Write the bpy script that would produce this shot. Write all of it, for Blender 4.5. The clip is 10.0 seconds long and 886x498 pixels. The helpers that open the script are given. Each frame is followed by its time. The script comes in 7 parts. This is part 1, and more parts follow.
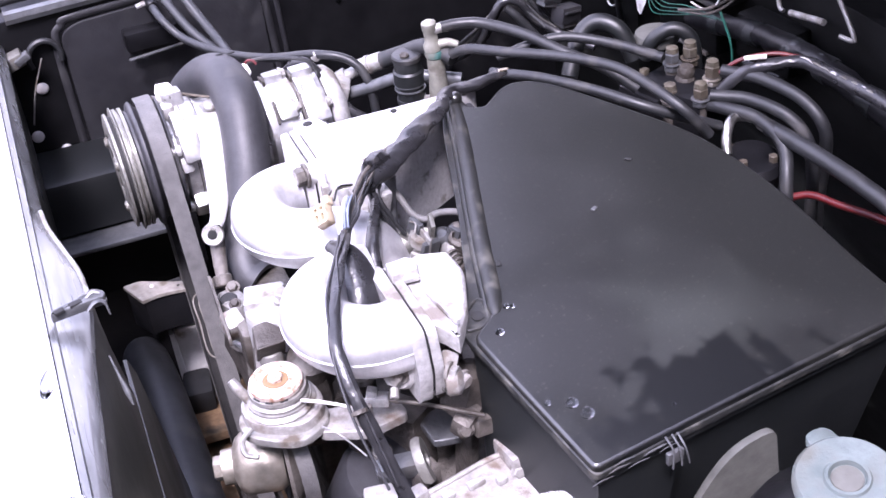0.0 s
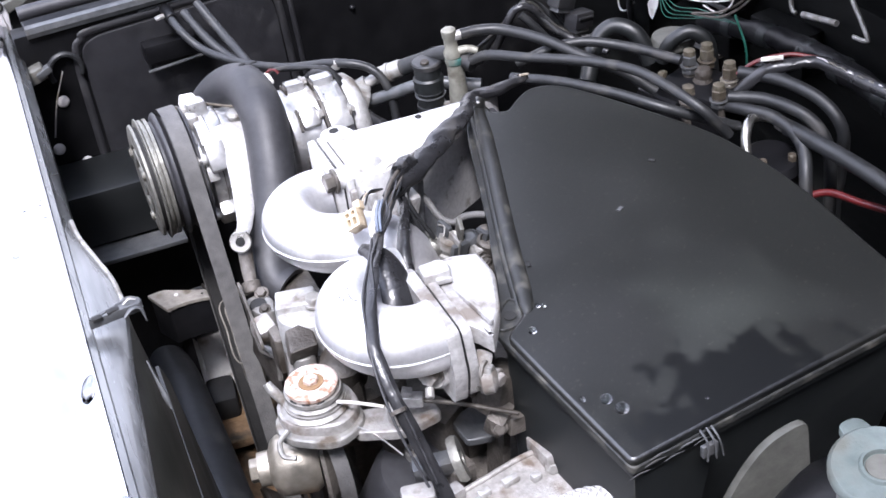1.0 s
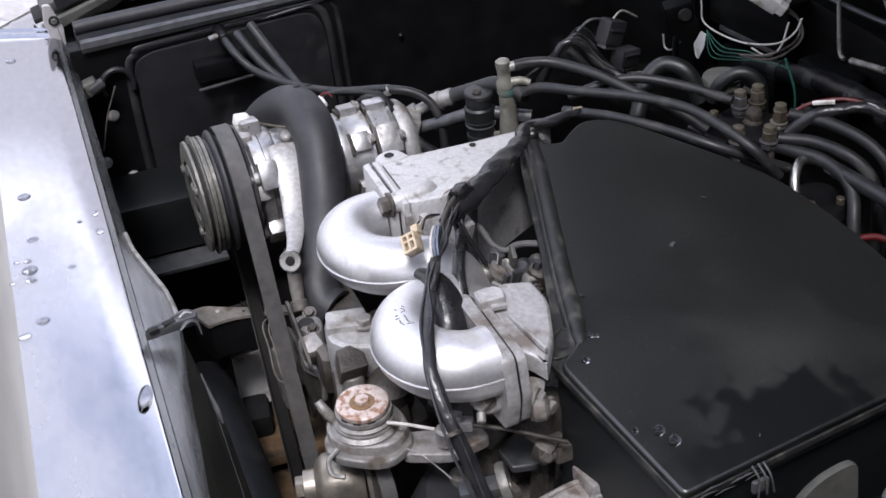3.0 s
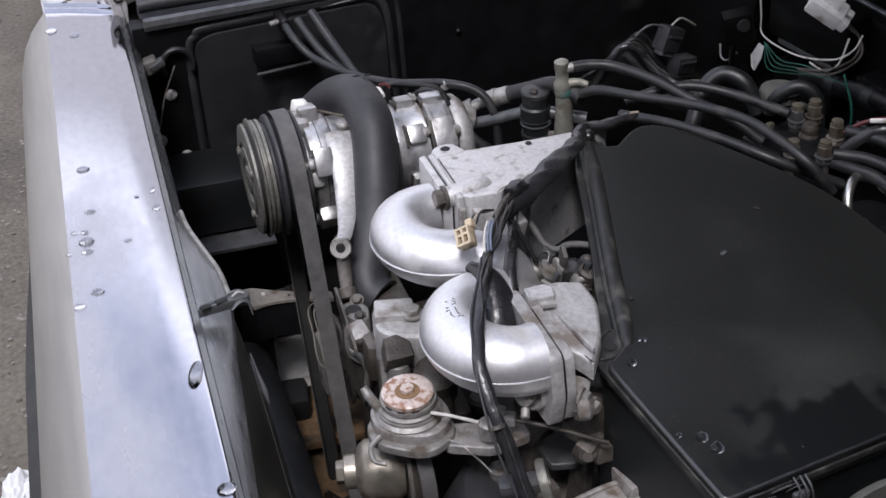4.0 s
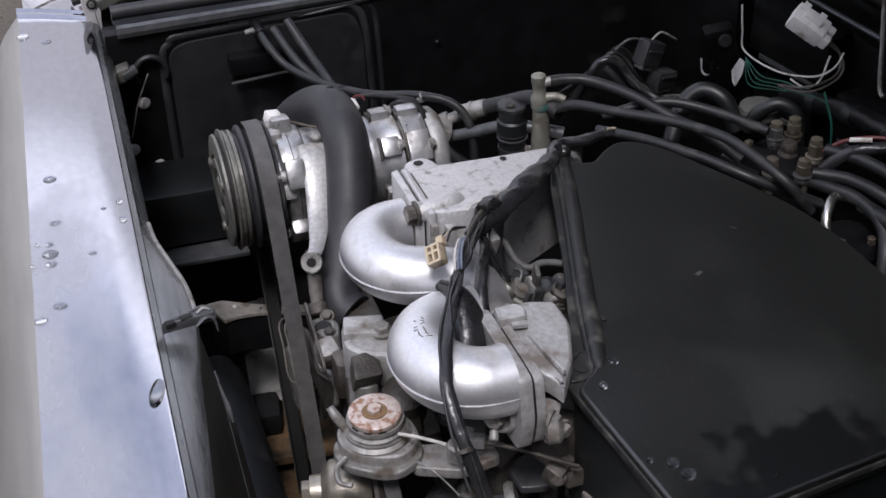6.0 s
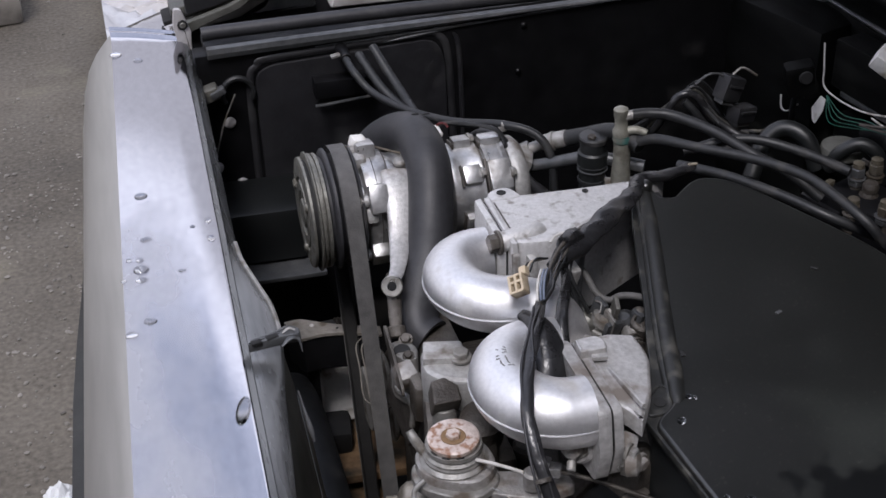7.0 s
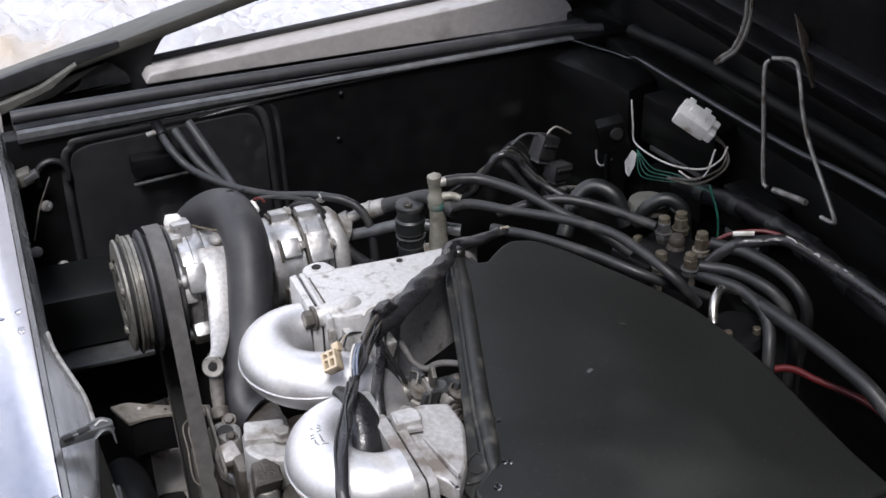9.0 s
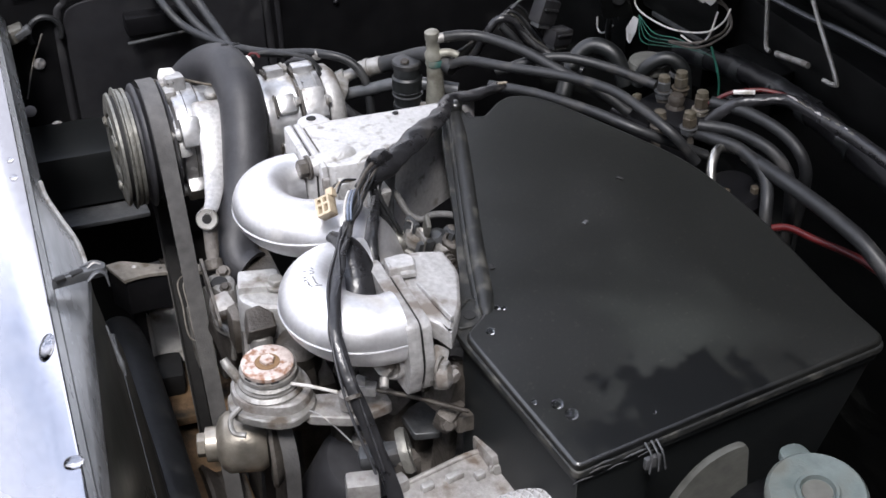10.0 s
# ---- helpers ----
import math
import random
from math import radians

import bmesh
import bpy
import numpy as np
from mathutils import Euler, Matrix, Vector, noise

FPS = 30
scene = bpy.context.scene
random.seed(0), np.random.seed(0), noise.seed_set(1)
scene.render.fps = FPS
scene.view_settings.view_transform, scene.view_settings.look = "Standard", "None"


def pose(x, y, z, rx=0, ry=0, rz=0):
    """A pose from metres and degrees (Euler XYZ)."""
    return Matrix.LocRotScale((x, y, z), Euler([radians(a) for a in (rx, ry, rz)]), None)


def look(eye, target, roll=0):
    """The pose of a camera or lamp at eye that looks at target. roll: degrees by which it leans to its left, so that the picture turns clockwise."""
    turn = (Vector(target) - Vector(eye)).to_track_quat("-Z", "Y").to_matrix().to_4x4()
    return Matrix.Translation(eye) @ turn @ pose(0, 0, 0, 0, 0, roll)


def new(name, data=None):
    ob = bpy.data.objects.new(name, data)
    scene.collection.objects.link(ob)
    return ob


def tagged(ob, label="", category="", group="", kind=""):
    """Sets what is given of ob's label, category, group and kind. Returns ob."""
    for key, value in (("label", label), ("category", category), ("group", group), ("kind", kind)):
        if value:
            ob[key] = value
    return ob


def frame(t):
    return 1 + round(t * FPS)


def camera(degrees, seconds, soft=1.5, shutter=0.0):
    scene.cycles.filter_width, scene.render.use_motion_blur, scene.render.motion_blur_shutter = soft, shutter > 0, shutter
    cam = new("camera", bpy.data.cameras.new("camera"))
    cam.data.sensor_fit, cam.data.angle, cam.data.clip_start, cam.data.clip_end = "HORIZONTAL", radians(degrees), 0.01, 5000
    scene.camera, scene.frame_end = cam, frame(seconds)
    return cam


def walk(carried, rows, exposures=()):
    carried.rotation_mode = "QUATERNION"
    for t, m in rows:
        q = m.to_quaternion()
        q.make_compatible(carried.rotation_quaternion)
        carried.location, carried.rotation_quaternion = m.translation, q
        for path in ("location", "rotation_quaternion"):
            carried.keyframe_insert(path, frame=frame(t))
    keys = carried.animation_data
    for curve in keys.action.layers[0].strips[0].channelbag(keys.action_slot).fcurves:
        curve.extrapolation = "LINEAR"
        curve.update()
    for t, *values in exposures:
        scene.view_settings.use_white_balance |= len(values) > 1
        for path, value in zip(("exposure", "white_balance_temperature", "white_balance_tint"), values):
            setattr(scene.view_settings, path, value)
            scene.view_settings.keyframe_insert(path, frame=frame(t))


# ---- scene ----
cam = camera(38.00, 10.0, soft=1.6)
PATH = [
    (0, pose(-0.1884, -0.8929, 1.5048, 54.149, 5.829, -22.909)),
    (0.5, pose(-0.1926, -0.9033, 1.5157, 54.724, 5.929, -24.711)),
    (1, pose(-0.2192, -0.8984, 1.5123, 54.527, 6.484, -23.625)),
    (1.5, pose(-0.2479, -0.8931, 1.5088, 55.426, 4.507, -20.948)),
    (2, pose(-0.2558, -0.8882, 1.5149, 55.835, 4.305, -21.278)),
    (2.5, pose(-0.2492, -0.8868, 1.5098, 55.419, 4.828, -21.608)),
    (2.7, pose(-0.2537, -0.8913, 1.5182, 56.110, 4.851, -21.865)),
    (3.8, pose(-0.2620, -0.8979, 1.5198, 55.923, 3.787, -20.759)),
    (4, pose(-0.2762, -0.8981, 1.5231, 56.162, 2.664, -18.903)),
    (4.5, pose(-0.2820, -0.9021, 1.5158, 56.123, 1.720, -17.429)),
    (5, pose(-0.2526, -0.8975, 1.5249, 56.553, 3.981, -19.060)),
    (5.2, pose(-0.2501, -0.8992, 1.5261, 56.976, 3.507, -19.041)),
    (6.3, pose(-0.2696, -0.8783, 1.5173, 56.257, 1.198, -18.172)),
    (6.5, pose(-0.2862, -0.8787, 1.5288, 56.382, 1.064, -16.728)),
    (7, pose(-0.2791, -0.8860, 1.5362, 57.345, 1.530, -15.775)),
    (7.5, pose(-0.2580, -0.8739, 1.5250, 55.776, 2.940, -17.878)),
    (8, pose(-0.2405, -0.8730, 1.5378, 56.855, 4.298, -19.562)),
    (8.5, pose(-0.2222, -0.8872, 1.5507, 58.781, 4.135, -23.051)),
    (9, pose(-0.2377, -0.8948, 1.5550, 59.427, 1.148, -22.723)),
    (9.5, pose(-0.2398, -0.9030, 1.5365, 57.690, 0.981, -22.832)),
    (10, pose(-0.2410, -0.9104, 1.5142, 55.050, 0.535, -22.351)),
]
EXPOSURES = [(0.0, 2.20, 5800, 34), (0.5, 2.08, 5850, 20), (1.0, 1.77, 5900, 18), (1.5, 1.28, 5950, 18), (2.5, 0.70, 6050, 17), (4.0, 0.30, 6150, 17), (5.0, 0.12, 6150, 17), (8.0, 0.05, 6150, 16), (8.5, 0.25, 6200, 15), (9.0, 0.62, 6250, 14), (10.0, 0.90, 6200, 14)]
walk(cam, PATH, EXPOSURES)

# ---------------------------------------------------------------- light
SUN_EL, SUN_AZ = 60.0, 208.0
world = bpy.data.worlds.new("sky")
scene.world = world
world.use_nodes = True
wn, wl = world.node_tree.nodes, world.node_tree.links
wn.clear()
w_out = wn.new("ShaderNodeOutputWorld")
w_bg = wn.new("ShaderNodeBackground")
w_sky = wn.new("ShaderNodeTexSky")
w_sky.sky_type = "NISHITA"
w_sky.sun_disc = False
w_sky.sun_elevation = radians(SUN_EL)
w_sky.sun_rotation = radians(SUN_AZ)
w_sky.dust_density = 2.0
w_co = wn.new("ShaderNodeTexCoord")
w_noise = wn.new("ShaderNodeTexNoise")
w_noise.inputs["Scale"].default_value = 3.4
w_noise.inputs["Detail"].default_value = 5.0
w_ramp = wn.new("ShaderNodeValToRGB")
w_ramp.color_ramp.elements[0].position = 0.30
w_ramp.color_ramp.elements[0].color = (0.45, 0.45, 0.45, 1.0)
w_ramp.color_ramp.elements[1].position = 0.62
w_mix = wn.new("ShaderNodeMix")
w_mix.data_type = "RGBA"
w_mix.inputs["B"].default_value = (8.6, 9.1, 10.4, 1.0)
wl.new(w_co.outputs["Generated"], w_noise.inputs["Vector"])
wl.new(w_noise.outputs["Fac"], w_ramp.inputs["Fac"])
# hazy cloud bank round the horizon with bright billowing tops, thin blue gaps above it
w_xyz = wn.new("ShaderNodeSeparateXYZ")
wl.new(w_co.outputs["Generated"], w_xyz.inputs[0])
w_wave = wn.new("ShaderNodeMath")
w_wave.operation = "MULTIPLY"
w_wave.inputs[1].default_value = 9.0
w_sine = wn.new("ShaderNodeMath")
w_sine.operation = "SINE"
w_puff = wn.new("ShaderNodeMath")
w_puff.operation = "MULTIPLY_ADD"
w_puff.inputs[1].default_value = -0.036
w_rag = wn.new("ShaderNodeMath")
w_rag.operation = "MULTIPLY_ADD"
w_rag.inputs[1].default_value = 0.06
w_bank = wn.new("ShaderNodeValToRGB")
w_bank.color_ramp.interpolation = "EASE"
stops = ((0.0, (0.47, 0.46, 0.45)), (0.475, (0.46, 0.452, 0.45)), (0.515, (1.06, 1.06, 1.06)), (0.540, (1.06, 1.06, 1.07)), (0.60, (0.56, 0.60, 0.70)))
while len(w_bank.color_ramp.elements) < len(stops):
    w_bank.color_ramp.elements.new(0.5)
for el, (at, col) in zip(w_bank.color_ramp.elements, stops):
    el.position = at
    el.color = (*col, 1.0)
w_tint = wn.new("ShaderNodeMix")
w_tint.data_type = "RGBA"
w_tint.blend_type = "MULTIPLY"
w_tint.inputs["Factor"].default_value = 1.0
w_tint.inputs["B"].default_value = (15.2, 15.3, 15.8, 1.0)
w_clear = wn.new("ShaderNodeMapRange")
w_clear.interpolation_type = "SMOOTHSTEP"
w_clear.inputs["From Min"].default_value = 0.55
w_clear.inputs["From Max"].default_value = 0.62
w_all = wn.new("ShaderNodeMix")
w_all.data_type = "RGBA"
wl.new(w_xyz.outputs["X"], w_wave.inputs[0])
wl.new(w_wave.outputs[0], w_sine.inputs[0])
wl.new(w_sine.outputs[0], w_puff.inputs[0])
wl.new(w_xyz.outputs["Z"], w_puff.inputs[2])
wl.new(w_noise.outputs["Fac"], w_rag.inputs[0])
wl.new(w_puff.outputs[0], w_rag.inputs[2])
wl.new(w_rag.outputs[0], w_bank.inputs["Fac"])
wl.new(w_rag.outputs[0], w_clear.inputs["Value"])
wl.new(w_bank.outputs["Color"], w_tint.inputs["A"])
wl.new(w_ramp.outputs["Color"], w_mix.inputs["Factor"])
wl.new(w_sky.outputs["Color"], w_mix.inputs["A"])
wl.new(w_clear.outputs["Result"], w_all.inputs["Factor"])
wl.new(w_tint.outputs["Result"], w_all.inputs["A"])
wl.new(w_mix.outputs["Result"], w_all.inputs["B"])
wl.new(w_all.outputs["Result"], w_bg.inputs["Color"])
w_bg.inputs["Strength"].default_value = 0.12
wl.new(w_bg.outputs["Background"], w_out.inputs["Surface"])

sun_data = bpy.data.lights.new("sun", "SUN")
sun_data.energy = 2.3
sun_data.angle = radians(14)
sun_data.color = (1.0, 0.96, 0.9)
sun = new("sun", sun_data)
sd = Vector((math.sin(radians(SUN_AZ)) * math.cos(radians(SUN_EL)), math.cos(radians(SUN_AZ)) * math.cos(radians(SUN_EL)), math.sin(radians(SUN_EL))))
sun.matrix_world = look(sd * 20, (0, 0, 0))


# ---------------------------------------------------------------- materials
def mk(name, c1, c2, rough=(0.4, 0.6), metal=0.0, fine=60.0, big=7.0, bump=0.15, bscale=400.0, dirt=None, stretch=(1, 1, 1), spec=0.5):
    """A surface with grain at two scales, uneven gloss, fine relief and, if given, dirt: (colour, amount 0..1, scale, roughness)."""
    m = bpy.data.materials.new(name)
    m.use_nodes = True
    n, l = m.node_tree.nodes, m.node_tree.links
    b = n["Principled BSDF"]
    co = n.new("ShaderNodeTexCoord")
    mp = n.new("ShaderNodeMapping")
    mp.inputs["Scale"].default_value = stretch
    l.new(co.outputs["Object"], mp.inputs["Vector"])

    def noise_of(scale, detail=4.0):
        t = n.new("ShaderNodeTexNoise")
        t.inputs["Scale"].default_value = scale
        t.inputs["Detail"].default_value = detail
        l.new(mp.outputs["Vector"], t.inputs["Vector"])
        return t.outputs["Fac"]

    f1, f2 = noise_of(fine), noise_of(big)
    add = n.new("ShaderNodeMath")
    add.operation = "ADD"
    l.new(f1, add.inputs[0])
    l.new(f2, add.inputs[1])
    rng = n.new("ShaderNodeMapRange")
    rng.inputs["From Min"].default_value = 0.7
    rng.inputs["From Max"].default_value = 1.3
    l.new(add.outputs[0], rng.inputs["Value"])
    mix = n.new("ShaderNodeMix")
    mix.data_type = "RGBA"
    mix.inputs["A"].default_value = (*c1, 1)
    mix.inputs["B"].default_value = (*c2, 1)
    l.new(rng.outputs["Result"], mix.inputs["Factor"])
    col = mix.outputs["Result"]
    rr = n.new("ShaderNodeMapRange")
    rr.inputs["From Min"].default_value = 0.3
    rr.inputs["From Max"].default_value = 0.7
    rr.inputs["To Min"].default_value = rough[0]
    rr.inputs["To Max"].default_value = rough[1]
    l.new(noise_of(big * 3.1), rr.inputs["Value"])
    rough_out = rr.outputs["Result"]
    met = None
    if dirt:
        dc, amount, dscale, dr = dirt
        dn = n.new("ShaderNodeMapRange")
        dn.inputs["From Min"].default_value = 0.66 - 0.3 * amount
        dn.inputs["From Max"].default_value = 0.82 - 0.3 * amount
        l.new(noise_of(dscale, 8.0), dn.inputs["Value"])
        dm = n.new("ShaderNodeMix")
        dm.data_type = "RGBA"
        dm.inputs["B"].default_value = (*dc, 1)
        l.new(dn.outputs["Result"], dm.inputs["Factor"])
        l.new(col, dm.inputs["A"])
        col = dm.outputs["Result"]
        dq = n.new("ShaderNodeMix")
        dq.inputs["B"].default_value = dr
        l.new(dn.outputs["Result"], dq.inputs["Factor"])
        l.new(rough_out, dq.inputs["A"])
        rough_out = dq.outputs["Result"]
        if metal > 0:
            dk = n.new("ShaderNodeMapRange")
            dk.inputs["To Min"].default_value = metal
            dk.inputs["To Max"].default_value = 0.0
            l.new(dn.outputs["Result"], dk.inputs["Value"])
            met = dk.outputs["Result"]
    l.new(col, b.inputs["Base Color"])
    l.new(rough_out, b.inputs["Roughness"])
    b.inputs["Metallic"].default_value = metal
    if met:
        l.new(met, b.inputs["Metallic"])
    b.inputs["Specular IOR Level"].default_value = spec
    if bump > 0:
        bp = n.new("ShaderNodeBump")
        bp.inputs["Strength"].default_value = bump
        bp.inputs["Distance"].default_value = 0.002
        l.new(noise_of(bscale, 3.0), bp.inputs["Height"])
        l.new(bp.outputs["Normal"], b.inputs["Normal"])
    return m


DUST = (0.20, 0.17, 0.13)
GRIME = (0.05, 0.042, 0.033)
M = {
    "steel": mk("brushed_steel", (0.380, 0.388, 0.425), (0.435, 0.443, 0.480), (0.07, 0.13), 1.0, 180, 3, 0.008, 500, dirt=((0.34, 0.342, 0.36), 0.24, 4.5, 0.40), stretch=(1, 0.5, 1)),
    "body_side": mk("steel_side", (0.335, 0.330, 0.312), (0.42, 0.413, 0.392), (0.36, 0.50), 0.6, 120, 4, 0.05, 400, dirt=((0.27, 0.26, 0.235), 0.3, 6, 0.6), stretch=(1, 0.1, 0.1)),
    "silver": mk("silver_painted_aluminium", (0.64, 0.64, 0.65), (0.78, 0.78, 0.79), (0.38, 0.52), 0.85, 300, 14, 0.10, 1100, dirt=((0.36, 0.34, 0.31), 0.16, 26, 0.6)),
    "cast": mk("cast_aluminium", (0.34, 0.335, 0.325), (0.52, 0.515, 0.50), (0.42, 0.62), 0.5, 220, 18, 0.3, 500, dirt=((0.13, 0.113, 0.095), 0.54, 38, 0.8)),
    "cast_dark": mk("oily_cast_metal", (0.050, 0.044, 0.038), (0.12, 0.108, 0.094), (0.4, 0.65), 0.3, 150, 14, 0.5, 400, dirt=((0.022, 0.017, 0.012), 0.6, 24, 0.6)),
    "alu": mk("machined_aluminium", (0.37, 0.368, 0.365), (0.60, 0.597, 0.59), (0.27, 0.44), 0.85, 160, 28, 0.12, 700, dirt=((0.16, 0.143, 0.122), 0.38, 45, 0.7)),
    "rubber": mk("black_rubber", (0.017, 0.017, 0.019), (0.030, 0.030, 0.033), (0.46, 0.60), 0.0, 150, 9, 0.12, 600, dirt=((0.060, 0.058, 0.056), 0.14, 22, 0.7)),
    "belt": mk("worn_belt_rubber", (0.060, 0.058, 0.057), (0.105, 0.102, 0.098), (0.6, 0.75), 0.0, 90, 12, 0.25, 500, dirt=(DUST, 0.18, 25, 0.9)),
    "hose": mk("black_hose", (0.0110, 0.0115, 0.0122), (0.021, 0.022, 0.023), (0.38, 0.54), 0.0, 120, 14, 0.08, 500, dirt=((0.052, 0.050, 0.047), 0.34, 34, 0.8), spec=0.42),
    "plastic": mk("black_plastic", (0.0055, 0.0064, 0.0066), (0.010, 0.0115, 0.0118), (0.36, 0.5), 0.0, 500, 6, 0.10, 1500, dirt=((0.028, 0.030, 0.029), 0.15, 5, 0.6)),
    "castpale": mk("pale_cast_aluminium", (0.35, 0.343, 0.335), (0.60, 0.592, 0.582), (0.38, 0.58), 0.5, 240, 22, 0.25, 600, dirt=((0.15, 0.130, 0.112), 0.53, 36, 0.75)),
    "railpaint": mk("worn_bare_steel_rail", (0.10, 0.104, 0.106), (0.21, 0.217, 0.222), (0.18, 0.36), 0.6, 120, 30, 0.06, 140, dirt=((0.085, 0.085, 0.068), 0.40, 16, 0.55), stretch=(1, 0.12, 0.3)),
    "olivedark": mk("deep_olive_black", (0.012, 0.0125, 0.010), (0.028, 0.028, 0.022), (0.25, 0.45), 0.2, 60, 9, 0.15, 200, dirt=((0.05, 0.048, 0.038), 0.35, 10, 0.7), stretch=(1, 0.2, 0.5)),
    "recess": mk("dusty_grey_black_paint", (0.0100, 0.0100, 0.0115), (0.020, 0.020, 0.0225), (0.35, 0.6), 0.0, 60, 12, 0.3, 120, dirt=((0.030, 0.030, 0.030), 0.32, 16, 0.85)),
    # lighter black: the light along the wall bead's top is put into it
    "beadpaint": mk("lightened_black_paint", (0.013, 0.013, 0.0145), (0.028, 0.028, 0.030), (0.3, 0.5), 0.0, 60, 12, 0.2, 120, dirt=((0.05, 0.05, 0.05), 0.32, 16, 0.85)),
    "brass": mk("dull_brass", (0.085, 0.075, 0.054), (0.15, 0.132, 0.098), (0.4, 0.6), 0.5, 200, 40, 0.25, 500, dirt=((0.05, 0.042, 0.032), 0.5, 60, 0.8)),
    "braid": mk("pale_woven_braid", (0.30, 0.295, 0.29), (0.46, 0.455, 0.45), (0.5, 0.7), 0.1, 400, 30, 0.3, 600, dirt=((0.22, 0.20, 0.17), 0.3, 40, 0.85)),
    "plenumcast": mk("clean_pale_cast_aluminium", (0.44, 0.435, 0.43), (0.60, 0.595, 0.59), (0.42, 0.6), 0.45, 260, 10, 0.35, 420, dirt=((0.20, 0.185, 0.165), 0.30, 85, 0.75)),
    "valvebody": mk("stained_cream_valve", (0.15, 0.147, 0.124), (0.25, 0.245, 0.205), (0.4, 0.6), 0.35, 150, 15, 0.2, 400, dirt=((0.075, 0.068, 0.05), 0.50, 45, 0.85)),
    "plateolive": mk("dull_olive_grey_plate", (0.070, 0.070, 0.062), (0.125, 0.125, 0.110), (0.45, 0.65), 0.2, 90, 6, 0.2, 300, dirt=((0.035, 0.033, 0.027), 0.3, 12, 0.8)),
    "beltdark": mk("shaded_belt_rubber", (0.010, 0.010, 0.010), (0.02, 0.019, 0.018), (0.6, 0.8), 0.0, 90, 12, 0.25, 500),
    "dustytin": mk("dusty_pale_tin", (0.15, 0.138, 0.12), (0.27, 0.25, 0.22), (0.55, 0.75), 0.3, 160, 25, 0.5, 260, dirt=((0.09, 0.075, 0.055), 0.45, 40, 0.85)),
    "lid": mk("dusty_black_plastic", (0.0072, 0.0076, 0.0070), (0.0104, 0.0108, 0.0098), (0.28, 0.38), 0.0, 700, 3.2, 0.10, 1600, dirt=((0.0200, 0.0226, 0.0190), 0.46, 4.5, 0.46), spec=0.94),
    "lidrim": mk("scuffed_black_plastic_edge", (0.0090, 0.0095, 0.0092), (0.0150, 0.0156, 0.0148), (0.44, 0.58), 0.0, 500, 12, 0.15, 900, dirt=((0.058, 0.056, 0.048), 0.40, 60, 0.6), spec=0.45),
    "paint": mk("black_paint", (0.003, 0.003, 0.0035), (0.007, 0.007, 0.008), (0.3, 0.55), 0.0, 60, 6, 0.2, 120, dirt=((0.022, 0.02, 0.018), 0.15, 9, 0.85), spec=0.24),
    "wallpaint": mk("dusty_black_paint", (0.0022, 0.0022, 0.0026), (0.006, 0.006, 0.0066), (0.32, 0.55), 0.0, 40, 5, 0.25, 110, dirt=((0.030, 0.029, 0.028), 0.20, 11, 0.8), spec=0.18),
    "sillpaint": mk("light_grey_paint", (0.38, 0.365, 0.36), (0.47, 0.455, 0.45), (0.35, 0.5), 0.1, 120, 6, 0.1, 300, dirt=((0.20, 0.19, 0.18), 0.3, 12, 0.8)),
    "railgrey": mk("olive_grey_paint", (0.045, 0.045, 0.040), (0.078, 0.078, 0.068), (0.35, 0.5), 0.2, 90, 6, 0.15, 300, dirt=((0.14, 0.136, 0.12), 0.25, 8, 0.8), stretch=(0.3, 1, 1)),
    "greypaint": mk("dull_grey_metal", (0.06, 0.063, 0.066), (0.12, 0.123, 0.126), (0.35, 0.6), 0.5, 90, 10, 0.25, 300, dirt=(GRIME, 0.35, 14, 0.8)),
    "dull": mk("dirty_bare_metal", (0.22, 0.215, 0.20), (0.37, 0.36, 0.34), (0.42, 0.62), 0.6, 120, 20, 0.3, 500, dirt=((0.075, 0.06, 0.044), 0.55, 45, 0.85)),
    "clutch": mk("worn_grey_steel", (0.125, 0.122, 0.108), (0.24, 0.234, 0.208), (0.38, 0.58), 0.6, 200, 20, 0.2, 500, dirt=((0.075, 0.068, 0.052), 0.45, 40, 0.8)),
    "castbrown": mk("grimy_cast_aluminium", (0.25, 0.238, 0.225), (0.43, 0.415, 0.395), (0.42, 0.62), 0.5, 200, 22, 0.3, 500, dirt=((0.105, 0.080, 0.060), 0.48, 42, 0.8)),
    "pumpmetal": mk("brassy_pump_metal", (0.21, 0.192, 0.158), (0.37, 0.338, 0.285), (0.32, 0.48), 0.7, 120, 30, 0.12, 500, dirt=((0.07, 0.055, 0.042), 0.42, 34, 0.75)),
    # dusty black, darkened further: shade from the raised cover is put into it
    "shelfpaint": mk("shaded_dusty_paint", (0.0016, 0.0017, 0.0017), (0.0042, 0.0044, 0.0042), (0.4, 0.65), 0.0, 60, 18, 0.3, 90, dirt=((0.022, 0.023, 0.020), 0.30, 16, 0.85), stretch=(1, 0.35, 1), spec=0.13),
    "rustmetal": mk("rusty_steel", (0.115, 0.070, 0.033), (0.25, 0.155, 0.080), (0.7, 0.9), 0.1, 120, 12, 0.5, 300, dirt=((0.035, 0.028, 0.018), 0.45, 20, 0.9)),
    "rustcap": mk("rust_stained_steel", (0.46, 0.37, 0.325), (0.66, 0.585, 0.535), (0.4, 0.6), 0.4, 240, 70, 0.3, 400, dirt=((0.24, 0.125, 0.075), 0.56, 170, 0.85)),
    "copper": mk("tarnished_brass", (0.06, 0.05, 0.036), (0.12, 0.10, 0.075), (0.4, 0.6), 0.5, 200, 40, 0.25, 500, dirt=((0.04, 0.032, 0.024), 0.5, 60, 0.8)),
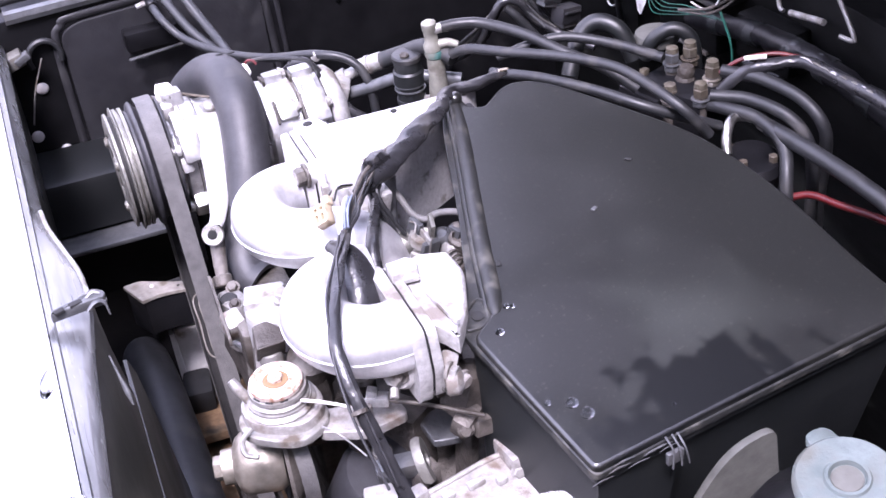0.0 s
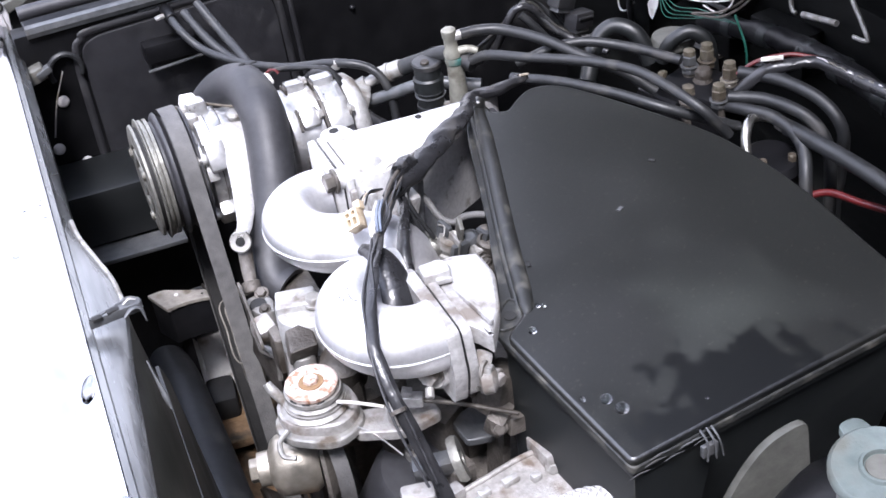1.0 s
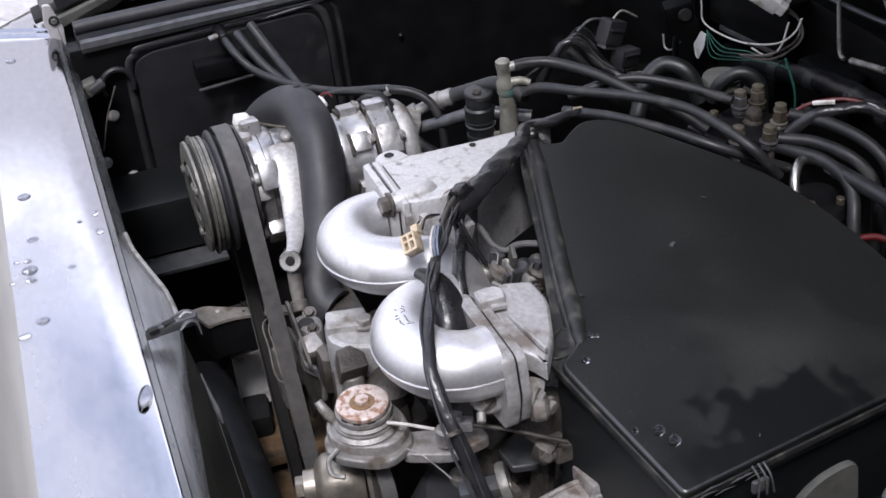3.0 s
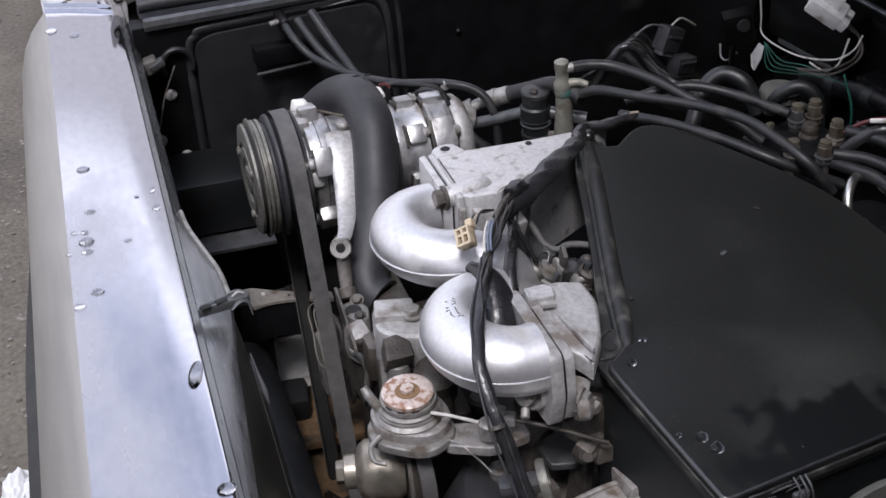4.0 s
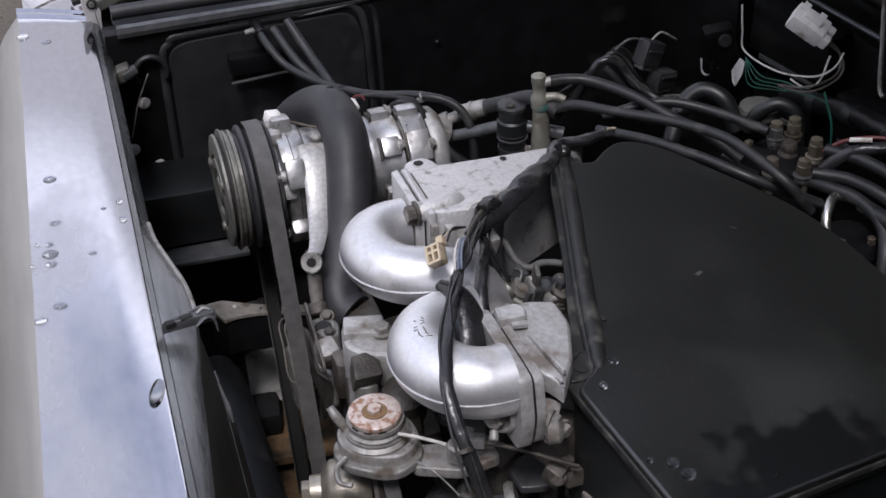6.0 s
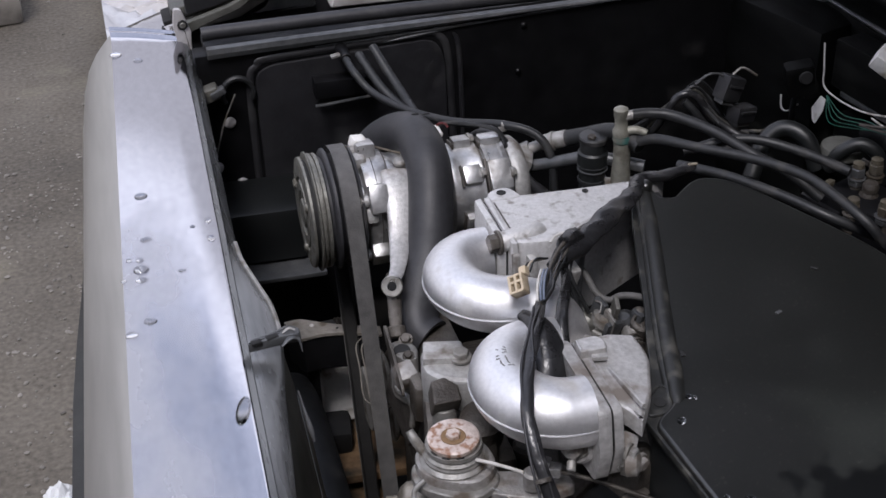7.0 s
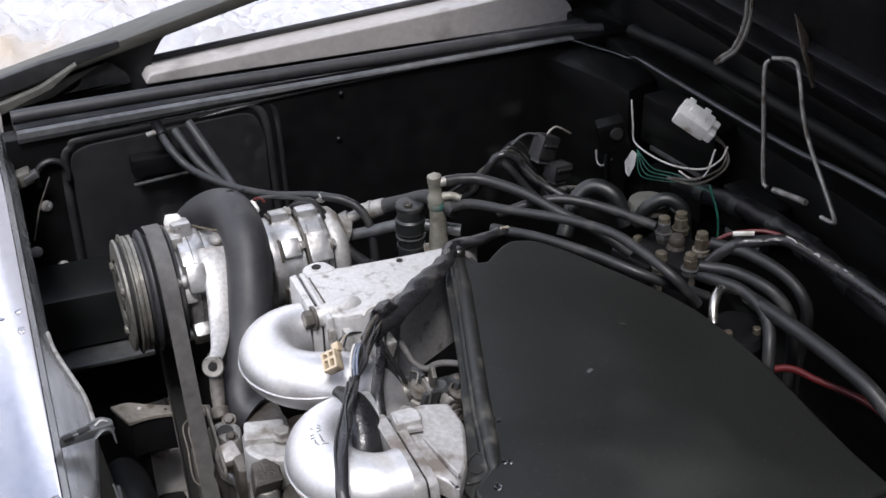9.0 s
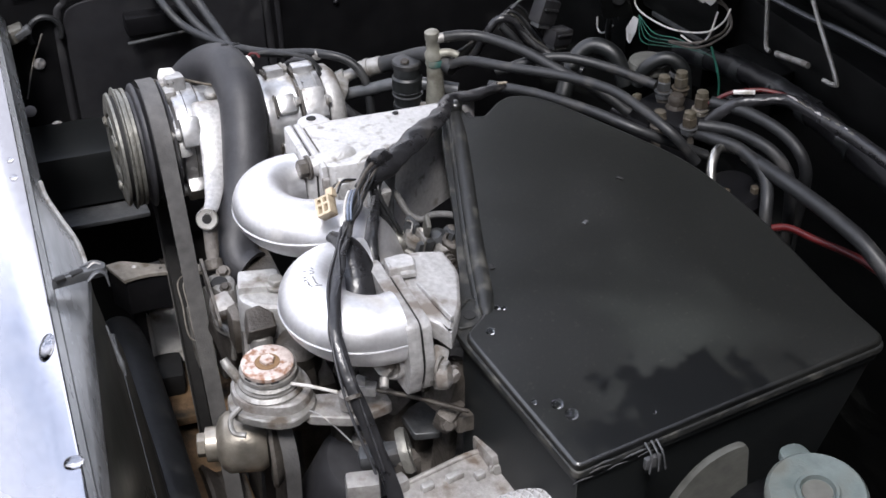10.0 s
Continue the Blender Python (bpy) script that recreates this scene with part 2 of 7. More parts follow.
    "green": mk("green_plastic", (0.025, 0.075, 0.068), (0.045, 0.12, 0.105), (0.35, 0.5), 0.0, 150, 20, 0.1, 400, dirt=((0.1, 0.1, 0.08), 0.35, 60, 0.8)),
    "greenwire": mk("green_insulation", (0.008, 0.060, 0.042), (0.012, 0.10, 0.068), (0.35, 0.5), 0.0, 150, 30, 0.0),
    "bluewire": mk("blue_insulation", (0.10, 0.12, 0.16), (0.17, 0.20, 0.26), (0.35, 0.5), 0.0, 150, 30, 0.0),
    "whitewire": mk("white_insulation", (0.42, 0.41, 0.38), (0.6, 0.58, 0.55), (0.4, 0.55), 0.0, 150, 30, 0.0, dirt=((0.2, 0.17, 0.13), 0.35, 60, 0.8)),
    "redwire": mk("red_insulation", (0.06, 0.005, 0.006), (0.105, 0.008, 0.008), (0.4, 0.55), 0.0, 150, 30, 0.0),
    "white": mk("white_plastic", (0.62, 0.61, 0.58), (0.76, 0.75, 0.72), (0.35, 0.5), 0.0, 150, 20, 0.1, 400, dirt=((0.3, 0.26, 0.2), 0.28, 50, 0.8)),
    "tan": mk("tan_plastic", (0.42, 0.34, 0.23), (0.58, 0.49, 0.36), (0.4, 0.55), 0.0, 150, 30, 0.1, 400, dirt=((0.16, 0.11, 0.07), 0.42, 80, 0.8)),
    "beige": mk("stained_cream_metal", (0.30, 0.26, 0.20), (0.42, 0.37, 0.30), (0.4, 0.6), 0.2, 150, 15, 0.2, 400, dirt=((0.2, 0.13, 0.07), 0.42, 30, 0.85)),
    "tape": mk("black_tape", (0.010, 0.010, 0.011), (0.026, 0.026, 0.028), (0.22, 0.42), 0.0, 90, 24, 0.5, 110, dirt=((0.060, 0.057, 0.054), 0.26, 45, 0.7), stretch=(1, 1, 1), spec=0.5),
    "zinc": mk("zinc_plated_steel", (0.55, 0.54, 0.5), (0.7, 0.69, 0.66), (0.25, 0.4), 1.0, 200, 30, 0.1, 500, dirt=((0.25, 0.2, 0.15), 0.25, 50, 0.8)),
    "capmetal": mk("grey_green_cap", (0.105, 0.128, 0.122), (0.155, 0.182, 0.174), (0.38, 0.54), 0.35, 120, 14, 0.12, 400, dirt=((0.075, 0.08, 0.068), 0.3, 30, 0.8)),
    "asphalt": mk("worn_asphalt", (0.042, 0.036, 0.028), (0.130, 0.114, 0.090), (0.8, 0.95), 0.0, 85, 2.2, 0.9, 80, dirt=((0.20, 0.182, 0.125), 0.30, 1.5, 0.95)),
    "stone": mk("pale_stone", (0.065, 0.058, 0.048), (0.26, 0.24, 0.21), (0.75, 0.9), 0.0, 14, 9, 0.4, 120),
    "sheet": mk("white_plastic_sheet", (0.35, 0.355, 0.372), (0.46, 0.46, 0.468), (0.08, 0.22), 0.0, 30, 2.2, 0.5, 14, dirt=((0.36, 0.305, 0.235), 0.48, 1.6, 0.4)),
    "paper": mk("white_paper", (0.50, 0.51, 0.50), (0.62, 0.62, 0.61), (0.6, 0.8), 0.0, 60, 9, 0.2, 90),
    # near black; on holes and gaps it puts their shade into the colour
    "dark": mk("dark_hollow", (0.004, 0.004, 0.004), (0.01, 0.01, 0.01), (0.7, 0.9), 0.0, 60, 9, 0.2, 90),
}


def water_material():
    m = bpy.data.materials.new("water")
    m.use_nodes = True
    b = m.node_tree.nodes["Principled BSDF"]
    b.inputs["Transmission Weight"].default_value = 1.0
    b.inputs["IOR"].default_value = 1.33
    b.inputs["Roughness"].default_value = 0.02
    return m


M["water"] = water_material()


def wet_lid_material():
    """Black moulded plastic, dull where it is dusty, darker where a ragged patch of water has dried towards the front edge."""
    m = M["lid"]
    n, l = m.node_tree.nodes, m.node_tree.links
    s = n["Principled BSDF"]
    co = n.new("ShaderNodeTexCoord")
    nz = n.new("ShaderNodeTexNoise")
    nz.inputs["Scale"].default_value = 42.0
    nz.inputs["Detail"].default_value = 7.0
    l.new(co.outputs["Object"], nz.inputs["Vector"])
    xyz = n.new("ShaderNodeSeparateXYZ")
    l.new(co.outputs["Object"], xyz.inputs[0])
    away = n.new("ShaderNodeVectorMath")
    away.operation = "DISTANCE"
    away.inputs[1].default_value = (0.176 * 0.60, -0.346, 0.90 * 0.2)
    squash = n.new("ShaderNodeVectorMath")
    squash.operation = "MULTIPLY"
    squash.inputs[1].default_value = (0.60, 1.0, 0.2)
    l.new(co.outputs["Object"], squash.inputs[0])
    l.new(squash.outputs[0], away.inputs[0])
    run_ = n.new("ShaderNodeMath")
    run_.operation = "MULTIPLY_ADD"
    run_.inputs[1].default_value = -8.0
    run_.inputs[2].default_value = 0.36
    l.new(away.outputs["Value"], run_.inputs[0])
    add = n.new("ShaderNodeMath")
    l.new(run_.outputs[0], add.inputs[0])
    l.new(nz.outputs["Fac"], add.inputs[1])
    mask = n.new("ShaderNodeMapRange")
    mask.inputs["From Min"].default_value = 0.45
    mask.inputs["From Max"].default_value = 0.57
    l.new(add.outputs[0], mask.inputs["Value"])
    # fine pale dust specks
    grain = n.new("ShaderNodeTexNoise")
    grain.inputs["Scale"].default_value = 330.0
    grain.inputs["Detail"].default_value = 3.0
    l.new(co.outputs["Object"], grain.inputs["Vector"])
    speck = n.new("ShaderNodeMapRange")
    speck.inputs["From Min"].default_value = 0.62
    speck.inputs["From Max"].default_value = 0.76
    speck.inputs["To Max"].default_value = 0.75
    l.new(grain.outputs["Fac"], speck.inputs["Value"])
    dust = n.new("ShaderNodeMix")
    dust.data_type = "RGBA"
    dust.inputs["B"].default_value = (0.050, 0.050, 0.043, 1)
    l.new(speck.outputs["Result"], dust.inputs["Factor"])
    l.new(s.inputs["Base Color"].links[0].from_socket, dust.inputs["A"])
    l.new(dust.outputs["Result"], s.inputs["Base Color"])
    for name, wet in (("Base Color", (0.0030, 0.0034, 0.0036, 1)), ("Roughness", 0.30)):
        mix = n.new("ShaderNodeMix")
        mix.data_type = "RGBA" if name == "Base Color" else "FLOAT"
        old = s.inputs[name].links[0].from_socket
        mix.inputs["B"].default_value = wet
        l.new(mask.outputs["Result"], mix.inputs["Factor"])
        l.new(old, mix.inputs["A"])
        l.new(mix.outputs["Result"], s.inputs[name])


wet_lid_material()


# ---------------------------------------------------------------- building helpers
def thing(name, label, category, base=(0, 0, 0), group="", kind=""):
    ob = new(name)
    ob.empty_display_size = 0.02
    ob.location = base
    return tagged(ob, label, category, group, kind)


def finish(bm, sharp=0.7):
    bmesh.ops.recalc_face_normals(bm, faces=bm.faces)
    for f in bm.faces:
        f.smooth = True
    for e in bm.edges:
        if len(e.link_faces) == 2 and e.calc_face_angle(0.0) > (0.2 if max(len(f.verts) for f in e.link_faces) > 24 else sharp):
            e.smooth = False
    return bm


def part(name, bm, material, parent=None, label="", sharp=0.7):
    """Links a bmesh, in world coordinates, as one mesh object under a thing or a part."""
    finish(bm, sharp)
    me = bpy.data.meshes.new(name)
    bm.to_mesh(me)
    bm.free()
    me.materials.append(M[material])
    ob = new(name, me)
    if parent is not None:
        ob.parent = parent
        if parent.parent is None:
            ob.matrix_parent_inverse = Matrix.Translation(-Vector(parent.location))
    if label:
        ob["label"] = label
    return ob


def solo(name, bm, material, label, category, group="", kind="", sharp=0.7):
    return tagged(part(name, bm, material, None, "", sharp), label, category, group, kind)


def frame_of(axis):
    z = Vector(axis).normalized()
    return z.to_track_quat("Z", "Y").to_matrix().to_4x4()


def bx(bm, c, s, turn=(0, 0, 0), bev=0.0015):
    bm = bm or bmesh.new()
    tmp = bmesh.new()
    m = pose(*c, *turn) @ Matrix.Diagonal((*s, 1))
    bmesh.ops.create_cube(tmp, size=1.0, matrix=m)
    if bev > 0:
        bmesh.ops.bevel(tmp, geom=list(tmp.edges), offset=min(bev, 0.3 * min(s)), segments=2, affect="EDGES", profile=0.6)
    join(bm, tmp)
    return bm


def join(bm, tmp):
    me = bpy.data.meshes.new("tmp")
    tmp.to_mesh(me)
    tmp.free()
    bm.from_mesh(me)
    bpy.data.meshes.remove(me)


def lathe(bm, profile, at, axis=(0, 0, 1), seg=32, wob=0.0):
    """Turns a profile of (radius, height) round an axis through at."""
    bm = bm or bmesh.new()
    q = Matrix.Translation(at) @ frame_of(axis)
    rings = []
    for r, h in profile:
        if r <= 1e-6:
            rings.append([bm.verts.new(q @ Vector((0, 0, h)))])
        else:
            rings.append([bm.verts.new(q @ Vector((r * (1 + wob * math.sin(3 * a)) * math.cos(a), r * math.sin(a), h))) for a in (2 * math.pi * k / seg for k in range(seg))])
    for a, b in zip(rings, rings[1:]):
        for k in range(seg):
            k2 = (k + 1) % seg
            if len(a) == 1 and len(b) == 1:
                continue
            if len(a) == 1:
                bm.faces.new((a[0], b[k], b[k2]))
            elif len(b) == 1:
                bm.faces.new((a[k], a[k2], b[0]))
            else:
                bm.faces.new((a[k], a[k2], b[k2], b[k]))
    for ring in (rings[0], rings[-1]):
        if len(ring) > 1:
            bm.faces.new(ring)
    return bm


def cyl(bm, p0, p1, r, r2=None, seg=24, bev=0.001):
    p0, p1 = Vector(p0), Vector(p1)
    h = (p1 - p0).length
    r2 = r if r2 is None else r2
    b = min(bev, 0.3 * h, 0.4 * r, 0.4 * r2)
    return lathe(bm, [(r - b, 0), (r, b), (r2, h - b), (r2 - b, h)], p0, p1 - p0, seg)


def hexa(bm, p0, p1, r):
    return cyl(bm, p0, p1, r, seg=6, bev=0.0008)


def spline(pts, sub=6):
    """Catmull-Rom points through pts; radii may ride along as a fourth value."""
    p = [np.array(q, float) for q in pts]
    p = [2 * p[0] - p[1]] + p + [2 * p[-1] - p[-2]]
    out = []
    for i in range(1, len(p) - 2):
        for k in range(sub):
            t = k / sub
            a, b, c, d = p[i - 1], p[i], p[i + 1], p[i + 2]
            out.append(0.5 * (2 * b + (c - a) * t + (2 * a - 5 * b + 4 * c - d) * t * t + (3 * b - a - 3 * c + d) * t**3))
    out.append(p[-2])
    return out


def tube(bm, pts, r, seg=12, sub=6, flat=1.0, rib=0.0, hollow=False, lump=0.0):
    """A round hose through points. flat squeezes it along the vertical, rib corrugates it, lump makes it uneven."""
    bm = bm or bmesh.new()
    line = spline(pts, sub)
    n = len(line)
    radii = [r] * n if not isinstance(r, (list, tuple)) else list(np.interp(np.linspace(0, len(r) - 1, n), range(len(r)), r))
    up = Vector((0.13, 0.21, 0.97))
    rings = []
    side = None
    for k in range(n):
        a = Vector(line[max(k - 1, 0)][:3])
        b = Vector(line[min(k + 1, n - 1)][:3])
        t = (b - a).normalized()
        if side is None:
            side = t.cross(up).normalized()
        else:
            side = (side - t * side.dot(t)).normalized()
        nor = side.cross(t).normalized()
        rad = radii[k] * (1 + rib * (1 if k % 2 else -1))
        c = Vector(line[k][:3])
        ring = []
        for j in range(seg):
            w = 2 * math.pi * j / seg
            q = rad * (1 + lump * noise.noise(Vector((c.x * 60 + math.cos(w), c.y * 60 + math.sin(w), c.z * 60))))
            ring.append(bm.verts.new(c + side * (q * math.cos(w)) + nor * (q * flat * math.sin(w))))
        rings.append(ring)
    for a, b in zip(rings, rings[1:]):
        for j in range(seg):
            bm.faces.new((a[j], a[(j + 1) % seg], b[(j + 1) % seg], b[j]))
    for ring, s in ((rings[0], 1), (rings[-1], -1)):
        if hollow:
            c = sum((v.co for v in ring), Vector()) / seg
            other = rings[1] if s == 1 else rings[-2]
            inward = (sum((v.co for v in other), Vector()) / seg - c).normalized() * 0.012
            lip = [bm.verts.new(c + (v.co - c) * 0.78) for v in ring]
            deep = [bm.verts.new(v.co + inward) for v in lip]
            for j in range(seg):
                bm.faces.new((ring[j], ring[(j + 1) % seg], lip[(j + 1) % seg], lip[j]))
                bm.faces.new((lip[j], lip[(j + 1) % seg], deep[(j + 1) % seg], deep[j]))
            bm.faces.new(deep)
        else:
            bm.faces.new(ring)
    return bm


def rounded(outline, radius=0.01, steps=4):
    """Rounds the corners of a closed 2D outline; a corner may carry its own radius as a third value."""
    out = []
    n = len(outline)
    for i in range(n):
        p, a, b = Vector(outline[i][:2]), Vector(outline[i - 1][:2]), Vector(outline[(i + 1) % n][:2])
        r = outline[i][2] if len(outline[i]) > 2 else radius
        d1, d2 = min(r, 0.45 * (a - p).length), min(r, 0.45 * (b - p).length)
        s, e = p + (a - p).normalized() * d1, p + (b - p).normalized() * d2
        for k in range(steps + 1):
            t = k / steps
            out.append((1 - t) ** 2 * s + 2 * t * (1 - t) * p + t * t * e)
    return out


def grown(outline, d):
    """Moves a closed outline outwards by d (inwards if negative)."""
    pts = [Vector(p[:2]) for p in outline]
    area = sum(pts[i - 1].x * pts[i].y - pts[i].x * pts[i - 1].y for i in range(len(pts)))
    sgn = 1 if area > 0 else -1
    out = []
    for i, p in enumerate(pts):
        t = (pts[(i + 1) % len(pts)] - pts[i - 1]).normalized()
        out.append(p + Vector((t.y, -t.x)) * d * sgn)
    return out


def slab(bm, outline, low, high, place, bev=0.002):
    """A plate between two heights, with softened upper edge; place(x, y, h) lays it into the world."""
    bm = bm or bmesh.new()
    ins = grown(outline, -bev)
    rings = []
    for o, h in ((outline, low), (outline, high - bev), (grown(outline, -bev * 0.3), high - bev * 0.3), (ins, high)):
        rings.append([bm.verts.new(place(p[0], p[1], h)) for p in o])
    n = len(outline)
    for a, b in zip(rings, rings[1:]):
        for j in range(n):
            bm.faces.new((a[j], a[(j + 1) % n], b[(j + 1) % n], b[j]))
    bm.faces.new(rings[0])
    bm.faces.new(rings[-1])
    return bm


def flat(x, y, h):
    return Vector((x, y, h))


def dome(bm, c, r, h=None, seg=14, turn=(0, 0, 0), stretch=1.0):
    """A low rounded bead."""
    h = h or r * 0.6
    prof = [(r * math.cos(a), h * math.sin(a)) for a in np.linspace(0, math.pi / 2, 6)]
    prof[-1] = (0, h)
    tmp = lathe(None, prof, (0, 0, 0), (0, 0, 1), seg)
    tmp.transform(pose(*c, *turn) @ Matrix.Diagonal((1, stretch, 1, 1)))
    bm = bm or bmesh.new()
    join(bm, tmp)
    return bm


def bolt(parent, p, axis, r=0.006, head=0.005, material="dull", washer=True, name="bolt"):
    a = Vector(axis).normalized()
    p = Vector(p)
    bm = hexa(None, p + a * (0.0015 if washer else 0), p + a * (head + 0.0015), r)
    if washer:
        cyl(bm, p - a * 0.001, p + a * 0.0018, r * 1.35, seg=18, bev=0.0004)
    return part(name, bm, material, parent)


# ---------------------------------------------------------------- ground and surroundings
def sheet_grid(x0, x1, y0, y1, nx, ny, height):
    bm = bmesh.new()
    vs = [[bm.verts.new((x0 + (x1 - x0) * i / nx, y0 + (y1 - y0) * j / ny, 0)) for j in range(ny + 1)] for i in range(nx + 1)]
    for i in range(nx + 1):
        for j in range(ny + 1):
            v = vs[i][j].co
            v.z = height(v.x, v.y)
    for i in range(nx):
        for j in range(ny):
            bm.faces.new((vs[i][j], vs[i + 1][j], vs[i + 1][j + 1], vs[i][j + 1]))
    return bm


bm = bmesh.new()
big = [bm.verts.new(p) for p in ((-400, -400, 0), (400, -400, 0), (400, 400, 0), (-400, 400, 0))]
bm.faces.new(big)
solo("ground", bm, "asphalt", "worn grey-brown asphalt with grit", "ground", kind="structure")

rnd = random.Random(4)
bm = bmesh.new()
for k in range(2300):
    x, y = (rnd.uniform(-1.6, -0.36), rnd.uniform(-0.6, 4.2)) if k < 900 else (rnd.uniform(-0.85, -0.37), rnd.uniform(0.2, 2.4))
    s = rnd.choice((0.002, 0.002, 0.003, 0.003, 0.004, 0.005, 0.008)) * (1.0 if k < 900 else 0.75)
    tmp = bmesh.new()
    bmesh.ops.create_icosphere(tmp, subdivisions=1, radius=s)
    for v in tmp.verts:
        v.co *= rnd.uniform(0.7, 1.15)
    tmp.transform(pose(x, y, s * 0.2, 0, 0, rnd.uniform(0, 360)) @ Matrix.Diagonal((1, rnd.uniform(0.6, 1.3), 0.6, 1)))
    join(bm, tmp)
solo("grit", bm, "stone", "loose pale grit scattered on the asphalt", "gravel", kind="stuff", sharp=0.3)


def crumple(x, y):
    p = Vector((x * 2.3, y * 2.3, 0.3))
    return 0.004 + 0.14 * abs(noise.noise(p)) + 0.09 * abs(noise.noise(p * 2.7)) + 0.06 * abs(noise.noise(p * 6.3)) + 0.022 * abs(noise.noise(p * 14.0))


bm = sheet_grid(-0.31, 3.2, 1.9, 6.5, 150, 190, crumple)
solo("plastic_sheet", bm, "sheet", "crumpled white plastic sheet spread on the ground", "plastic sheet", sharp=0.7)

solo("concrete_block", bx(None, (-0.735, 3.22, 0.085), (0.34, 0.30, 0.17), (0, 0, 6), 0.02), "stone", "pale worn concrete block on the asphalt", "block")

bm = bmesh.new()
bmesh.ops.create_icosphere(bm, subdivisions=4, radius=0.13)
for v in bm.verts:
    q = v.co * 14
    v.co *= 1 + 0.35 * abs(noise.noise(q)) - 0.25 * abs(noise.noise(q * 2.1 + Vector((3, 1, 2))))
bm.transform(pose(-0.500, 0.770, 0.036) @ Matrix.Diagonal((0.26, 0.62, 0.36, 1)))
solo("paper_bag", bm, "paper", "crumpled white paper bag lying on the asphalt", "bag", sharp=0.25)


# ---------------------------------------------------------------- car body round the bay
def px_in(y):
    return -0.226 + 0.032 * y


def px_cr(y):
    return -0.3135 + 0.042 * y


def strip(name, ys, section, material, label, category="panel", thick=0.0):
    """A long panel along y; section(y) gives its cross-section as (x, z) points."""
    bm = bmesh.new()
    rows = [[bm.verts.new((x, y, z)) for x, z in section(y)] for y in ys]
    for a, b in zip(rows, rows[1:]):
        for j in range(len(a) - 1):
            bm.faces.new((a[j], a[j + 1], b[j + 1], b[j]))
    bm.faces.new(rows[0])
    bm.faces.new(rows[-1])
    return solo(name, bm, material, label, category, kind="structure", sharp=0.5)


def ridge_y(x):
    """Line of the pressed ridge across the panel's far end."""
    return 0.628 - 0.53 * (x + 0.285)


def end_y(x):
    """Slanting far edge of the panel."""
    return max(0.6175 + 0.8 * (x + 0.312), ridge_y(x) + 0.026)


def top_section(y):
    a, b = px_in(y), px_cr(y)
    return [(a + 0.0010, 0.912), (a + 0.0012, 0.9222), (a + 0.0004, 0.9238), (a - 0.0015, 0.9247), (a * 0.75 + b * 0.25, 0.92535), (a * 0.5 + b * 0.5, 0.9256), (a * 0.25 + b * 0.75, 0.92535), (b, 0.9246), (b + 0.0002, 0.9240), (b + 0.01, 0.9)]


def rear_panel_top():
    """The flat top of the panel: straight run, double ridge, slanted corner and turned-down end."""
    bm = bmesh.new()
    rows = [[bm.verts.new((x, y, z)) for x, z in top_section(y)] for y in (-1.0, -0.6, -0.3, 0.0, 0.3, 0.5)]
    far = top_section(0.6)
    for dy, dz in ((-0.030, 0.0), (-0.012, 0.0), (-0.0070, 0.0006), (-0.0035, 0.0022), (-0.0010, 0.0028), (0.0020, 0.0022), (0.0055, 0.0005), (0.0100, 0.0004), (0.0135, 0.0018), (0.0160, 0.0024), (0.0185, 0.0016), (0.0225, -0.0010)):
        rows.append([bm.verts.new((x, ridge_y(x) + dy, z + dz)) for x, z in far])
    for f, over, dz in ((0.5, 0.0, -0.0022), (1.0, -0.0015, -0.0034), (1.0, 0.0010, -0.0046), (1.0, 0.0035, -0.0090), (1.0, 0.0060, -0.050)):
        rows.append([bm.verts.new((x, (ridge_y(x) + 0.0235) * (1 - f) + end_y(x) * f + over, z + dz)) for x, z in far])
    for a, b in zip(rows, rows[1:]):
        for k in range(len(a) - 1):
            bm.faces.new((a[k], a[k + 1], b[k + 1], b[k]))
    bm.faces.new(rows[0])
    bm.faces.new(rows[-1])
    return bm


def drop_side(y):
    return 0.055 * (max(0.0, y - 0.622) / 0.062) ** 2


PANEL_Y = [-1.0, -0.6, -0.3, 0, 0.3, 0.5, 0.622, 0.632, 0.642, 0.652, 0.660, 0.668, 0.676, 0.684]
solo("rear_panel", rear_panel_top(), "steel", "brushed stainless steel rear body panel wet with drops", "panel", kind="structure", sharp=0.5)
strip("rear_panel_side", PANEL_Y, lambda y: [(px_cr(y) + 0.004, 0.9150 - drop_side(y)), (px_cr(y) + 0.0001, 0.9243 - drop_side(y)), (px_cr(y) - 0.0006, 0.9239 - drop_side(y)), (px_cr(y) - 0.011, 0.9130 - drop_side(y)), (px_cr(y) - 0.022, 0.9000 - drop_side(y)), (px_cr(y) - 0.034, 0.880 - drop_side(y)), (px_cr(y) - 0.044, 0.850 - 0.7 * drop_side(y)), (px_cr(y) - 0.058, 0.78), (px_cr(y) - 0.066, 0.68), (px_cr(y) - 0.066, 0.55), (px_cr(y) + 0.02, 0.55)],
      "body_side", "dull stainless steel outer flank of the rear panel")
def rub(y):
    """How far the moulding stands off the flank; it fades out towards the far end."""
    t = min(max((0.52 - y) / 0.34, 0), 1)
    return 0.004 + 0.0125 * t * t * (3 - 2 * t)


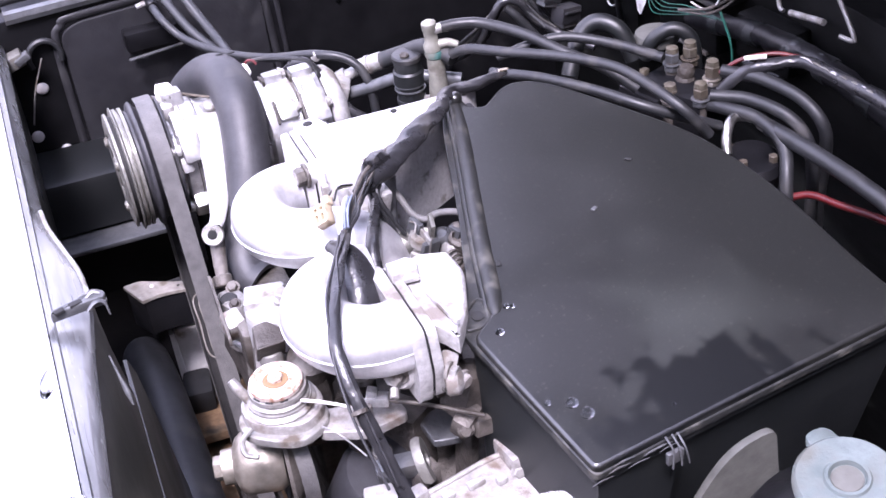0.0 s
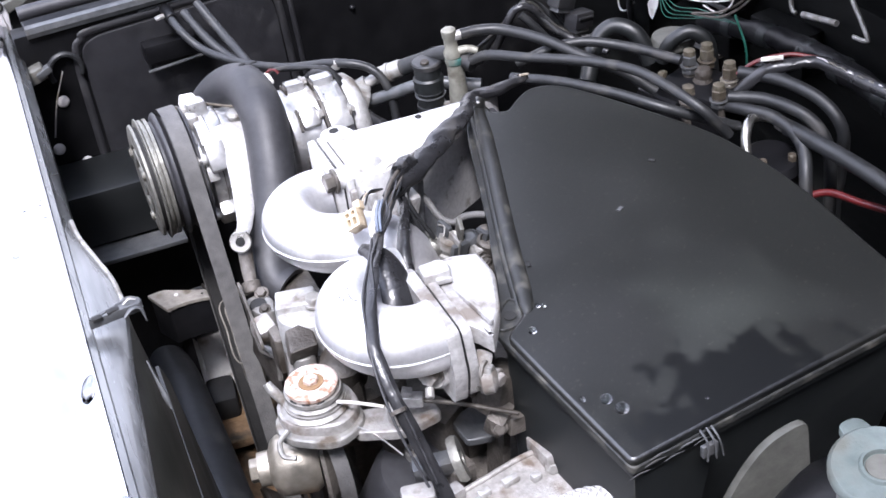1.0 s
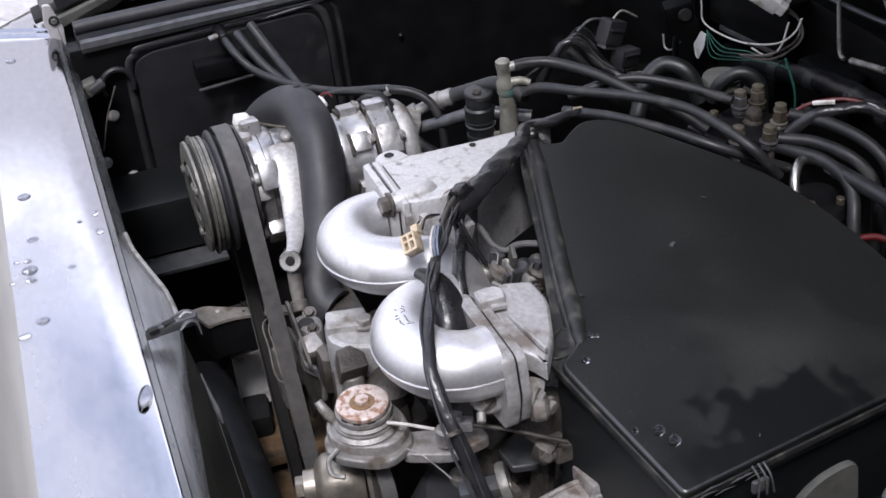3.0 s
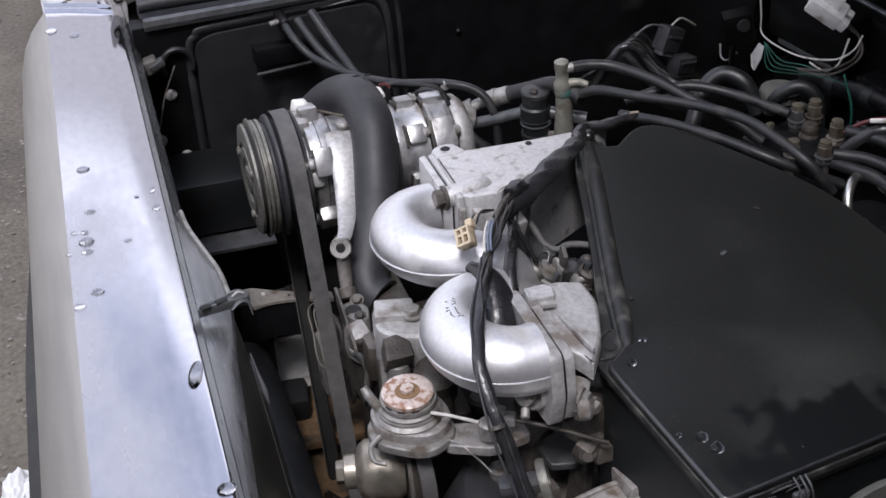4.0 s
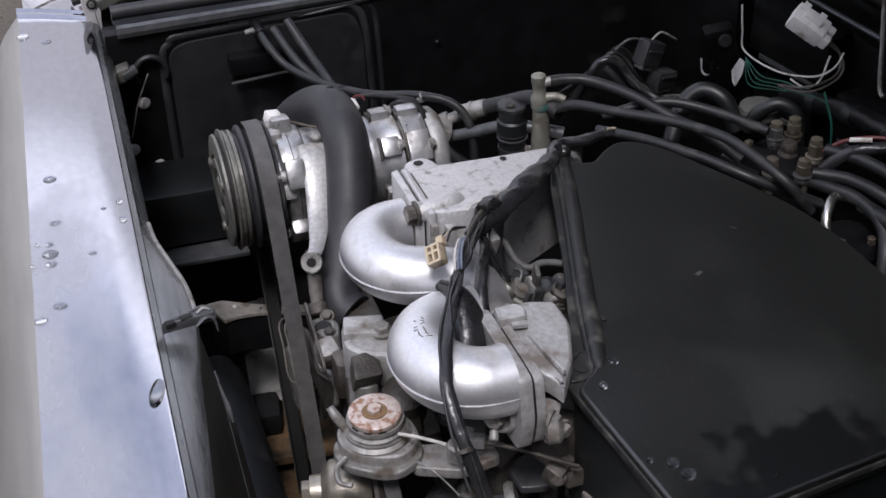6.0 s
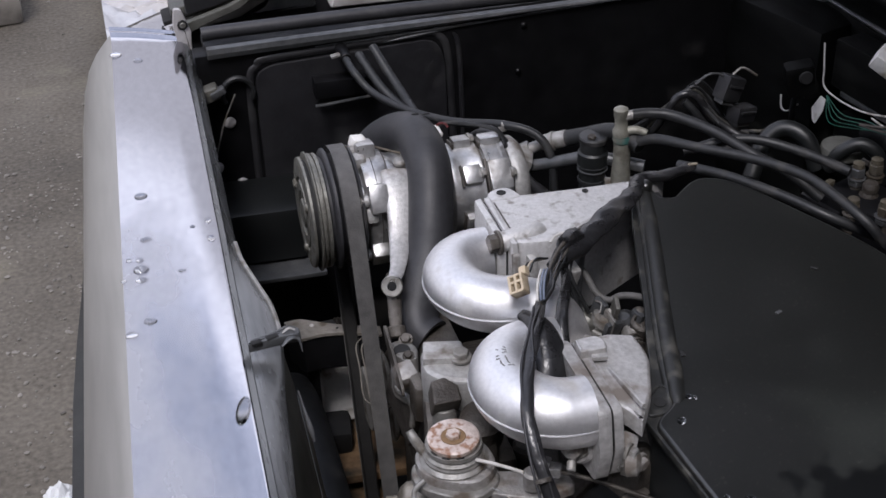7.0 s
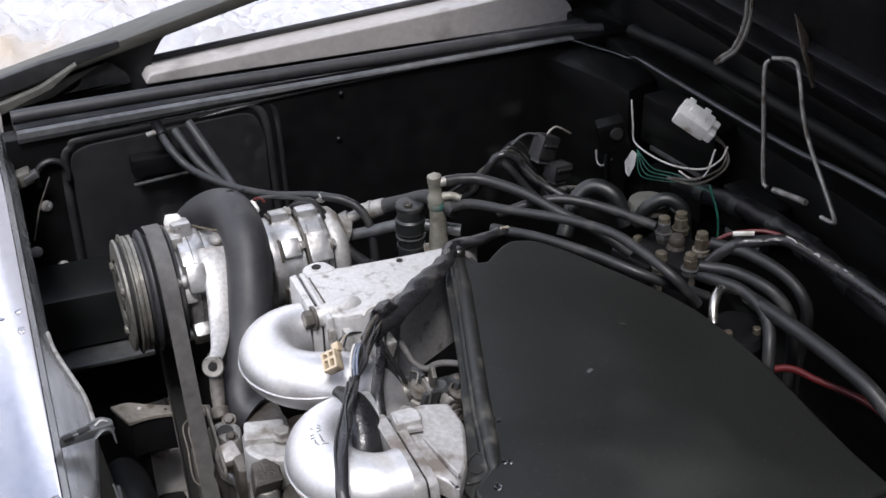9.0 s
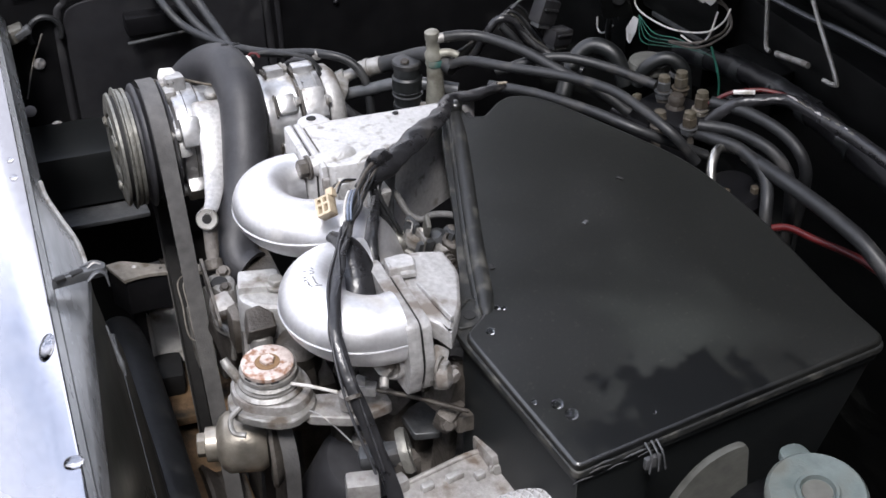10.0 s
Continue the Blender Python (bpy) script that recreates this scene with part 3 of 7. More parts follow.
strip("side_moulding", [-1.0, -0.6, -0.3, 0, 0.1, 0.2, 0.3, 0.36, 0.42, 0.47, 0.52, 0.6], lambda y: [(px_cr(y) + 0.02, 0.71), (px_cr(y) - 0.060 - rub(y) * 0.4, 0.722), (px_cr(y) - 0.064 - rub(y), 0.712), (px_cr(y) - 0.066 - rub(y), 0.700), (px_cr(y) - 0.066 - rub(y), 0.58), (px_cr(y) + 0.02, 0.56)],
      "plastic", "black rubber moulding along the flank of the panel", "moulding")


def lip(y):
    t = min(max((0.13 - y) / 0.14, 0), 1)
    return 0.013 + 0.021 * t * t * (3 - 2 * t) - 0.115 * min(max(-0.03 - y, 0), 0.20)


def low(y):
    """1 where the rail's inner wall stands, 0 beyond its end."""
    return min(max((0.012 - y) / 0.035, 0), 1)


CHANNEL_Y = [-1.0, -0.6, -0.3, -0.1, -0.04, 0.0, 0.02, 0.04, 0.06, 0.08, 0.1, 0.12, 0.14, 0.3, 0.45, 0.6]
strip("inner_rail", CHANNEL_Y, lambda y: [(px_in(y) + 0.0012, 0.90), (px_in(y) + 0.0014, 0.9225), (px_in(y) + 0.0062, 0.9205), (px_in(y) + 0.0072, 0.9168), (px_in(y) + lip(y) * 0.75, 0.9135), (px_in(y) + lip(y), 0.909), (px_in(y) + lip(y) + 0.002, 0.905), (px_in(y) + lip(y) + 0.001, 0.897)],
      "railpaint", "worn bare metal ledge of the rail inside the panel", "rail")
# Below the ledge the rail is a much darker olive.
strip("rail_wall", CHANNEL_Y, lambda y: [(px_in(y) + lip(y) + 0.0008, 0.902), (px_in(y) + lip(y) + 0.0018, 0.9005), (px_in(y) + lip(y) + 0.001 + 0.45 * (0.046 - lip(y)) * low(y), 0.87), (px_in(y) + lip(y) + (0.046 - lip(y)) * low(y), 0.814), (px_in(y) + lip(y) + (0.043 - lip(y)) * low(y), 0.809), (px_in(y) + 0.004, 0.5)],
      "olivedark", "dark olive inner wall of the rail", "rail")
bm = tube(None, [(px_in(y) + lip(y) + 0.001, y, 0.909) for y in (0.13, 0.1, 0.06, 0.02, -0.02, -0.035)], 0.0022, seg=8)
solo("rail_edging", bm, "dull", "thin bright rolled edge of the inner rail", "trim", kind="structure")

# far wall of the bay with a pressed frame
bm = bx(None, (0.20, 0.515, 0.755), (0.80, 0.03, 0.36), bev=0.003)
solo("wall_far", bm, "wallpaint", "black painted sheet-metal side wall of the engine bay", "wall", kind="structure")
bm = tube(None, [(-0.142, 0.5042, 0.72), (-0.142, 0.5042, 0.80), (-0.140, 0.5042, 0.895), (-0.130, 0.5042, 0.914), (-0.115, 0.5042, 0.921), (0.0, 0.5042, 0.924), (0.07, 0.5042, 0.927), (0.09, 0.5042, 0.921), (0.1, 0.5042, 0.90), (0.104, 0.5042, 0.83), (0.106, 0.5042, 0.72)], 0.0062, seg=18)
solo("pressed_bead", bm, "beadpaint", "pressed bead framing a recess in the black wall", "trim", kind="structure")
bm = bmesh.new()
ends = []
for x, h, z in ((-0.185, 0.0125, 0.9375), (-0.05, 0.0115, 0.9380), (0.08, 0.0085, 0.9385), (0.20, 0.0050, 0.9390), (0.32, 0.0030, 0.9395), (0.515, 0.0026, 0.9385)):
    ends.append([bm.verts.new((x, y, z + dz)) for y, dz in ((0.4995, -h / 2), (0.4950, -h / 2 + 0.0006), (0.4935, 0.0), (0.4950, h / 2), (0.503, h / 2 + 0.001), (0.503, -h / 2))])
for a, b in zip(ends, ends[1:]):
    for j in range(6):
        bm.faces.new((a[j], a[(j + 1) % 6], b[(j + 1) % 6], b[j]))
bm.faces.new(ends[0])
bm.faces.new(ends[-1])
solo("wall_lip", bm, "greypaint", "worn grey top lip of the bay wall tapering along it", "trim", kind="structure", sharp=0.5)
for z0, z1, x0, x1 in ((0.9275, 0.9345, -0.06, 0.30), (0.9225, 0.9300, 0.02, 0.12)):
    bm = tube(None, [(x0, 0.4995, z0), (x0 * 0.6 + x1 * 0.4, 0.4990, z0 * 0.6 + z1 * 0.4), (x1, 0.4995, z1)], [0.0012, 0.0022, 0.0008], seg=8)
    solo("wall_ridge", bm, "greypaint", "thin worn ridge pressed along the bay wall", "trim", kind="structure")
bm = slab(None, rounded([(-0.134, 0.66), (-0.134, 0.905, 0.02), (-0.112, 0.914, 0.01), (0.085, 0.919, 0.02), (0.097, 0.89, 0.02), (0.099, 0.66)], 0.01), 0.0, 0.003, lambda x, z, h: Vector((x, 0.5002 - h, z)), bev=0.001)
solo("wall_recess", bm, "recess", "dusty pressed panel inside the bead on the wall", "panel", kind="structure")
bm = tube(None, [(0.118, 0.4995, 0.72), (0.117, 0.4995, 0.83), (0.114, 0.4995, 0.905), (0.108, 0.4995, 0.922)], [0.002, 0.0035, 0.0035, 0.0015], seg=8)
solo("wall_ridge", bm, "recess", "soft upright ridge pressed into the wall", "trim", kind="structure")
bm = tube(None, [(-0.186, 0.535, 0.947), (-0.15, 0.535, 0.9475), (0.0, 0.535, 0.946), (0.25, 0.535, 0.941), (0.50, 0.535, 0.935), (0.57, 0.52, 0.934)], 0.0085, seg=12)
solo("rubber_seal", bm, "rubber", "black rubber seal along the top of the bay wall", "seal", kind="structure")
bm = bx(None, (0.1925, 0.555, 0.925), (0.755, 0.05, 0.012), bev=0.003)
solo("gutter", bm, "recess", "black drain gutter outside the seal", "gutter", kind="structure")

# far flank of the car: sill, quarter window frame and sloping rail
bm = slab(None, rounded([(-0.020, 0.928), (-0.012, 0.941), (0.39, 0.960), (0.545, 0.968), (0.572, 0.935), (0.575, 0.914), (0.3, 0.921)], 0.005), 0.0, 0.05, lambda x, z, h: Vector((x, 0.66 - h, z)), bev=0.002)
solo("window_sill", bm, "sillpaint", "light grey sill below the quarter window", "sill", kind="structure")
bm = tube(None, [(-0.014, 0.652, 0.944), (0.19, 0.652, 0.9545), (0.39, 0.652, 0.964), (0.545, 0.652, 0.972)], 0.0044, seg=10)
solo("window_rubber", bm, "rubber", "black rubber strip along the top of the sill", "seal", kind="structure")
bm = slab(None, rounded([(-0.096, 0.934), (-0.085, 0.962), (-0.058, 0.959), (-0.037, 0.939), (-0.032, 0.924), (-0.119, 0.9235)], 0.008), 0.0, 0.009, lambda x, z, h: Vector((x, 0.639 - h, z)), bev=0.003)
solo("foam_pad", bm, "greypaint", "dark grey foam pad stuck beside the quarter window", "pad")


def rail_z(x):
    return 0.983 + 0.22 * x


def window_plate():
    """Dark plate with the rounded window opening cut out of it."""
    bm = bmesh.new()
    outer = [(-0.205, 0.88), (0.9, 0.88), (0.9, rail_z(0.9)), (-0.205, rail_z(-0.205))]
    hole = rounded([(-0.012, 0.936, 0.02), (0.525, 0.957, 0.03), (0.58, rail_z(0.58) - 0.012, 0.03), (0.02, rail_z(0.02) - 0.004, 0.022)], 0.02, 5)
    for y in (0.64, 0.66):
        o = [bm.verts.new((x, y, z)) for x, z in outer]
        h = [bm.verts.new((p[0], y, p[1])) for p in hole]
        eo = [bm.edges.new((o[i], o[(i + 1) % 4])) for i in range(4)]
        eh = [bm.edges.new((h[i], h[(i + 1) % len(h)])) for i in range(len(h))]
        bmesh.ops.triangle_fill(bm, edges=eo + eh, use_beauty=True)
    bm.verts.ensure_lookup_table()
    n = len(outer) + len(hole)
    for base, count in ((0, 4), (4, len(hole))):
        for i in range(count):
            j = (i + 1) % count
            bm.faces.new((bm.verts[base + i], bm.verts[base + j], bm.verts[n + base + j], bm.verts[n + base + i]))
    return bm


solo("window_frame", window_plate(), "recess", "black quarter window surround with a rounded opening", "window frame", kind="structure")
bm = slab(None, [(-0.213, rail_z(-0.213) - 0.004), (0.9, rail_z(0.9) - 0.004), (0.9, rail_z(0.9) + 0.014), (-0.213, rail_z(-0.213) + 0.012)], 0.0, 0.05, lambda x, z, h: Vector((x, 0.67 - h, z)), bev=0.003)
solo("sloping_rail", bm, "railgrey", "olive-grey flying rail rising beside the quarter window", "rail", kind="structure")
bm = slab(None, rounded([(-0.20, 0.915), (-0.13, 0.925), (-0.06, rail_z(-0.06) - 0.008), (-0.20, rail_z(-0.2) - 0.006)], 0.004), 0.0, 0.01, lambda x, z, h: Vector((x, 0.636 - h, z)), bev=0.002)
solo("rail_gusset", bm, "body_side", "small steel gusset below the sloping rail", "trim", kind="structure")
hinge = thing("hinge_bracket", "pale worn hinge bracket bolted at the panel corner", "bracket", (-0.20, 0.62, 0.87))
bm = slab(None, rounded([(-0.2119, 0.9655), (-0.2035, 0.9644), (-0.1943, 0.9349), (-0.1958, 0.9197), (-0.1964, 0.8923), (-0.2033, 0.9097), (-0.2120, 0.9240), (-0.2150, 0.9450)], 0.003), 0.0, 0.006, lambda x, z, h: Vector((x, 0.582 - h, z)), bev=0.001)
part("plate", bm, "sillpaint", hinge)
bm = slab(None, rounded([(-0.2015, 0.9330), (-0.1995, 0.9430), (-0.1458, 0.9575), (-0.1004, 0.9795, 0.001), (-0.0985, 0.9765, 0.001), (-0.1325, 0.9524), (-0.167, 0.9407), (-0.1941, 0.9304)], 0.003), 0.0, 0.008, lambda x, z, h: Vector((x, 0.593 - h, z)), bev=0.0015)
part("arm", bm, "plateolive", hinge)
bm = slab(None, rounded([(-0.1975, 0.9700), (-0.1965, 0.9480), (-0.1418, 0.9600), (-0.0946, 0.9740), (-0.045, 0.9860), (-0.045, 0.9960), (-0.1378, 0.9835)], 0.004), 0.0, 0.010, lambda x, z, h: Vector((x, 0.606 - h, z)), bev=0.0015)
part("channel", bm, "beadpaint", hinge)
part("end_cap", bx(None, (-0.2110, 0.640, 0.9345), (0.026, 0.044, 0.006), (0, -12, 0), 0.002), "dark", hinge)
ring = part("bush", lathe(None, [(0.002, 0), (0.0060, 0.0002), (0.0062, 0.0020), (0.0045, 0.0026), (0.002, 0.0026)], (-0.2035, 0.5765, 0.9454), (0, -1, 0), 24), "dark", hinge)
part("pin", cyl(None, (-0.2035, 0.575, 0.9454), (-0.2035, 0.5730, 0.9454), 0.0036, seg=20), "clutch", ring)
bolt(hinge, (-0.1925, 0.576, 0.903), (0, -1, 0), 0.0035, 0.002)

bm = bx(None, (0.18, 0.53, 0.42), (0.84, 0.03, 0.32), bev=0.003)
solo("inner_wing", bm, "paint", "black inner wing panel below the wall", "wall", kind="structure")
bm = bx(None, (1.13, 0.0, 0.73), (1.02, 1.34, 0.50), bev=0.01)
solo("rear_shelf", bm, "shelfpaint", "black shelf of the car body behind the bulkhead", "body panel", kind="structure")

# end wall, cover and the parts of the body behind and below
bm = bx(None, (0.59, 0.0, 0.62), (0.05, 1.3, 0.62), bev=0.004)
solo("wall_end", bm, "shelfpaint", "black painted bulkhead at the end of the bay", "wall", kind="structure")
bm = bx(None, (0.535, 0.44, 0.62), (0.09, 0.16, 0.61), (0, 0, 17), bev=0.02)
solo("wall_corner", bm, "shelfpaint", "black angled corner of the bay", "wall", kind="structure")
bm = tube(None, [(0.505, 0.502, 0.939), (0.535, 0.480, 0.930), (0.552, 0.450, 0.9285), (0.555, 0.425, 0.931), (0.555, 0.404, 0.9385), (0.555, 0.352, 0.941), (0.556, 0.27, 0.944), (0.557, 0.087, 0.953), (0.560, -0.06, 0.966), (0.56, -0.6, 0.990)], [0.0022, 0.0018, 0.0018, 0.0020, 0.0026, 0.0040, 0.0045, 0.0048, 0.0048, 0.0048], seg=10, flat=0.6)
solo("bulkhead_lip", bm, "greypaint", "worn edge strip along the top of the bulkhead", "trim", kind="structure")
bm = tube(None, [(0.575, 0.45, 0.955), (0.58, 0.2, 0.972), (0.585, -0.6, 0.985)], 0.010, seg=10)
solo("bulkhead_seal", bm, "shelfpaint", "black rubber seal along the bulkhead", "seal", kind="structure")
cover = thing("engine_cover", "raised black engine cover with ribs on its underside", "cover", (0.62, 0, 0.97))


def cov(s, out=0.0):
    """A place on the raised cover, s metres up from its hinge and out from its underside."""
    return 0.615 - 0.42 * s - 0.907 * out, 0.985 + 0.907 * s - 0.42 * out


x, z = cov(0.5)
bm = bx(None, (x + 0.02, 0.0, z), (0.03, 1.25, 1.1), (0, -24.8, 0), bev=0.008)
part("panel", bm, "paint", cover)
for k, (s, w) in enumerate(((0.03, 0.02), (0.075, 0.012), (0.32, 0.02), (0.95, 0.03))):
    x, z = cov(s)
    bm = bx(None, (x, 0.0, z), (0.022, 1.2, w), (0, -24.8, 0), bev=0.005)
    part("rib", bm, "paint", cover)
for y in (0.56, -0.5):
    x, z = cov(0.5)
    bm = bx(None, (x, y, z), (0.022, 0.03, 0.86), (0, -24.8, 0), bev=0.006)
    part("rib", bm, "paint", cover)
# Unseen wall added behind the camera to darken low reflections.
bm = bx(None, (0.5, -3.6, 2.1), (14.0, 0.3, 4.2), bev=0.01)
solo("dark_backdrop", bm, "asphalt", "unseen dark wall added behind the viewpoint to darken reflections", "wall", kind="structure")
bm = bx(None, (0.15, -0.66, 0.60), (1.0, 0.03, 0.66), bev=0.004)
solo("wall_near", bm, "paint", "black near side wall of the engine bay", "wall", kind="structure")
# Added floor: the darkness below the engine is put into its near-black colour.
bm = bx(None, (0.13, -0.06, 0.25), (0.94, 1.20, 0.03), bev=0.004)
solo("bay_floor", bm, "dark", "near-black floor added to keep the depth under the engine dark", "undertray", kind="structure")
bm = bx(None, (-0.135, -0.06, 0.47), (0.15, 0.66, 0.05), (0, 6, 0), bev=0.01)
solo("chassis_member", bm, "rustmetal", "rusty grimy chassis member beside the engine", "chassis", kind="structure")

# ---------------------------------------------------------------- water drops on the steel panel
for k, (x, y, r, st) in enumerate(((-0.284, 0.215, 0.0055, 0.7), (-0.286, 0.134, 0.0045, 0.5), (-0.294, 0.101, 0.0032, 0.8), (-0.294, 0.085, 0.0060, 1.0), (-0.295, 0.069, 0.0045, 0.7),
        (-0.260, 0.073, 0.0032, 0.6), (-0.293, 0.005, 0.0050, 0.7), (-0.309, -0.010, 0.0045, 0.6), (-0.2366, -0.131, 0.0048, 3.0),
        (-0.2375, -0.258, 0.0060, 0.8), (-0.310, 0.072, 0.0022, 1.0), (-0.303, 0.104, 0.0024, 1.0), (-0.228, 0.151, 0.0026, 1.5), (-0.229, 0.119, 0.0030, 1.6), (-0.243, 0.144, 0.0022, 1.0), (-0.286, 0.56, 0.006, 0.6), (-0.262, 0.535, 0.005, 0.6))):
    solo("water_drop", dome(None, (x, y, 0.9251), r * 1.15, r * 0.62, turn=(0, 0, -6 + 10 * math.sin(k * 3.0)), stretch=st), "water", "clear water drop standing on the steel panel", "water drop", group="drops on the panel")

# ---------------------------------------------------------------- far wall fittings
for x, z in ((-0.169, 0.847), (-0.163, 0.764), (-0.19, 0.79), (0.19, 0.86), (0.197, 0.92)):
    solo("wall_plug", dome(None, (x, 0.4995, z), 0.0075 if x < 0 else 0.004, 0.004, turn=(90, 0, 0)), "sillpaint" if x < 0 else "paint", "round grey plug in the black bay wall", "plug", group="plugs in the wall")
bm = bmesh.new()
tube(bm, [(-0.174 + 0.018 * (1 - math.cos(a)), 0.494, 0.885 + 0.02 * math.sin(a)) for a in np.linspace(-0.5, math.pi + 0.4, 9)], 0.0035, seg=8)
solo("cable_loop", bm, "hose", "black cable loop on the bay wall", "cable")
bm = tube(None, [(-0.160, 0.488, 0.888), (-0.177, 0.488, 0.852), (-0.190, 0.488, 0.812)], 0.0010, seg=8)
solo("stay_wire", bm, "dull", "thin bare wire hanging on the bay wall", "wire")
clipb = thing("wall_clip", "dull grey clip on the bay wall", "clip", (-0.19, 0.49, 0.885))
part("base", bx(None, (-0.195, 0.488, 0.892), (0.035, 0.02, 0.016), (0, -15, 0), 0.003), "clutch", clipb)
part("tab", bx(None, (-0.180, 0.480, 0.897), (0.018, 0.012, 0.008), (0, -25, 0), 0.002), "greypaint", clipb)
shelf = thing("wall_bracket", "dark folded bracket with a bare lower edge on the wall", "bracket", (-0.03, 0.49, 0.85))
part("plate", bx(None, (-0.033, 0.487, 0.882), (0.07, 0.022, 0.022), (0, 1, 0), 0.003), "paint", shelf)
part("edge", bx(None, (-0.030, 0.475, 0.866), (0.078, 0.005, 0.0020), (0, -3, 0), 0.0008), "greypaint", shelf)
gland = thing("cable_gland", "grey metal cable gland through the bay wall", "gland", (-0.03, 0.46, 0.92))
part("body", cyl(None, (-0.03, 0.50, 0.923), (-0.03, 0.468, 0.921), 0.007), "paint", gland)
part("tab", bx(None, (-0.042, 0.470, 0.927), (0.011, 0.008, 0.003), (0, -10, 0), 0.001), "dull", gland)
for k, pts in enumerate((
        [(-0.031, 0.475, 0.923), (-0.026, 0.445, 0.914), (-0.01, 0.42, 0.897), (0.017, 0.37, 0.895), (0.052, 0.31, 0.904), (0.091, 0.256, 0.920), (0.12, 0.235, 0.914), (0.132, 0.22, 0.893), (0.133, 0.21, 0.85)],
        [(-0.015, 0.47, 0.925), (-0.001, 0.43, 0.902), (0.014, 0.40, 0.888), (0.022, 0.365, 0.890)],
        [(0.002, 0.47, 0.932), (0.016, 0.43, 0.905), (0.023, 0.40, 0.893), (0.026, 0.36, 0.889)])):
    solo("hose_thin", tube(None, pts, 0.0046 if k == 0 else 0.0055, seg=10, sub=8), "hose", "thin black hose running over the compressor from the wall", "hose", group="thin hoses from the wall")
solo("cable_clip", cyl(None, (0.090, 0.257, 0.915), (0.094, 0.254, 0.922), 0.0052), "dull", "small pale clip on the thin hose", "clip")

term = thing("wire_terminal", "white insulated terminal with a red lead", "terminal", (0.017, 0.24, 0.93))
part("sleeve", cyl(None, (0.0167, 0.248, 0.9330), (0.0160, 0.229, 0.9335), 0.0034, seg=16), "white", term)
part("lead", tube(None, [(0.0167, 0.246, 0.9350), (0.0205, 0.245, 0.9385), (0.0250, 0.241, 0.9390), (0.0270, 0.238, 0.9360)], 0.0014, seg=8), "redwire", term)
part("cable", tube(None, [(0.0167, 0.248, 0.933), (0.028, 0.254, 0.933), (0.046, 0.246, 0.934), (0.0756, 0.2276, 0.930), (0.085, 0.222, 0.91)], 0.0022, seg=8), "hose", term)
box_ = thing("blower_box", "black box on a shelf under the wall", "box", (-0.15, 0.43, 0.70))
part("body", bx(None, (-0.152, 0.455, 0.735), (0.11, 0.09, 0.07), (0, 2, 0), 0.008), "plastic", box_)
part("skirt", bx(None, (-0.135, 0.470, 0.632), (0.19, 0.010, 0.116), (0, 0, 0), 0.003), "paint", box_)
part("shelf", bx(None, (-0.152, 0.44, 0.694), (0.13, 0.12, 0.006), (0, 2, 0), 0.002), "greypaint", box_)
drum = thing("damper_drum", "black drum with worn pale rims behind the belt", "drum", (-0.13, 0.33, 0.60))
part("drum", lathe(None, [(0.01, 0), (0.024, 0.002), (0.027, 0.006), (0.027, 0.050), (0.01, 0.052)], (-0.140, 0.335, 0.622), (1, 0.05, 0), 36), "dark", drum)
for k in range(3):
    part("rim", lathe(None, [(0.02, 0), (0.0285, 0.0002), (0.0290, 0.0007), (0.0285, 0.0012), (0.02, 0.0015)], (-0.088 + 0.0042 * k, 0.337, 0.622), (1, 0.05, 0), 36), "cast_dark", drum)

# ---------------------------------------------------------------- rail bracket and long black tube
brk = thing("rail_bracket", "small slotted grey metal bracket on the rail", "bracket", (-0.20, -0.06, 0.91))
part("strap", slab(None, rounded([(-0.222, -0.0605, 0.001), (-0.2195, -0.0540, 0.002), (-0.1960, -0.0480, 0.003), (-0.1840, -0.0450, 0.005), (-0.1785, -0.0500, 0.005), (-0.1800, -0.0575, 0.003), (-0.1960, -0.0580, 0.002)], 0.002), 0.924, 0.932, flat, bev=0.0015), "greypaint", brk)
for x, y, w in ((-0.2150, -0.0590, 0.008), (-0.2020, -0.0555, 0.010)):
    part("slot", bx(None, (x, y, 0.9312), (w, 0.0052, 0.0030), (0, 0, 12), 0.0006), "dark", brk)
part("curl", tube(None, [(-0.1985, -0.0500, 0.9322), (-0.1885, -0.0470, 0.9330), (-0.1815, -0.0500, 0.9310), (-0.1795, -0.0560, 0.926)], [0.0010, 0.0016, 0.0018, 0.0010], seg=12, flat=0.4), "greypaint", brk)
part("tongue", tube(None, [(-0.1960, -0.0640, 0.927), (-0.1880, -0.0590, 0.930), (-0.1815, -0.0590, 0.927), (-0.1800, -0.0640, 0.918)], [0.0012, 0.0026, 0.0028, 0.001], seg=12, flat=0.5), "greypaint", brk)
part("tongue", tube(None, [(-0.1935, -0.0545, 0.9330), (-0.1880, -0.0525, 0.9350), (-0.1830, -0.0540, 0.9335)], [0.0010, 0.0018, 0.0012], seg=10, flat=0.5), "dull", brk)
tray = thing("shroud_flange", "dusty pale sheet-metal flange over a black shroud", "shroud", (-0.11, 0.26, 0.66))
part("flange", slab(None, rounded([(-0.1560, 0.2850, 0.002), (-0.1376, 0.2865, 0.006), (-0.1240, 0.2775, 0.01), (-0.0975, 0.2620, 0.02), (-0.0550, 0.2450), (-0.0560, 0.2300), (-0.1000, 0.2480, 0.02), (-0.1262, 0.2510, 0.01), (-0.1420, 0.2475, 0.002)], 0.002), 0.697, 0.701, flat, bev=0.0008), "dustytin", tray)
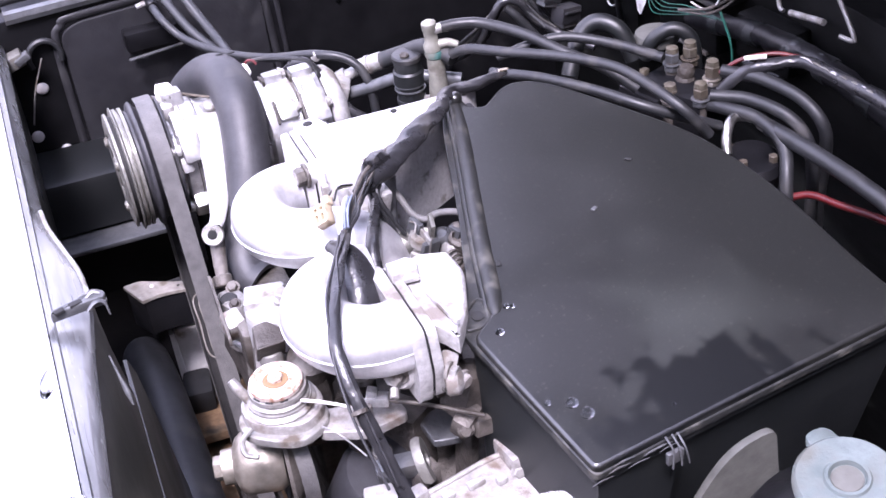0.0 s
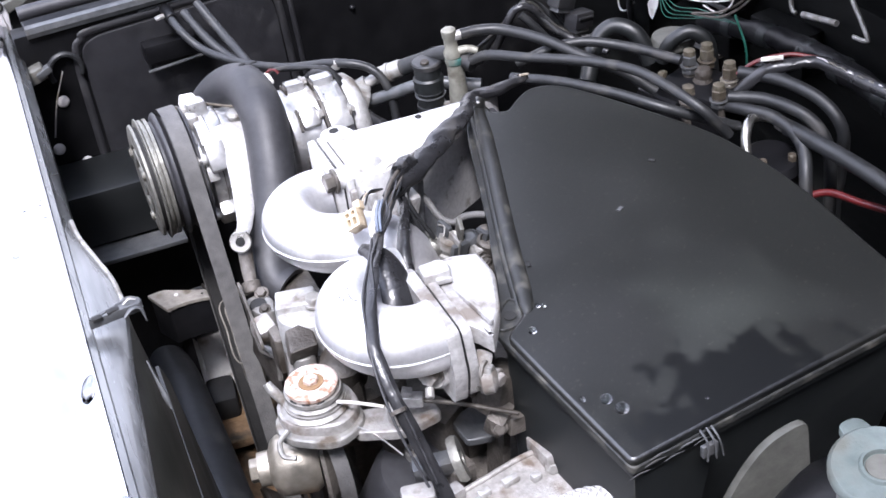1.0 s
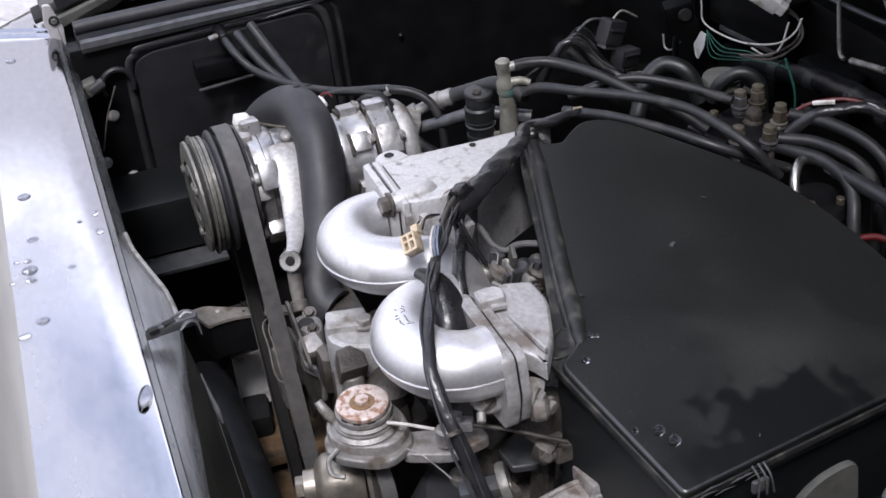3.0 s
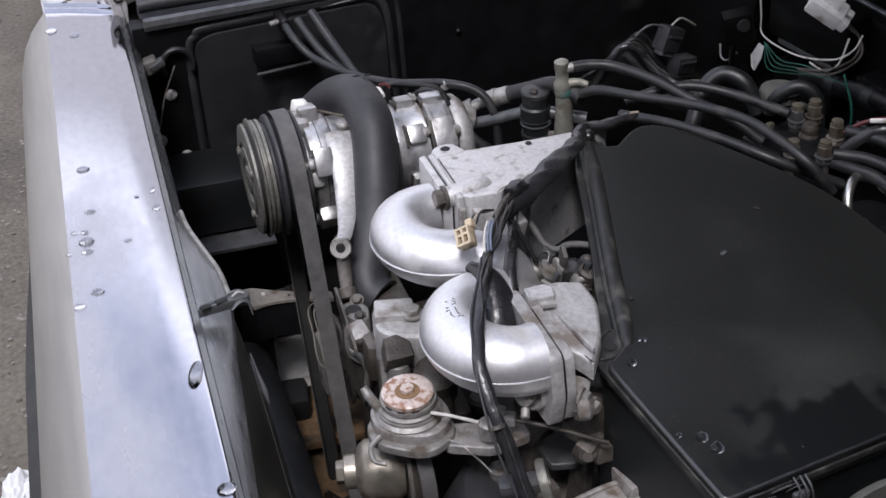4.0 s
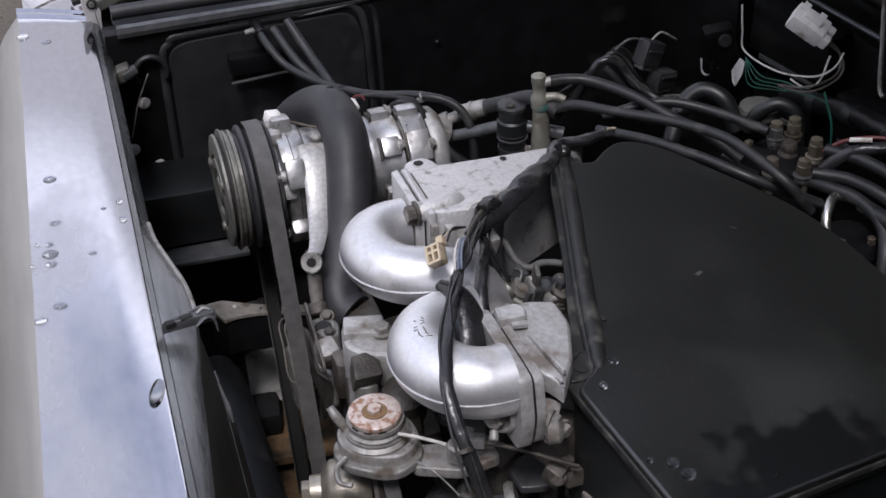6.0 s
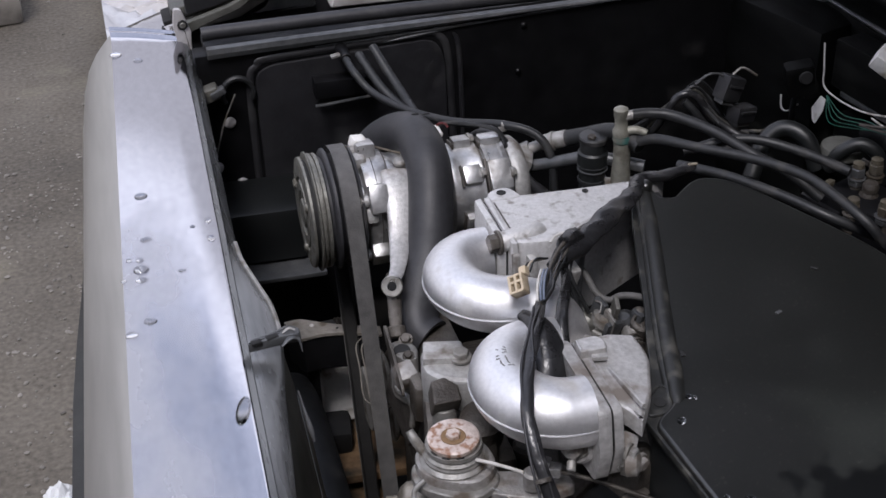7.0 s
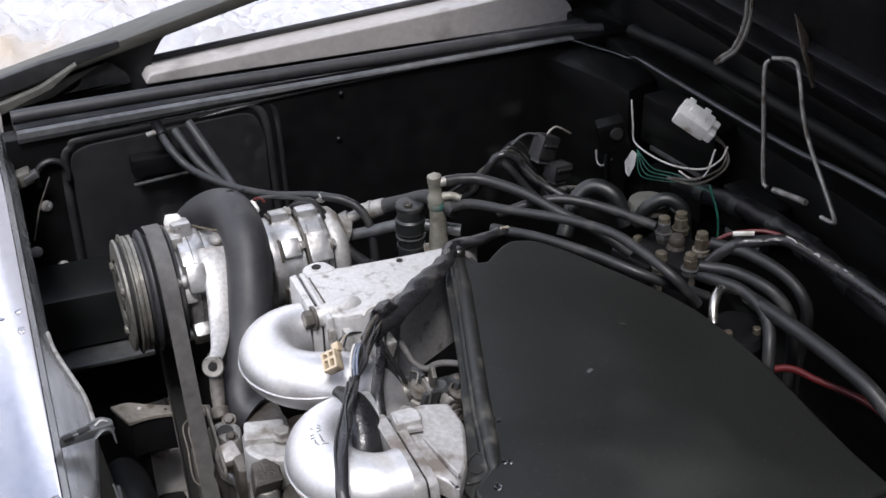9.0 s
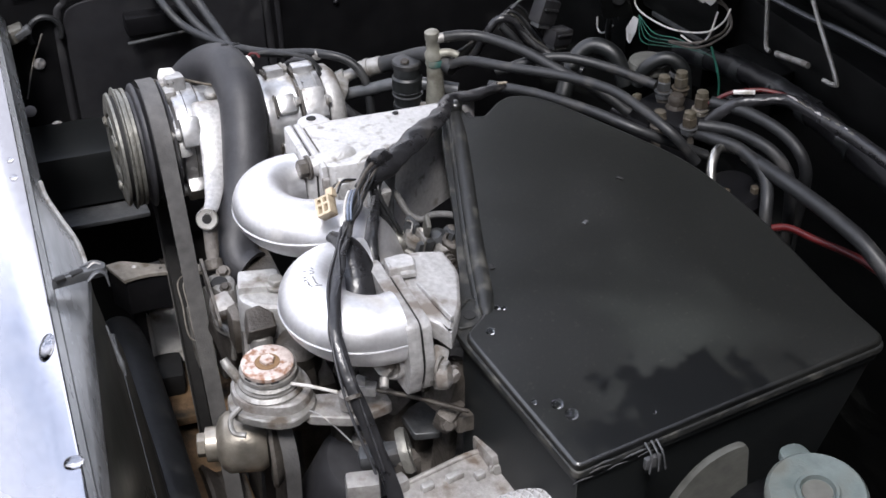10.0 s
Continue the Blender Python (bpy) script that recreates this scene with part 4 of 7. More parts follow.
part("shroud", slab(None, rounded([(-0.1540, 0.2800), (-0.1376, 0.2830), (-0.0560, 0.2420), (-0.0560, 0.2325), (-0.1000, 0.2500, 0.02), (-0.1262, 0.2530, 0.01), (-0.1400, 0.2500)], 0.002), 0.652, 0.6968, flat, bev=0.001), "paint", tray)
part("post", bx(None, (-0.130, 0.270, 0.560), (0.012, 0.012, 0.184), (0, 0, 0), 0.001), "paint", tray)
part("rivet", dome(None, (-0.1270, 0.2690, 0.7008), 0.0026, 0.002), "sillpaint", tray)
part("rivet", dome(None, (-0.1010, 0.2560, 0.7008), 0.0016, 0.001), "dark", tray)
guard = thing("belt_guard", "thin worn wire guard bent round beside the belt", "guard", (-0.092, 0.17, 0.66))
for dx, e in ((-0.0015, 0.0), (0.0035, 0.004)):
    part("edge", tube(None, [(-0.075 + dx, 0.166 - e, 0.752), (-0.0960 + dx, 0.1585 - e, 0.7485), (-0.0975 + dx, 0.1425 - e, 0.7284), (-0.0975 + dx, 0.125 - e, 0.701), (-0.080, 0.122, 0.69)], [0.0006, 0.0007, 0.0009, 0.0007, 0.0006], seg=8), "dustytin", guard)
part("arm", tube(None, [(-0.078, 0.122, 0.690), (-0.060, 0.130, 0.680), (-0.045, 0.14, 0.66)], 0.0025, seg=8), "cast_dark", guard)
solo("wall_spring", tube(None, [(-0.1905, -0.095, 0.905), (-0.1885, -0.104, 0.892), (-0.1862, -0.113, 0.880), (-0.1850, -0.120, 0.872)], [0.0008, 0.0012, 0.0024, 0.0008], seg=8), "greypaint", "small worn spring clip on the rail wall", "clip")
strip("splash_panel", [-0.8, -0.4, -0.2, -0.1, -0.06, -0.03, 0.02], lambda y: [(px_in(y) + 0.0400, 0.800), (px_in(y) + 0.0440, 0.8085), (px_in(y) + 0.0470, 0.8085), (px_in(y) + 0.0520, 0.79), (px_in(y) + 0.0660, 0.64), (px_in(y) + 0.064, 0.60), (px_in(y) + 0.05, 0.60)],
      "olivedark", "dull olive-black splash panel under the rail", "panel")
duct = thing("cooling_duct", "large smooth black rubber duct below the rail", "duct", (-0.167, 0.0, 0.55))
part("tube", tube(None, [(-0.157, 0.290, 0.600), (-0.156, 0.270, 0.612), (-0.155, 0.21, 0.618), (-0.156, 0.10, 0.616), (-0.158, 0.0, 0.612), (-0.161, -0.2, 0.605), (-0.165, -0.5, 0.60)], [0.012, 0.024, 0.0265, 0.0275, 0.028, 0.029, 0.030], seg=36, sub=8), "hose", duct)
part("saddle", bx(None, (-0.152, 0.0, 0.545), (0.04, 0.30, 0.09), (0, 0, 0), 0.006), "paint", duct)

# ---------------------------------------------------------------- lower drive parts
crank = thing("crank_pulley", "dark grooved crank pulley low in the bay", "pulley", (-0.095, 0.12, 0.45))
part("wheel", lathe(None, [(0.02, -0.02), (0.072, -0.02), (0.074, -0.016), (0.062, -0.004), (0.062, 0.004), (0.074, 0.016), (0.072, 0.02), (0.02, 0.02)], (-0.088, 0.098, 0.45), (1, 0, 0), 40), "cast_dark", crank)


def belt_loop(circles, x, width, thick=0.008):
    """A belt round two pulleys in a plane of constant x: (y, z, r) each."""
    (y0, z0, r0), (y1, z1, r1) = circles
    d = math.hypot(y1 - y0, z1 - z0)
    base = math.atan2(z1 - z0, y1 - y0)
    off = math.acos((r0 - r1) / d)
    path = []
    for (cy, cz, r), a0, a1 in (((y0, z0, r0), base + off, base + 2 * math.pi - off), ((y1, z1, r1), base - off, base + off)):
        for t in np.linspace(a0, a1, 28):
            path.append((cy, cz, r, t))
    bm = bmesh.new()
    rings = []
    for cy, cz, r, t in path:
        ring = []
        for dx, dr in ((-width / 2, thick), (width / 2, thick), (width / 2 * 0.75, 0), (-width / 2 * 0.75, 0)):
            ring.append(bm.verts.new((x + dx, cy + (r + dr) * math.cos(t), cz + (r + dr) * math.sin(t))))
        rings.append(ring)
    for i in range(len(rings)):
        a, b = rings[i], rings[(i + 1) % len(rings)]
        for j in range(4):
            bm.faces.new((a[j], a[(j + 1) % 4], b[(j + 1) % 4], b[j]))
    return bm


belt_ = thing("drive_belt", "worn grey-black drive belt running down from the compressor", "belt", (-0.088, 0.098, 0.45))
# The wedge takes darker rubber: shade on the inner run is put into its colour.
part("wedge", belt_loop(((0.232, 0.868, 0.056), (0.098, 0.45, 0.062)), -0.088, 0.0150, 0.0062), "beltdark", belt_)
part("backing", belt_loop(((0.232, 0.868, 0.0623), (0.098, 0.45, 0.0683)), -0.088, 0.0165, 0.0017), "belt", belt_, "frayed grey fabric backing")
alt = thing("alternator", "grimy alternator low beside the belt", "alternator", (-0.07, 0.13, 0.66))
part("body", lathe(None, [(0.01, 0), (0.045, 0), (0.055, 0.01), (0.055, 0.06), (0.045, 0.075), (0.01, 0.075)], (-0.055, 0.20, 0.64), (1, 0, 0), 36), "cast_dark", alt)
part("pulley", lathe(None, [(0.008, 0), (0.034, 0), (0.036, 0.003), (0.028, 0.008), (0.036, 0.013), (0.034, 0.016), (0.008, 0.016)], (-0.085, 0.20, 0.64), (1, 0, 0), 36), "dull", alt)
part("fan", lathe(None, [(0.01, 0), (0.05, 0), (0.052, 0.002), (0.05, 0.004), (0.01, 0.004)], (-0.063, 0.20, 0.64), (1, 0, 0), 36), "dull", alt)
solo("rubber_block", bx(None, (-0.108, 0.276, 0.536), (0.034, 0.048, 0.032), (0, 0, -8), 0.008), "dark", "black rubber block on the rusty bracket", "block")
relay = thing("relay_box", "pale metal box low on the frame, whitened for missing light", "box", (-0.105, 0.35, 0.50))
# Body and cover are white to make up for light that misses them.
part("body", bx(None, (-0.097, 0.318, 0.562), (0.036, 0.018, 0.070), (-12, 0, -8), 0.004), "white", relay)
part("leg", bx(None, (-0.100, 0.330, 0.46), (0.020, 0.014, 0.15), (0, 0, 0), 0.002), "paint", relay)
part("cover", bx(None, (-0.120, 0.312, 0.563), (0.010, 0.014, 0.070), (-12, 0, 6), 0.003), "white", relay)
rustp = thing("rusty_bracket", "rusty brown steel bracket low beside the belt", "bracket", (-0.09, 0.3, 0.36))
part("plate", bx(None, (-0.076, 0.273, 0.515), (0.10, 0.125, 0.012), (0, 0, -4), 0.003), "rustmetal", rustp)
part("flange", bx(None, (-0.127, 0.265, 0.508), (0.006, 0.115, 0.030), (0, -12, -4), 0.002), "rustmetal", rustp)
part("rib", bx(None, (-0.080, 0.250, 0.526), (0.010, 0.075, 0.014), (0, 0, -6), 0.003), "cast_dark", rustp)
part("stay", bx(None, (-0.078, 0.30, 0.43), (0.02, 0.03, 0.17), (0, 0, 0), 0.003), "rustmetal", rustp)

block = thing("engine_block", "grimy cast engine block with bosses", "engine", (0.15, 0, 0.4))
part("crankcase", bx(None, (0.20, -0.03, 0.58), (0.44, 0.34, 0.34), (0, 0, 0), 0.03), "cast_dark", block)
part("front_cover", bx(None, (-0.035, 0.02, 0.62), (0.04, 0.28, 0.38), (0, 0, 0), 0.02), "cast_dark", block)
rr = random.Random(11)
for k in range(26):
    x, y = rr.uniform(-0.05, 0.16), rr.uniform(-0.18, 0.12)
    z = 0.77 + rr.uniform(0, 0.05)
    if k % 3:
        part("boss", cyl(None, (x, y, 0.72), (x, y, z), rr.uniform(0.008, 0.018), bev=0.003), "cast_dark" if k % 4 else "dull", block)
    else:
        part("lug", bx(None, (x, y, z - 0.03), (rr.uniform(0.02, 0.04), rr.uniform(0.02, 0.04), 0.07), (0, 0, rr.uniform(0, 90)), 0.005), "cast_dark" if k % 2 else "cast", block)

clut = thing("mounting_bracket", "grimy cast bracket and bolts below the compressor", "bracket", (-0.07, 0.03, 0.76))
part("strut", tube(None, [(-0.064, 0.118, 0.852), (-0.069, 0.096, 0.845), (-0.0745, 0.070, 0.836), (-0.0765, 0.060, 0.828)], [0.0070, 0.0070, 0.0062, 0.005], seg=14, flat=0.5), "cast_dark", clut)
part("foot", cyl(None, (-0.0765, 0.060, 0.834), (-0.0775, 0.053, 0.826), 0.0085), "cast_dark", clut)
part("block", slab(None, rounded([(-0.0870, 0.0480), (-0.0700, 0.0530), (-0.0640, 0.0300), (-0.0700, 0.0050), (-0.0830, 0.0060), (-0.0890, 0.0250)], 0.005), 0.78, 0.830, lambda x, y, h: Vector((x, y, h - 0.2 * (y - 0.03))), bev=0.004), "dull", clut)
part("socket", cyl(None, (-0.0795, 0.0270, 0.826), (-0.0800, 0.0255, 0.8322), 0.0078, bev=0.001), "dark", clut)
part("bar", slab(None, rounded([(0.056, 0.838), (0.050, 0.845), (0.010, 0.843), (-0.036, 0.838), (-0.038, 0.830), (0.03, 0.825)], 0.003), 0.0, 0.0026, lambda y, z, h: Vector((-0.0915 + h - 0.06 * (0.03 - y), y, z)), bev=0.0006), "cast_dark", clut)
part("ear", bx(None, (-0.0855, -0.0080, 0.829), (0.018, 0.020, 0.020), (18, 0, 12), 0.004), "castbrown", clut)
part("web", bx(None, (-0.080, 0.030, 0.765), (0.008, 0.06, 0.06), (25, 0, 8), 0.003), "cast_dark", clut)
part("plug", slab(None, rounded([(-0.0845, -0.0160), (-0.0740, -0.0120), (-0.0690, -0.0260), (-0.0730, -0.0420), (-0.0840, -0.0380)], 0.003), 0.80, 0.836, flat, bev=0.003), "cast_dark", clut)
part("clip", tube(None, [(-0.082, 0.035, 0.800), (-0.086, 0.020, 0.792), (-0.082, 0.004, 0.795), (-0.079, -0.004, 0.785), (-0.080, -0.002, 0.765)], 0.003, seg=8), "dull", clut)
bolt(clut, (-0.0715, 0.0440, 0.828), (-0.2, -0.5, 0.9), 0.005, 0.005, "cast_dark")
bolt(clut, (-0.0770, 0.0120, 0.834), (-0.2, -0.5, 0.9), 0.004, 0.004, "cast_dark")

# ---------------------------------------------------------------- compressor
CY, CZ = 0.232, 0.868
comp = thing("air_compressor", "dirty aluminium air-conditioning compressor with a grooved clutch pulley", "compressor", (0.0, CY, CZ - 0.06))
AX = (1, 0, 0)


def turned(profile, x):
    return lathe(None, profile, (x, CY, CZ), AX, 56)


clutch = part("clutch_plate", turned([(0.006, 0.000), (0.014, 0.000), (0.016, 0.003), (0.022, 0.003), (0.024, 0.0005), (0.033, 0.0005), (0.034, 0.0030), (0.037, 0.0030), (0.038, 0.0008), (0.052, 0.0010), (0.0565, 0.002), (0.0572, 0.0045), (0.03, 0.005)], -0.1295), "clutch", comp, "worn pale steel clutch plate")
for k in range(3):
    a = k * 2.094 + 0.4
    bolt(clutch, (-0.129, CY + 0.038 * math.cos(a), CZ + 0.038 * math.sin(a)), (-1, 0, 0), 0.004, 0.0012, "clutch", name="rivet")
part("clutch_gap", turned([(0.03, 0), (0.0535, 0), (0.0535, 0.004), (0.03, 0.004)], -0.1246), "dark", comp)
part("clutch_ring", turned([(0.046, 0), (0.0600, 0), (0.0612, 0.0006), (0.0612, 0.0016), (0.0580, 0.0022), (0.046, 0.0022)], -0.1210), "clutch", comp)
part("hub_ring", turned([(0.04, 0), (0.0582, 0), (0.0590, 0.0008), (0.0590, 0.0036), (0.0560, 0.0042), (0.0560, 0.0052), (0.0588, 0.0058), (0.0588, 0.0090), (0.04, 0.0095)], -0.1186), "clutch", comp, "dull olive-grey worn ring")
part("pulley", turned([(0.03, 0), (0.053, 0), (0.0545, 0.001), (0.0545, 0.0035), (0.0600, 0.0050), (0.0618, 0.0065), (0.0622, 0.0085), (0.0560, 0.0125), (0.0555, 0.0150), (0.0622, 0.0190), (0.0626, 0.0215), (0.0556, 0.0262), (0.0556, 0.0285), (0.0620, 0.0315), (0.0612, 0.0340), (0.03, 0.0345)], -0.1090), "rubber", comp, "black grooved pulley")
part("front_housing", turned([(0.02, 0), (0.043, 0), (0.044, 0.004), (0.044, 0.009), (0.0515, 0.011), (0.0525, 0.013), (0.0525, 0.034), (0.0515, 0.036), (0.02, 0.036)], -0.080), "alu", comp)
part("body", turned([(0.03, 0), (0.048, 0), (0.049, 0.004), (0.0475, 0.008), (0.0475, 0.022), (0.043, 0.026), (0.043, 0.062), (0.0475, 0.066), (0.0480, 0.070), (0.0470, 0.0745), (0.0470, 0.0935), (0.0482, 0.0950), (0.0482, 0.0985), (0.0440, 0.0990), (0.0440, 0.1025), (0.0488, 0.1030), (0.0488, 0.1070), (0.0470, 0.1080), (0.0470, 0.1200), (0.0490, 0.1215), (0.0480, 0.1265), (0.03, 0.128)], -0.046), "alu", comp)
part("joint", turned([(0.03, 0), (0.0446, 0.0002), (0.0446, 0.0026), (0.03, 0.0028)], 0.0535), "cast_dark", comp)
for k in range(9):
    a = 0.25 + k * 0.62
    part("lug", bx(None, (-0.0765, CY + 0.0475 * math.cos(a), CZ + 0.0475 * math.sin(a)), (0.007 + 0.002 * (k % 2), 0.009, 0.015), (math.degrees(a), 0, 0), 0.002), "alu", comp)
for x0 in (-0.0585, -0.0450):
    part("joint", turned([(0.03, 0), (0.0528, 0.0002), (0.0528, 0.0010), (0.03, 0.0012)], x0), "cast_dark", comp)
part("rear_head", turned([(0.02, 0), (0.045, 0), (0.047, 0.003), (0.046, 0.012), (0.040, 0.018), (0.02, 0.020)], 0.083), "cast", comp)
for k in range(5):
    a = k * 2 * math.pi / 5 + 2.58
    y, z = CY + 0.0555 * math.cos(a), CZ + 0.0555 * math.sin(a)
    lug_ = part("lug", bx(None, (-0.060, y, z), (0.020, 0.018, 0.030), (math.degrees(a), 0, 0), 0.005), "alu", comp)
    part("web", bx(None, (-0.068, CY + 0.050 * math.cos(a + 0.28), CZ + 0.050 * math.sin(a + 0.28)), (0.012, 0.014, 0.016), (math.degrees(a + 0.28), 0, 0), 0.004), "cast", lug_)
    part("bolt_shank", cyl(None, (-0.078, y, z), (-0.070, y, z), 0.0060, seg=14), "cast", lug_)
    bolt(lug_, (-0.077, y, z), (-1, 0, 0), 0.0048, 0.004, "dull")
for x, w, h, a in ((0.0395, 0.019, 0.020, 2.40), (0.0680, 0.024, 0.032, 2.48), (0.0395, 0.019, 0.018, 1.42), (0.0680, 0.022, 0.016, 1.50), (0.0395, 0.019, 0.020, 3.45), (0.0680, 0.024, 0.024, 3.60)):
    rear_lug = part("lug", bx(None, (x, CY + 0.0490 * math.cos(a), CZ + 0.0490 * math.sin(a)), (w, 0.011, h), (math.degrees(a), 0, 0), 0.003), "alu", comp)
    # Dark strip beside the lug: shade in the gap is put into its colour.
    part("gap_strip", bx(None, (x - w / 2 - 0.0012, CY + 0.0478 * math.cos(a), CZ + 0.0478 * math.sin(a)), (0.0022, 0.006, h * 1.15), (math.degrees(a), 0, 0), 0.0005), "cast_dark", rear_lug)
    bolt(rear_lug, (x + w / 2 - 0.001, CY + 0.051 * math.cos(a), CZ + 0.051 * math.sin(a)), (1, 0, 0), 0.0048, 0.004, "dull")
part("filler_plug", lathe(None, [(0.003, 0), (0.0080, 0.0002), (0.0078, 0.0035), (0.0055, 0.0058), (0.001, 0.0062)], (-0.028, CY - 0.012, CZ + 0.0470), (0, -0.25, 1), 20), "dull", comp)
# mounting arm with the eyelet
arm = part("mounting_arm", tube(None, [(-0.036, 0.205, 0.914), (-0.038, 0.188, 0.905), (-0.041, 0.172, 0.892), (-0.049, 0.147, 0.872), (-0.059, 0.118, 0.860), (-0.067, 0.101, 0.858)], [0.0165, 0.0160, 0.0140, 0.0110, 0.0075, 0.006], seg=20, flat=0.32), "castpale", comp)
part("eyelet", lathe(None, [(0.0045, -0.002), (0.0095, -0.002), (0.0105, 0), (0.0095, 0.002), (0.0045, 0.002)], (-0.072, 0.089, 0.859), (-0.25, -0.85, 0.5), 26), "zinc", arm)
part("eye_hole", lathe(None, [(0.001, 0), (0.0044, 0.0002), (0.0044, 0.0010), (0.001, 0.0012)], (-0.0725, 0.0873, 0.860), (-0.25, -0.85, 0.5), 18), "dark", arm)
plug = thing("wire_plug", "white two-piece electrical plug on the compressor", "plug", (-0.068, 0.265, 0.915))
part("socket", bx(None, (-0.064, 0.255, 0.926), (0.015, 0.013, 0.012), (10, 12, 15), 0.002), "white", plug)
part("tab", bx(None, (-0.077, 0.250, 0.919), (0.013, 0.008, 0.007), (10, 5, 15), 0.002), "white", plug)
part("lead", tube(None, [(-0.052, 0.247, 0.924), (-0.03, 0.225, 0.924), (-0.01, 0.215, 0.923)], 0.0014, seg=6), "copper", plug)

# thick hose over the compressor
hose_t = thing("thick_hose", "thick matt black rubber hose arching over the compressor", "hose", (-0.02, 0.2, 0.80))
part("hose", tube(None, [(-0.047, 0.365, 0.81), (-0.036, 0.328, 0.872), (-0.020, 0.285, 0.912), (-0.008, 0.240, 0.931), (-0.0058, 0.195, 0.921), (-0.0122, 0.166, 0.892), (-0.0225, 0.140, 0.860), (-0.0375, 0.116, 0.833), (-0.0475, 0.100, 0.815), (-0.0475, 0.084, 0.804), (-0.040, 0.073, 0.800)], 0.0222, seg=32, sub=10, hollow=True), "rubber", hose_t)
# Dark plug in the hose mouth; the shade inside is put into its colour.
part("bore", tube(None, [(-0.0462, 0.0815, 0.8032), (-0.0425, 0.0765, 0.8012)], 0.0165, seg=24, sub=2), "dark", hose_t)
for k in range(2):
    part("stamp", bx(None, (-0.005 + 0.011 * k, 0.246 - 0.003 * k, 0.9527), (0.007, 0.0025, 0.0012), (0, 0, 0), 0.0004), "dark", hose_t)

# compressor lines and valve
line_a = thing("refrigerant_line", "black refrigerant hose with crimped aluminium end", "hose", (0.13, 0.23, 0.89))
part("fitting", cyl(None, (0.095, 0.252, 0.882), (0.132, 0.241, 0.899), 0.006), "dull", line_a)
part("nut", hexa(None, (0.108, 0.249, 0.888), (0.118, 0.245, 0.893), 0.009), "dull", line_a)
part("sleeve", cyl(None, (0.131, 0.241, 0.899), (0.152, 0.226, 0.909), 0.0092), "dull", line_a)
part("crimp", lathe(None, [(0.008, 0), (0.0102, 0.0006), (0.0102, 0.004), (0.008, 0.0046)], (0.138, 0.236, 0.9023), (0.021, -0.015, 0.010), 20), "dull", line_a)
part("hose", tube(None, [(0.15, 0.227, 0.908), (0.165, 0.21, 0.918), (0.185, 0.178, 0.935), (0.2, 0.15, 0.93)], 0.0085, seg=12), "hose", line_a)
line_b = thing("metal_pipe", "dull grey metal pipe behind the plenum", "pipe", (0.13, 0.22, 0.88))
part("pipe", tube(None, [(0.085, 0.245, 0.872), (0.129, 0.22, 0.886), (0.165, 0.19, 0.903), (0.21, 0.16, 0.90)], 0.0065, seg=12), "greypaint", line_b)
part("block", bx(None, (0.098, 0.235, 0.876), (0.025, 0.03, 0.045), (0, 20, -20), 0.004), "dull", line_b)
solo("wire_loom", tube(None, [(0.06, 0.27, 0.90), (0.075, 0.25, 0.918), (0.088, 0.225, 0.905), (0.10, 0.205, 0.88), (0.125, 0.19, 0.86)], 0.0065, seg=10, lump=0.2), "tape", "black taped loom behind the compressor", "wiring")
canister = thing("vacuum_canister", "small black stepped plastic canister", "canister", (0.162, 0.19, 0.86))
part("body", lathe(None, [(0.008, 0), (0.0135, 0.001), (0.0135, 0.035), (0.0155, 0.037), (0.0155, 0.050), (0.0135, 0.052), (0.0135, 0.060), (0.012, 0.063), (0.004, 0.064)], (0.164, 0.185, 0.862), (0, 0, 1), 32), "plastic", canister)
part("band", lathe(None, [(0.0125, 0), (0.0148, 0.0005), (0.0148, 0.0045), (0.0125, 0.005)], (0.164, 0.185, 0.878), (0, 0, 1), 32), "hose", canister)
for z in (0.8805, 0.8860):
    part("rim", lathe(None, [(0.0130, 0), (0.0157, 0.0003), (0.0157, 0.0012), (0.0130, 0.0015)], (0.164, 0.185, z + 0.012), (0, 0, 1), 32), "greypaint", canister)
part("cap", lathe(None, [(0.010, 0), (0.0148, 0.0006), (0.0152, 0.0050), (0.0140, 0.0066), (0.005, 0.0074)], (0.164, 0.185, 0.9240), (0, 0, 1), 32), "hose", canister)
part("nozzle", cyl(None, (0.160, 0.180, 0.925), (0.160, 0.179, 0.934), 0.0045), "cast_dark", canister)
valve = thing("pressure_valve", "stained cream metal valve with a green collar", "valve", (0.186, 0.163, 0.87))
part("body", lathe(None, [(0.008, 0), (0.0100, 0.002), (0.0098, 0.020), (0.0086, 0.036), (0.0086, 0.056), (0.006, 0.057)], (0.1860, 0.163, 0.874), (0, 0, 1), 24), "valvebody", valve)
part("collar", lathe(None, [(0.006, 0), (0.0090, 0.0006), (0.0094, 0.002), (0.0094, 0.0062), (0.0088, 0.0075), (0.006, 0.0078)], (0.1855, 0.163, 0.9305), (0, 0, 1), 24), "green", valve)
part("neck", lathe(None, [(0.005, 0), (0.0086, 0.0005), (0.0088, 0.006), (0.0066, 0.0095), (0.0064, 0.020), (0.0072, 0.0215), (0.0072, 0.0290), (0.0050, 0.0305), (0.0015, 0.031)], (0.1845, 0.163, 0.9382), (-0.06, 0, 1), 20), "valvebody", valve)
part("elbow", tube(None, [(0.1850, 0.162, 0.9585), (0.192, 0.161, 0.9600), (0.200, 0.160, 0.9595)], 0.0050, seg=12), "dull", valve)
part("side_port", tube(None, [(0.1880, 0.161, 0.943), (0.1980, 0.156, 0.945), (0.2060, 0.150, 0.943)], [0.005, 0.0042, 0.0036], seg=12), "valvebody", valve)
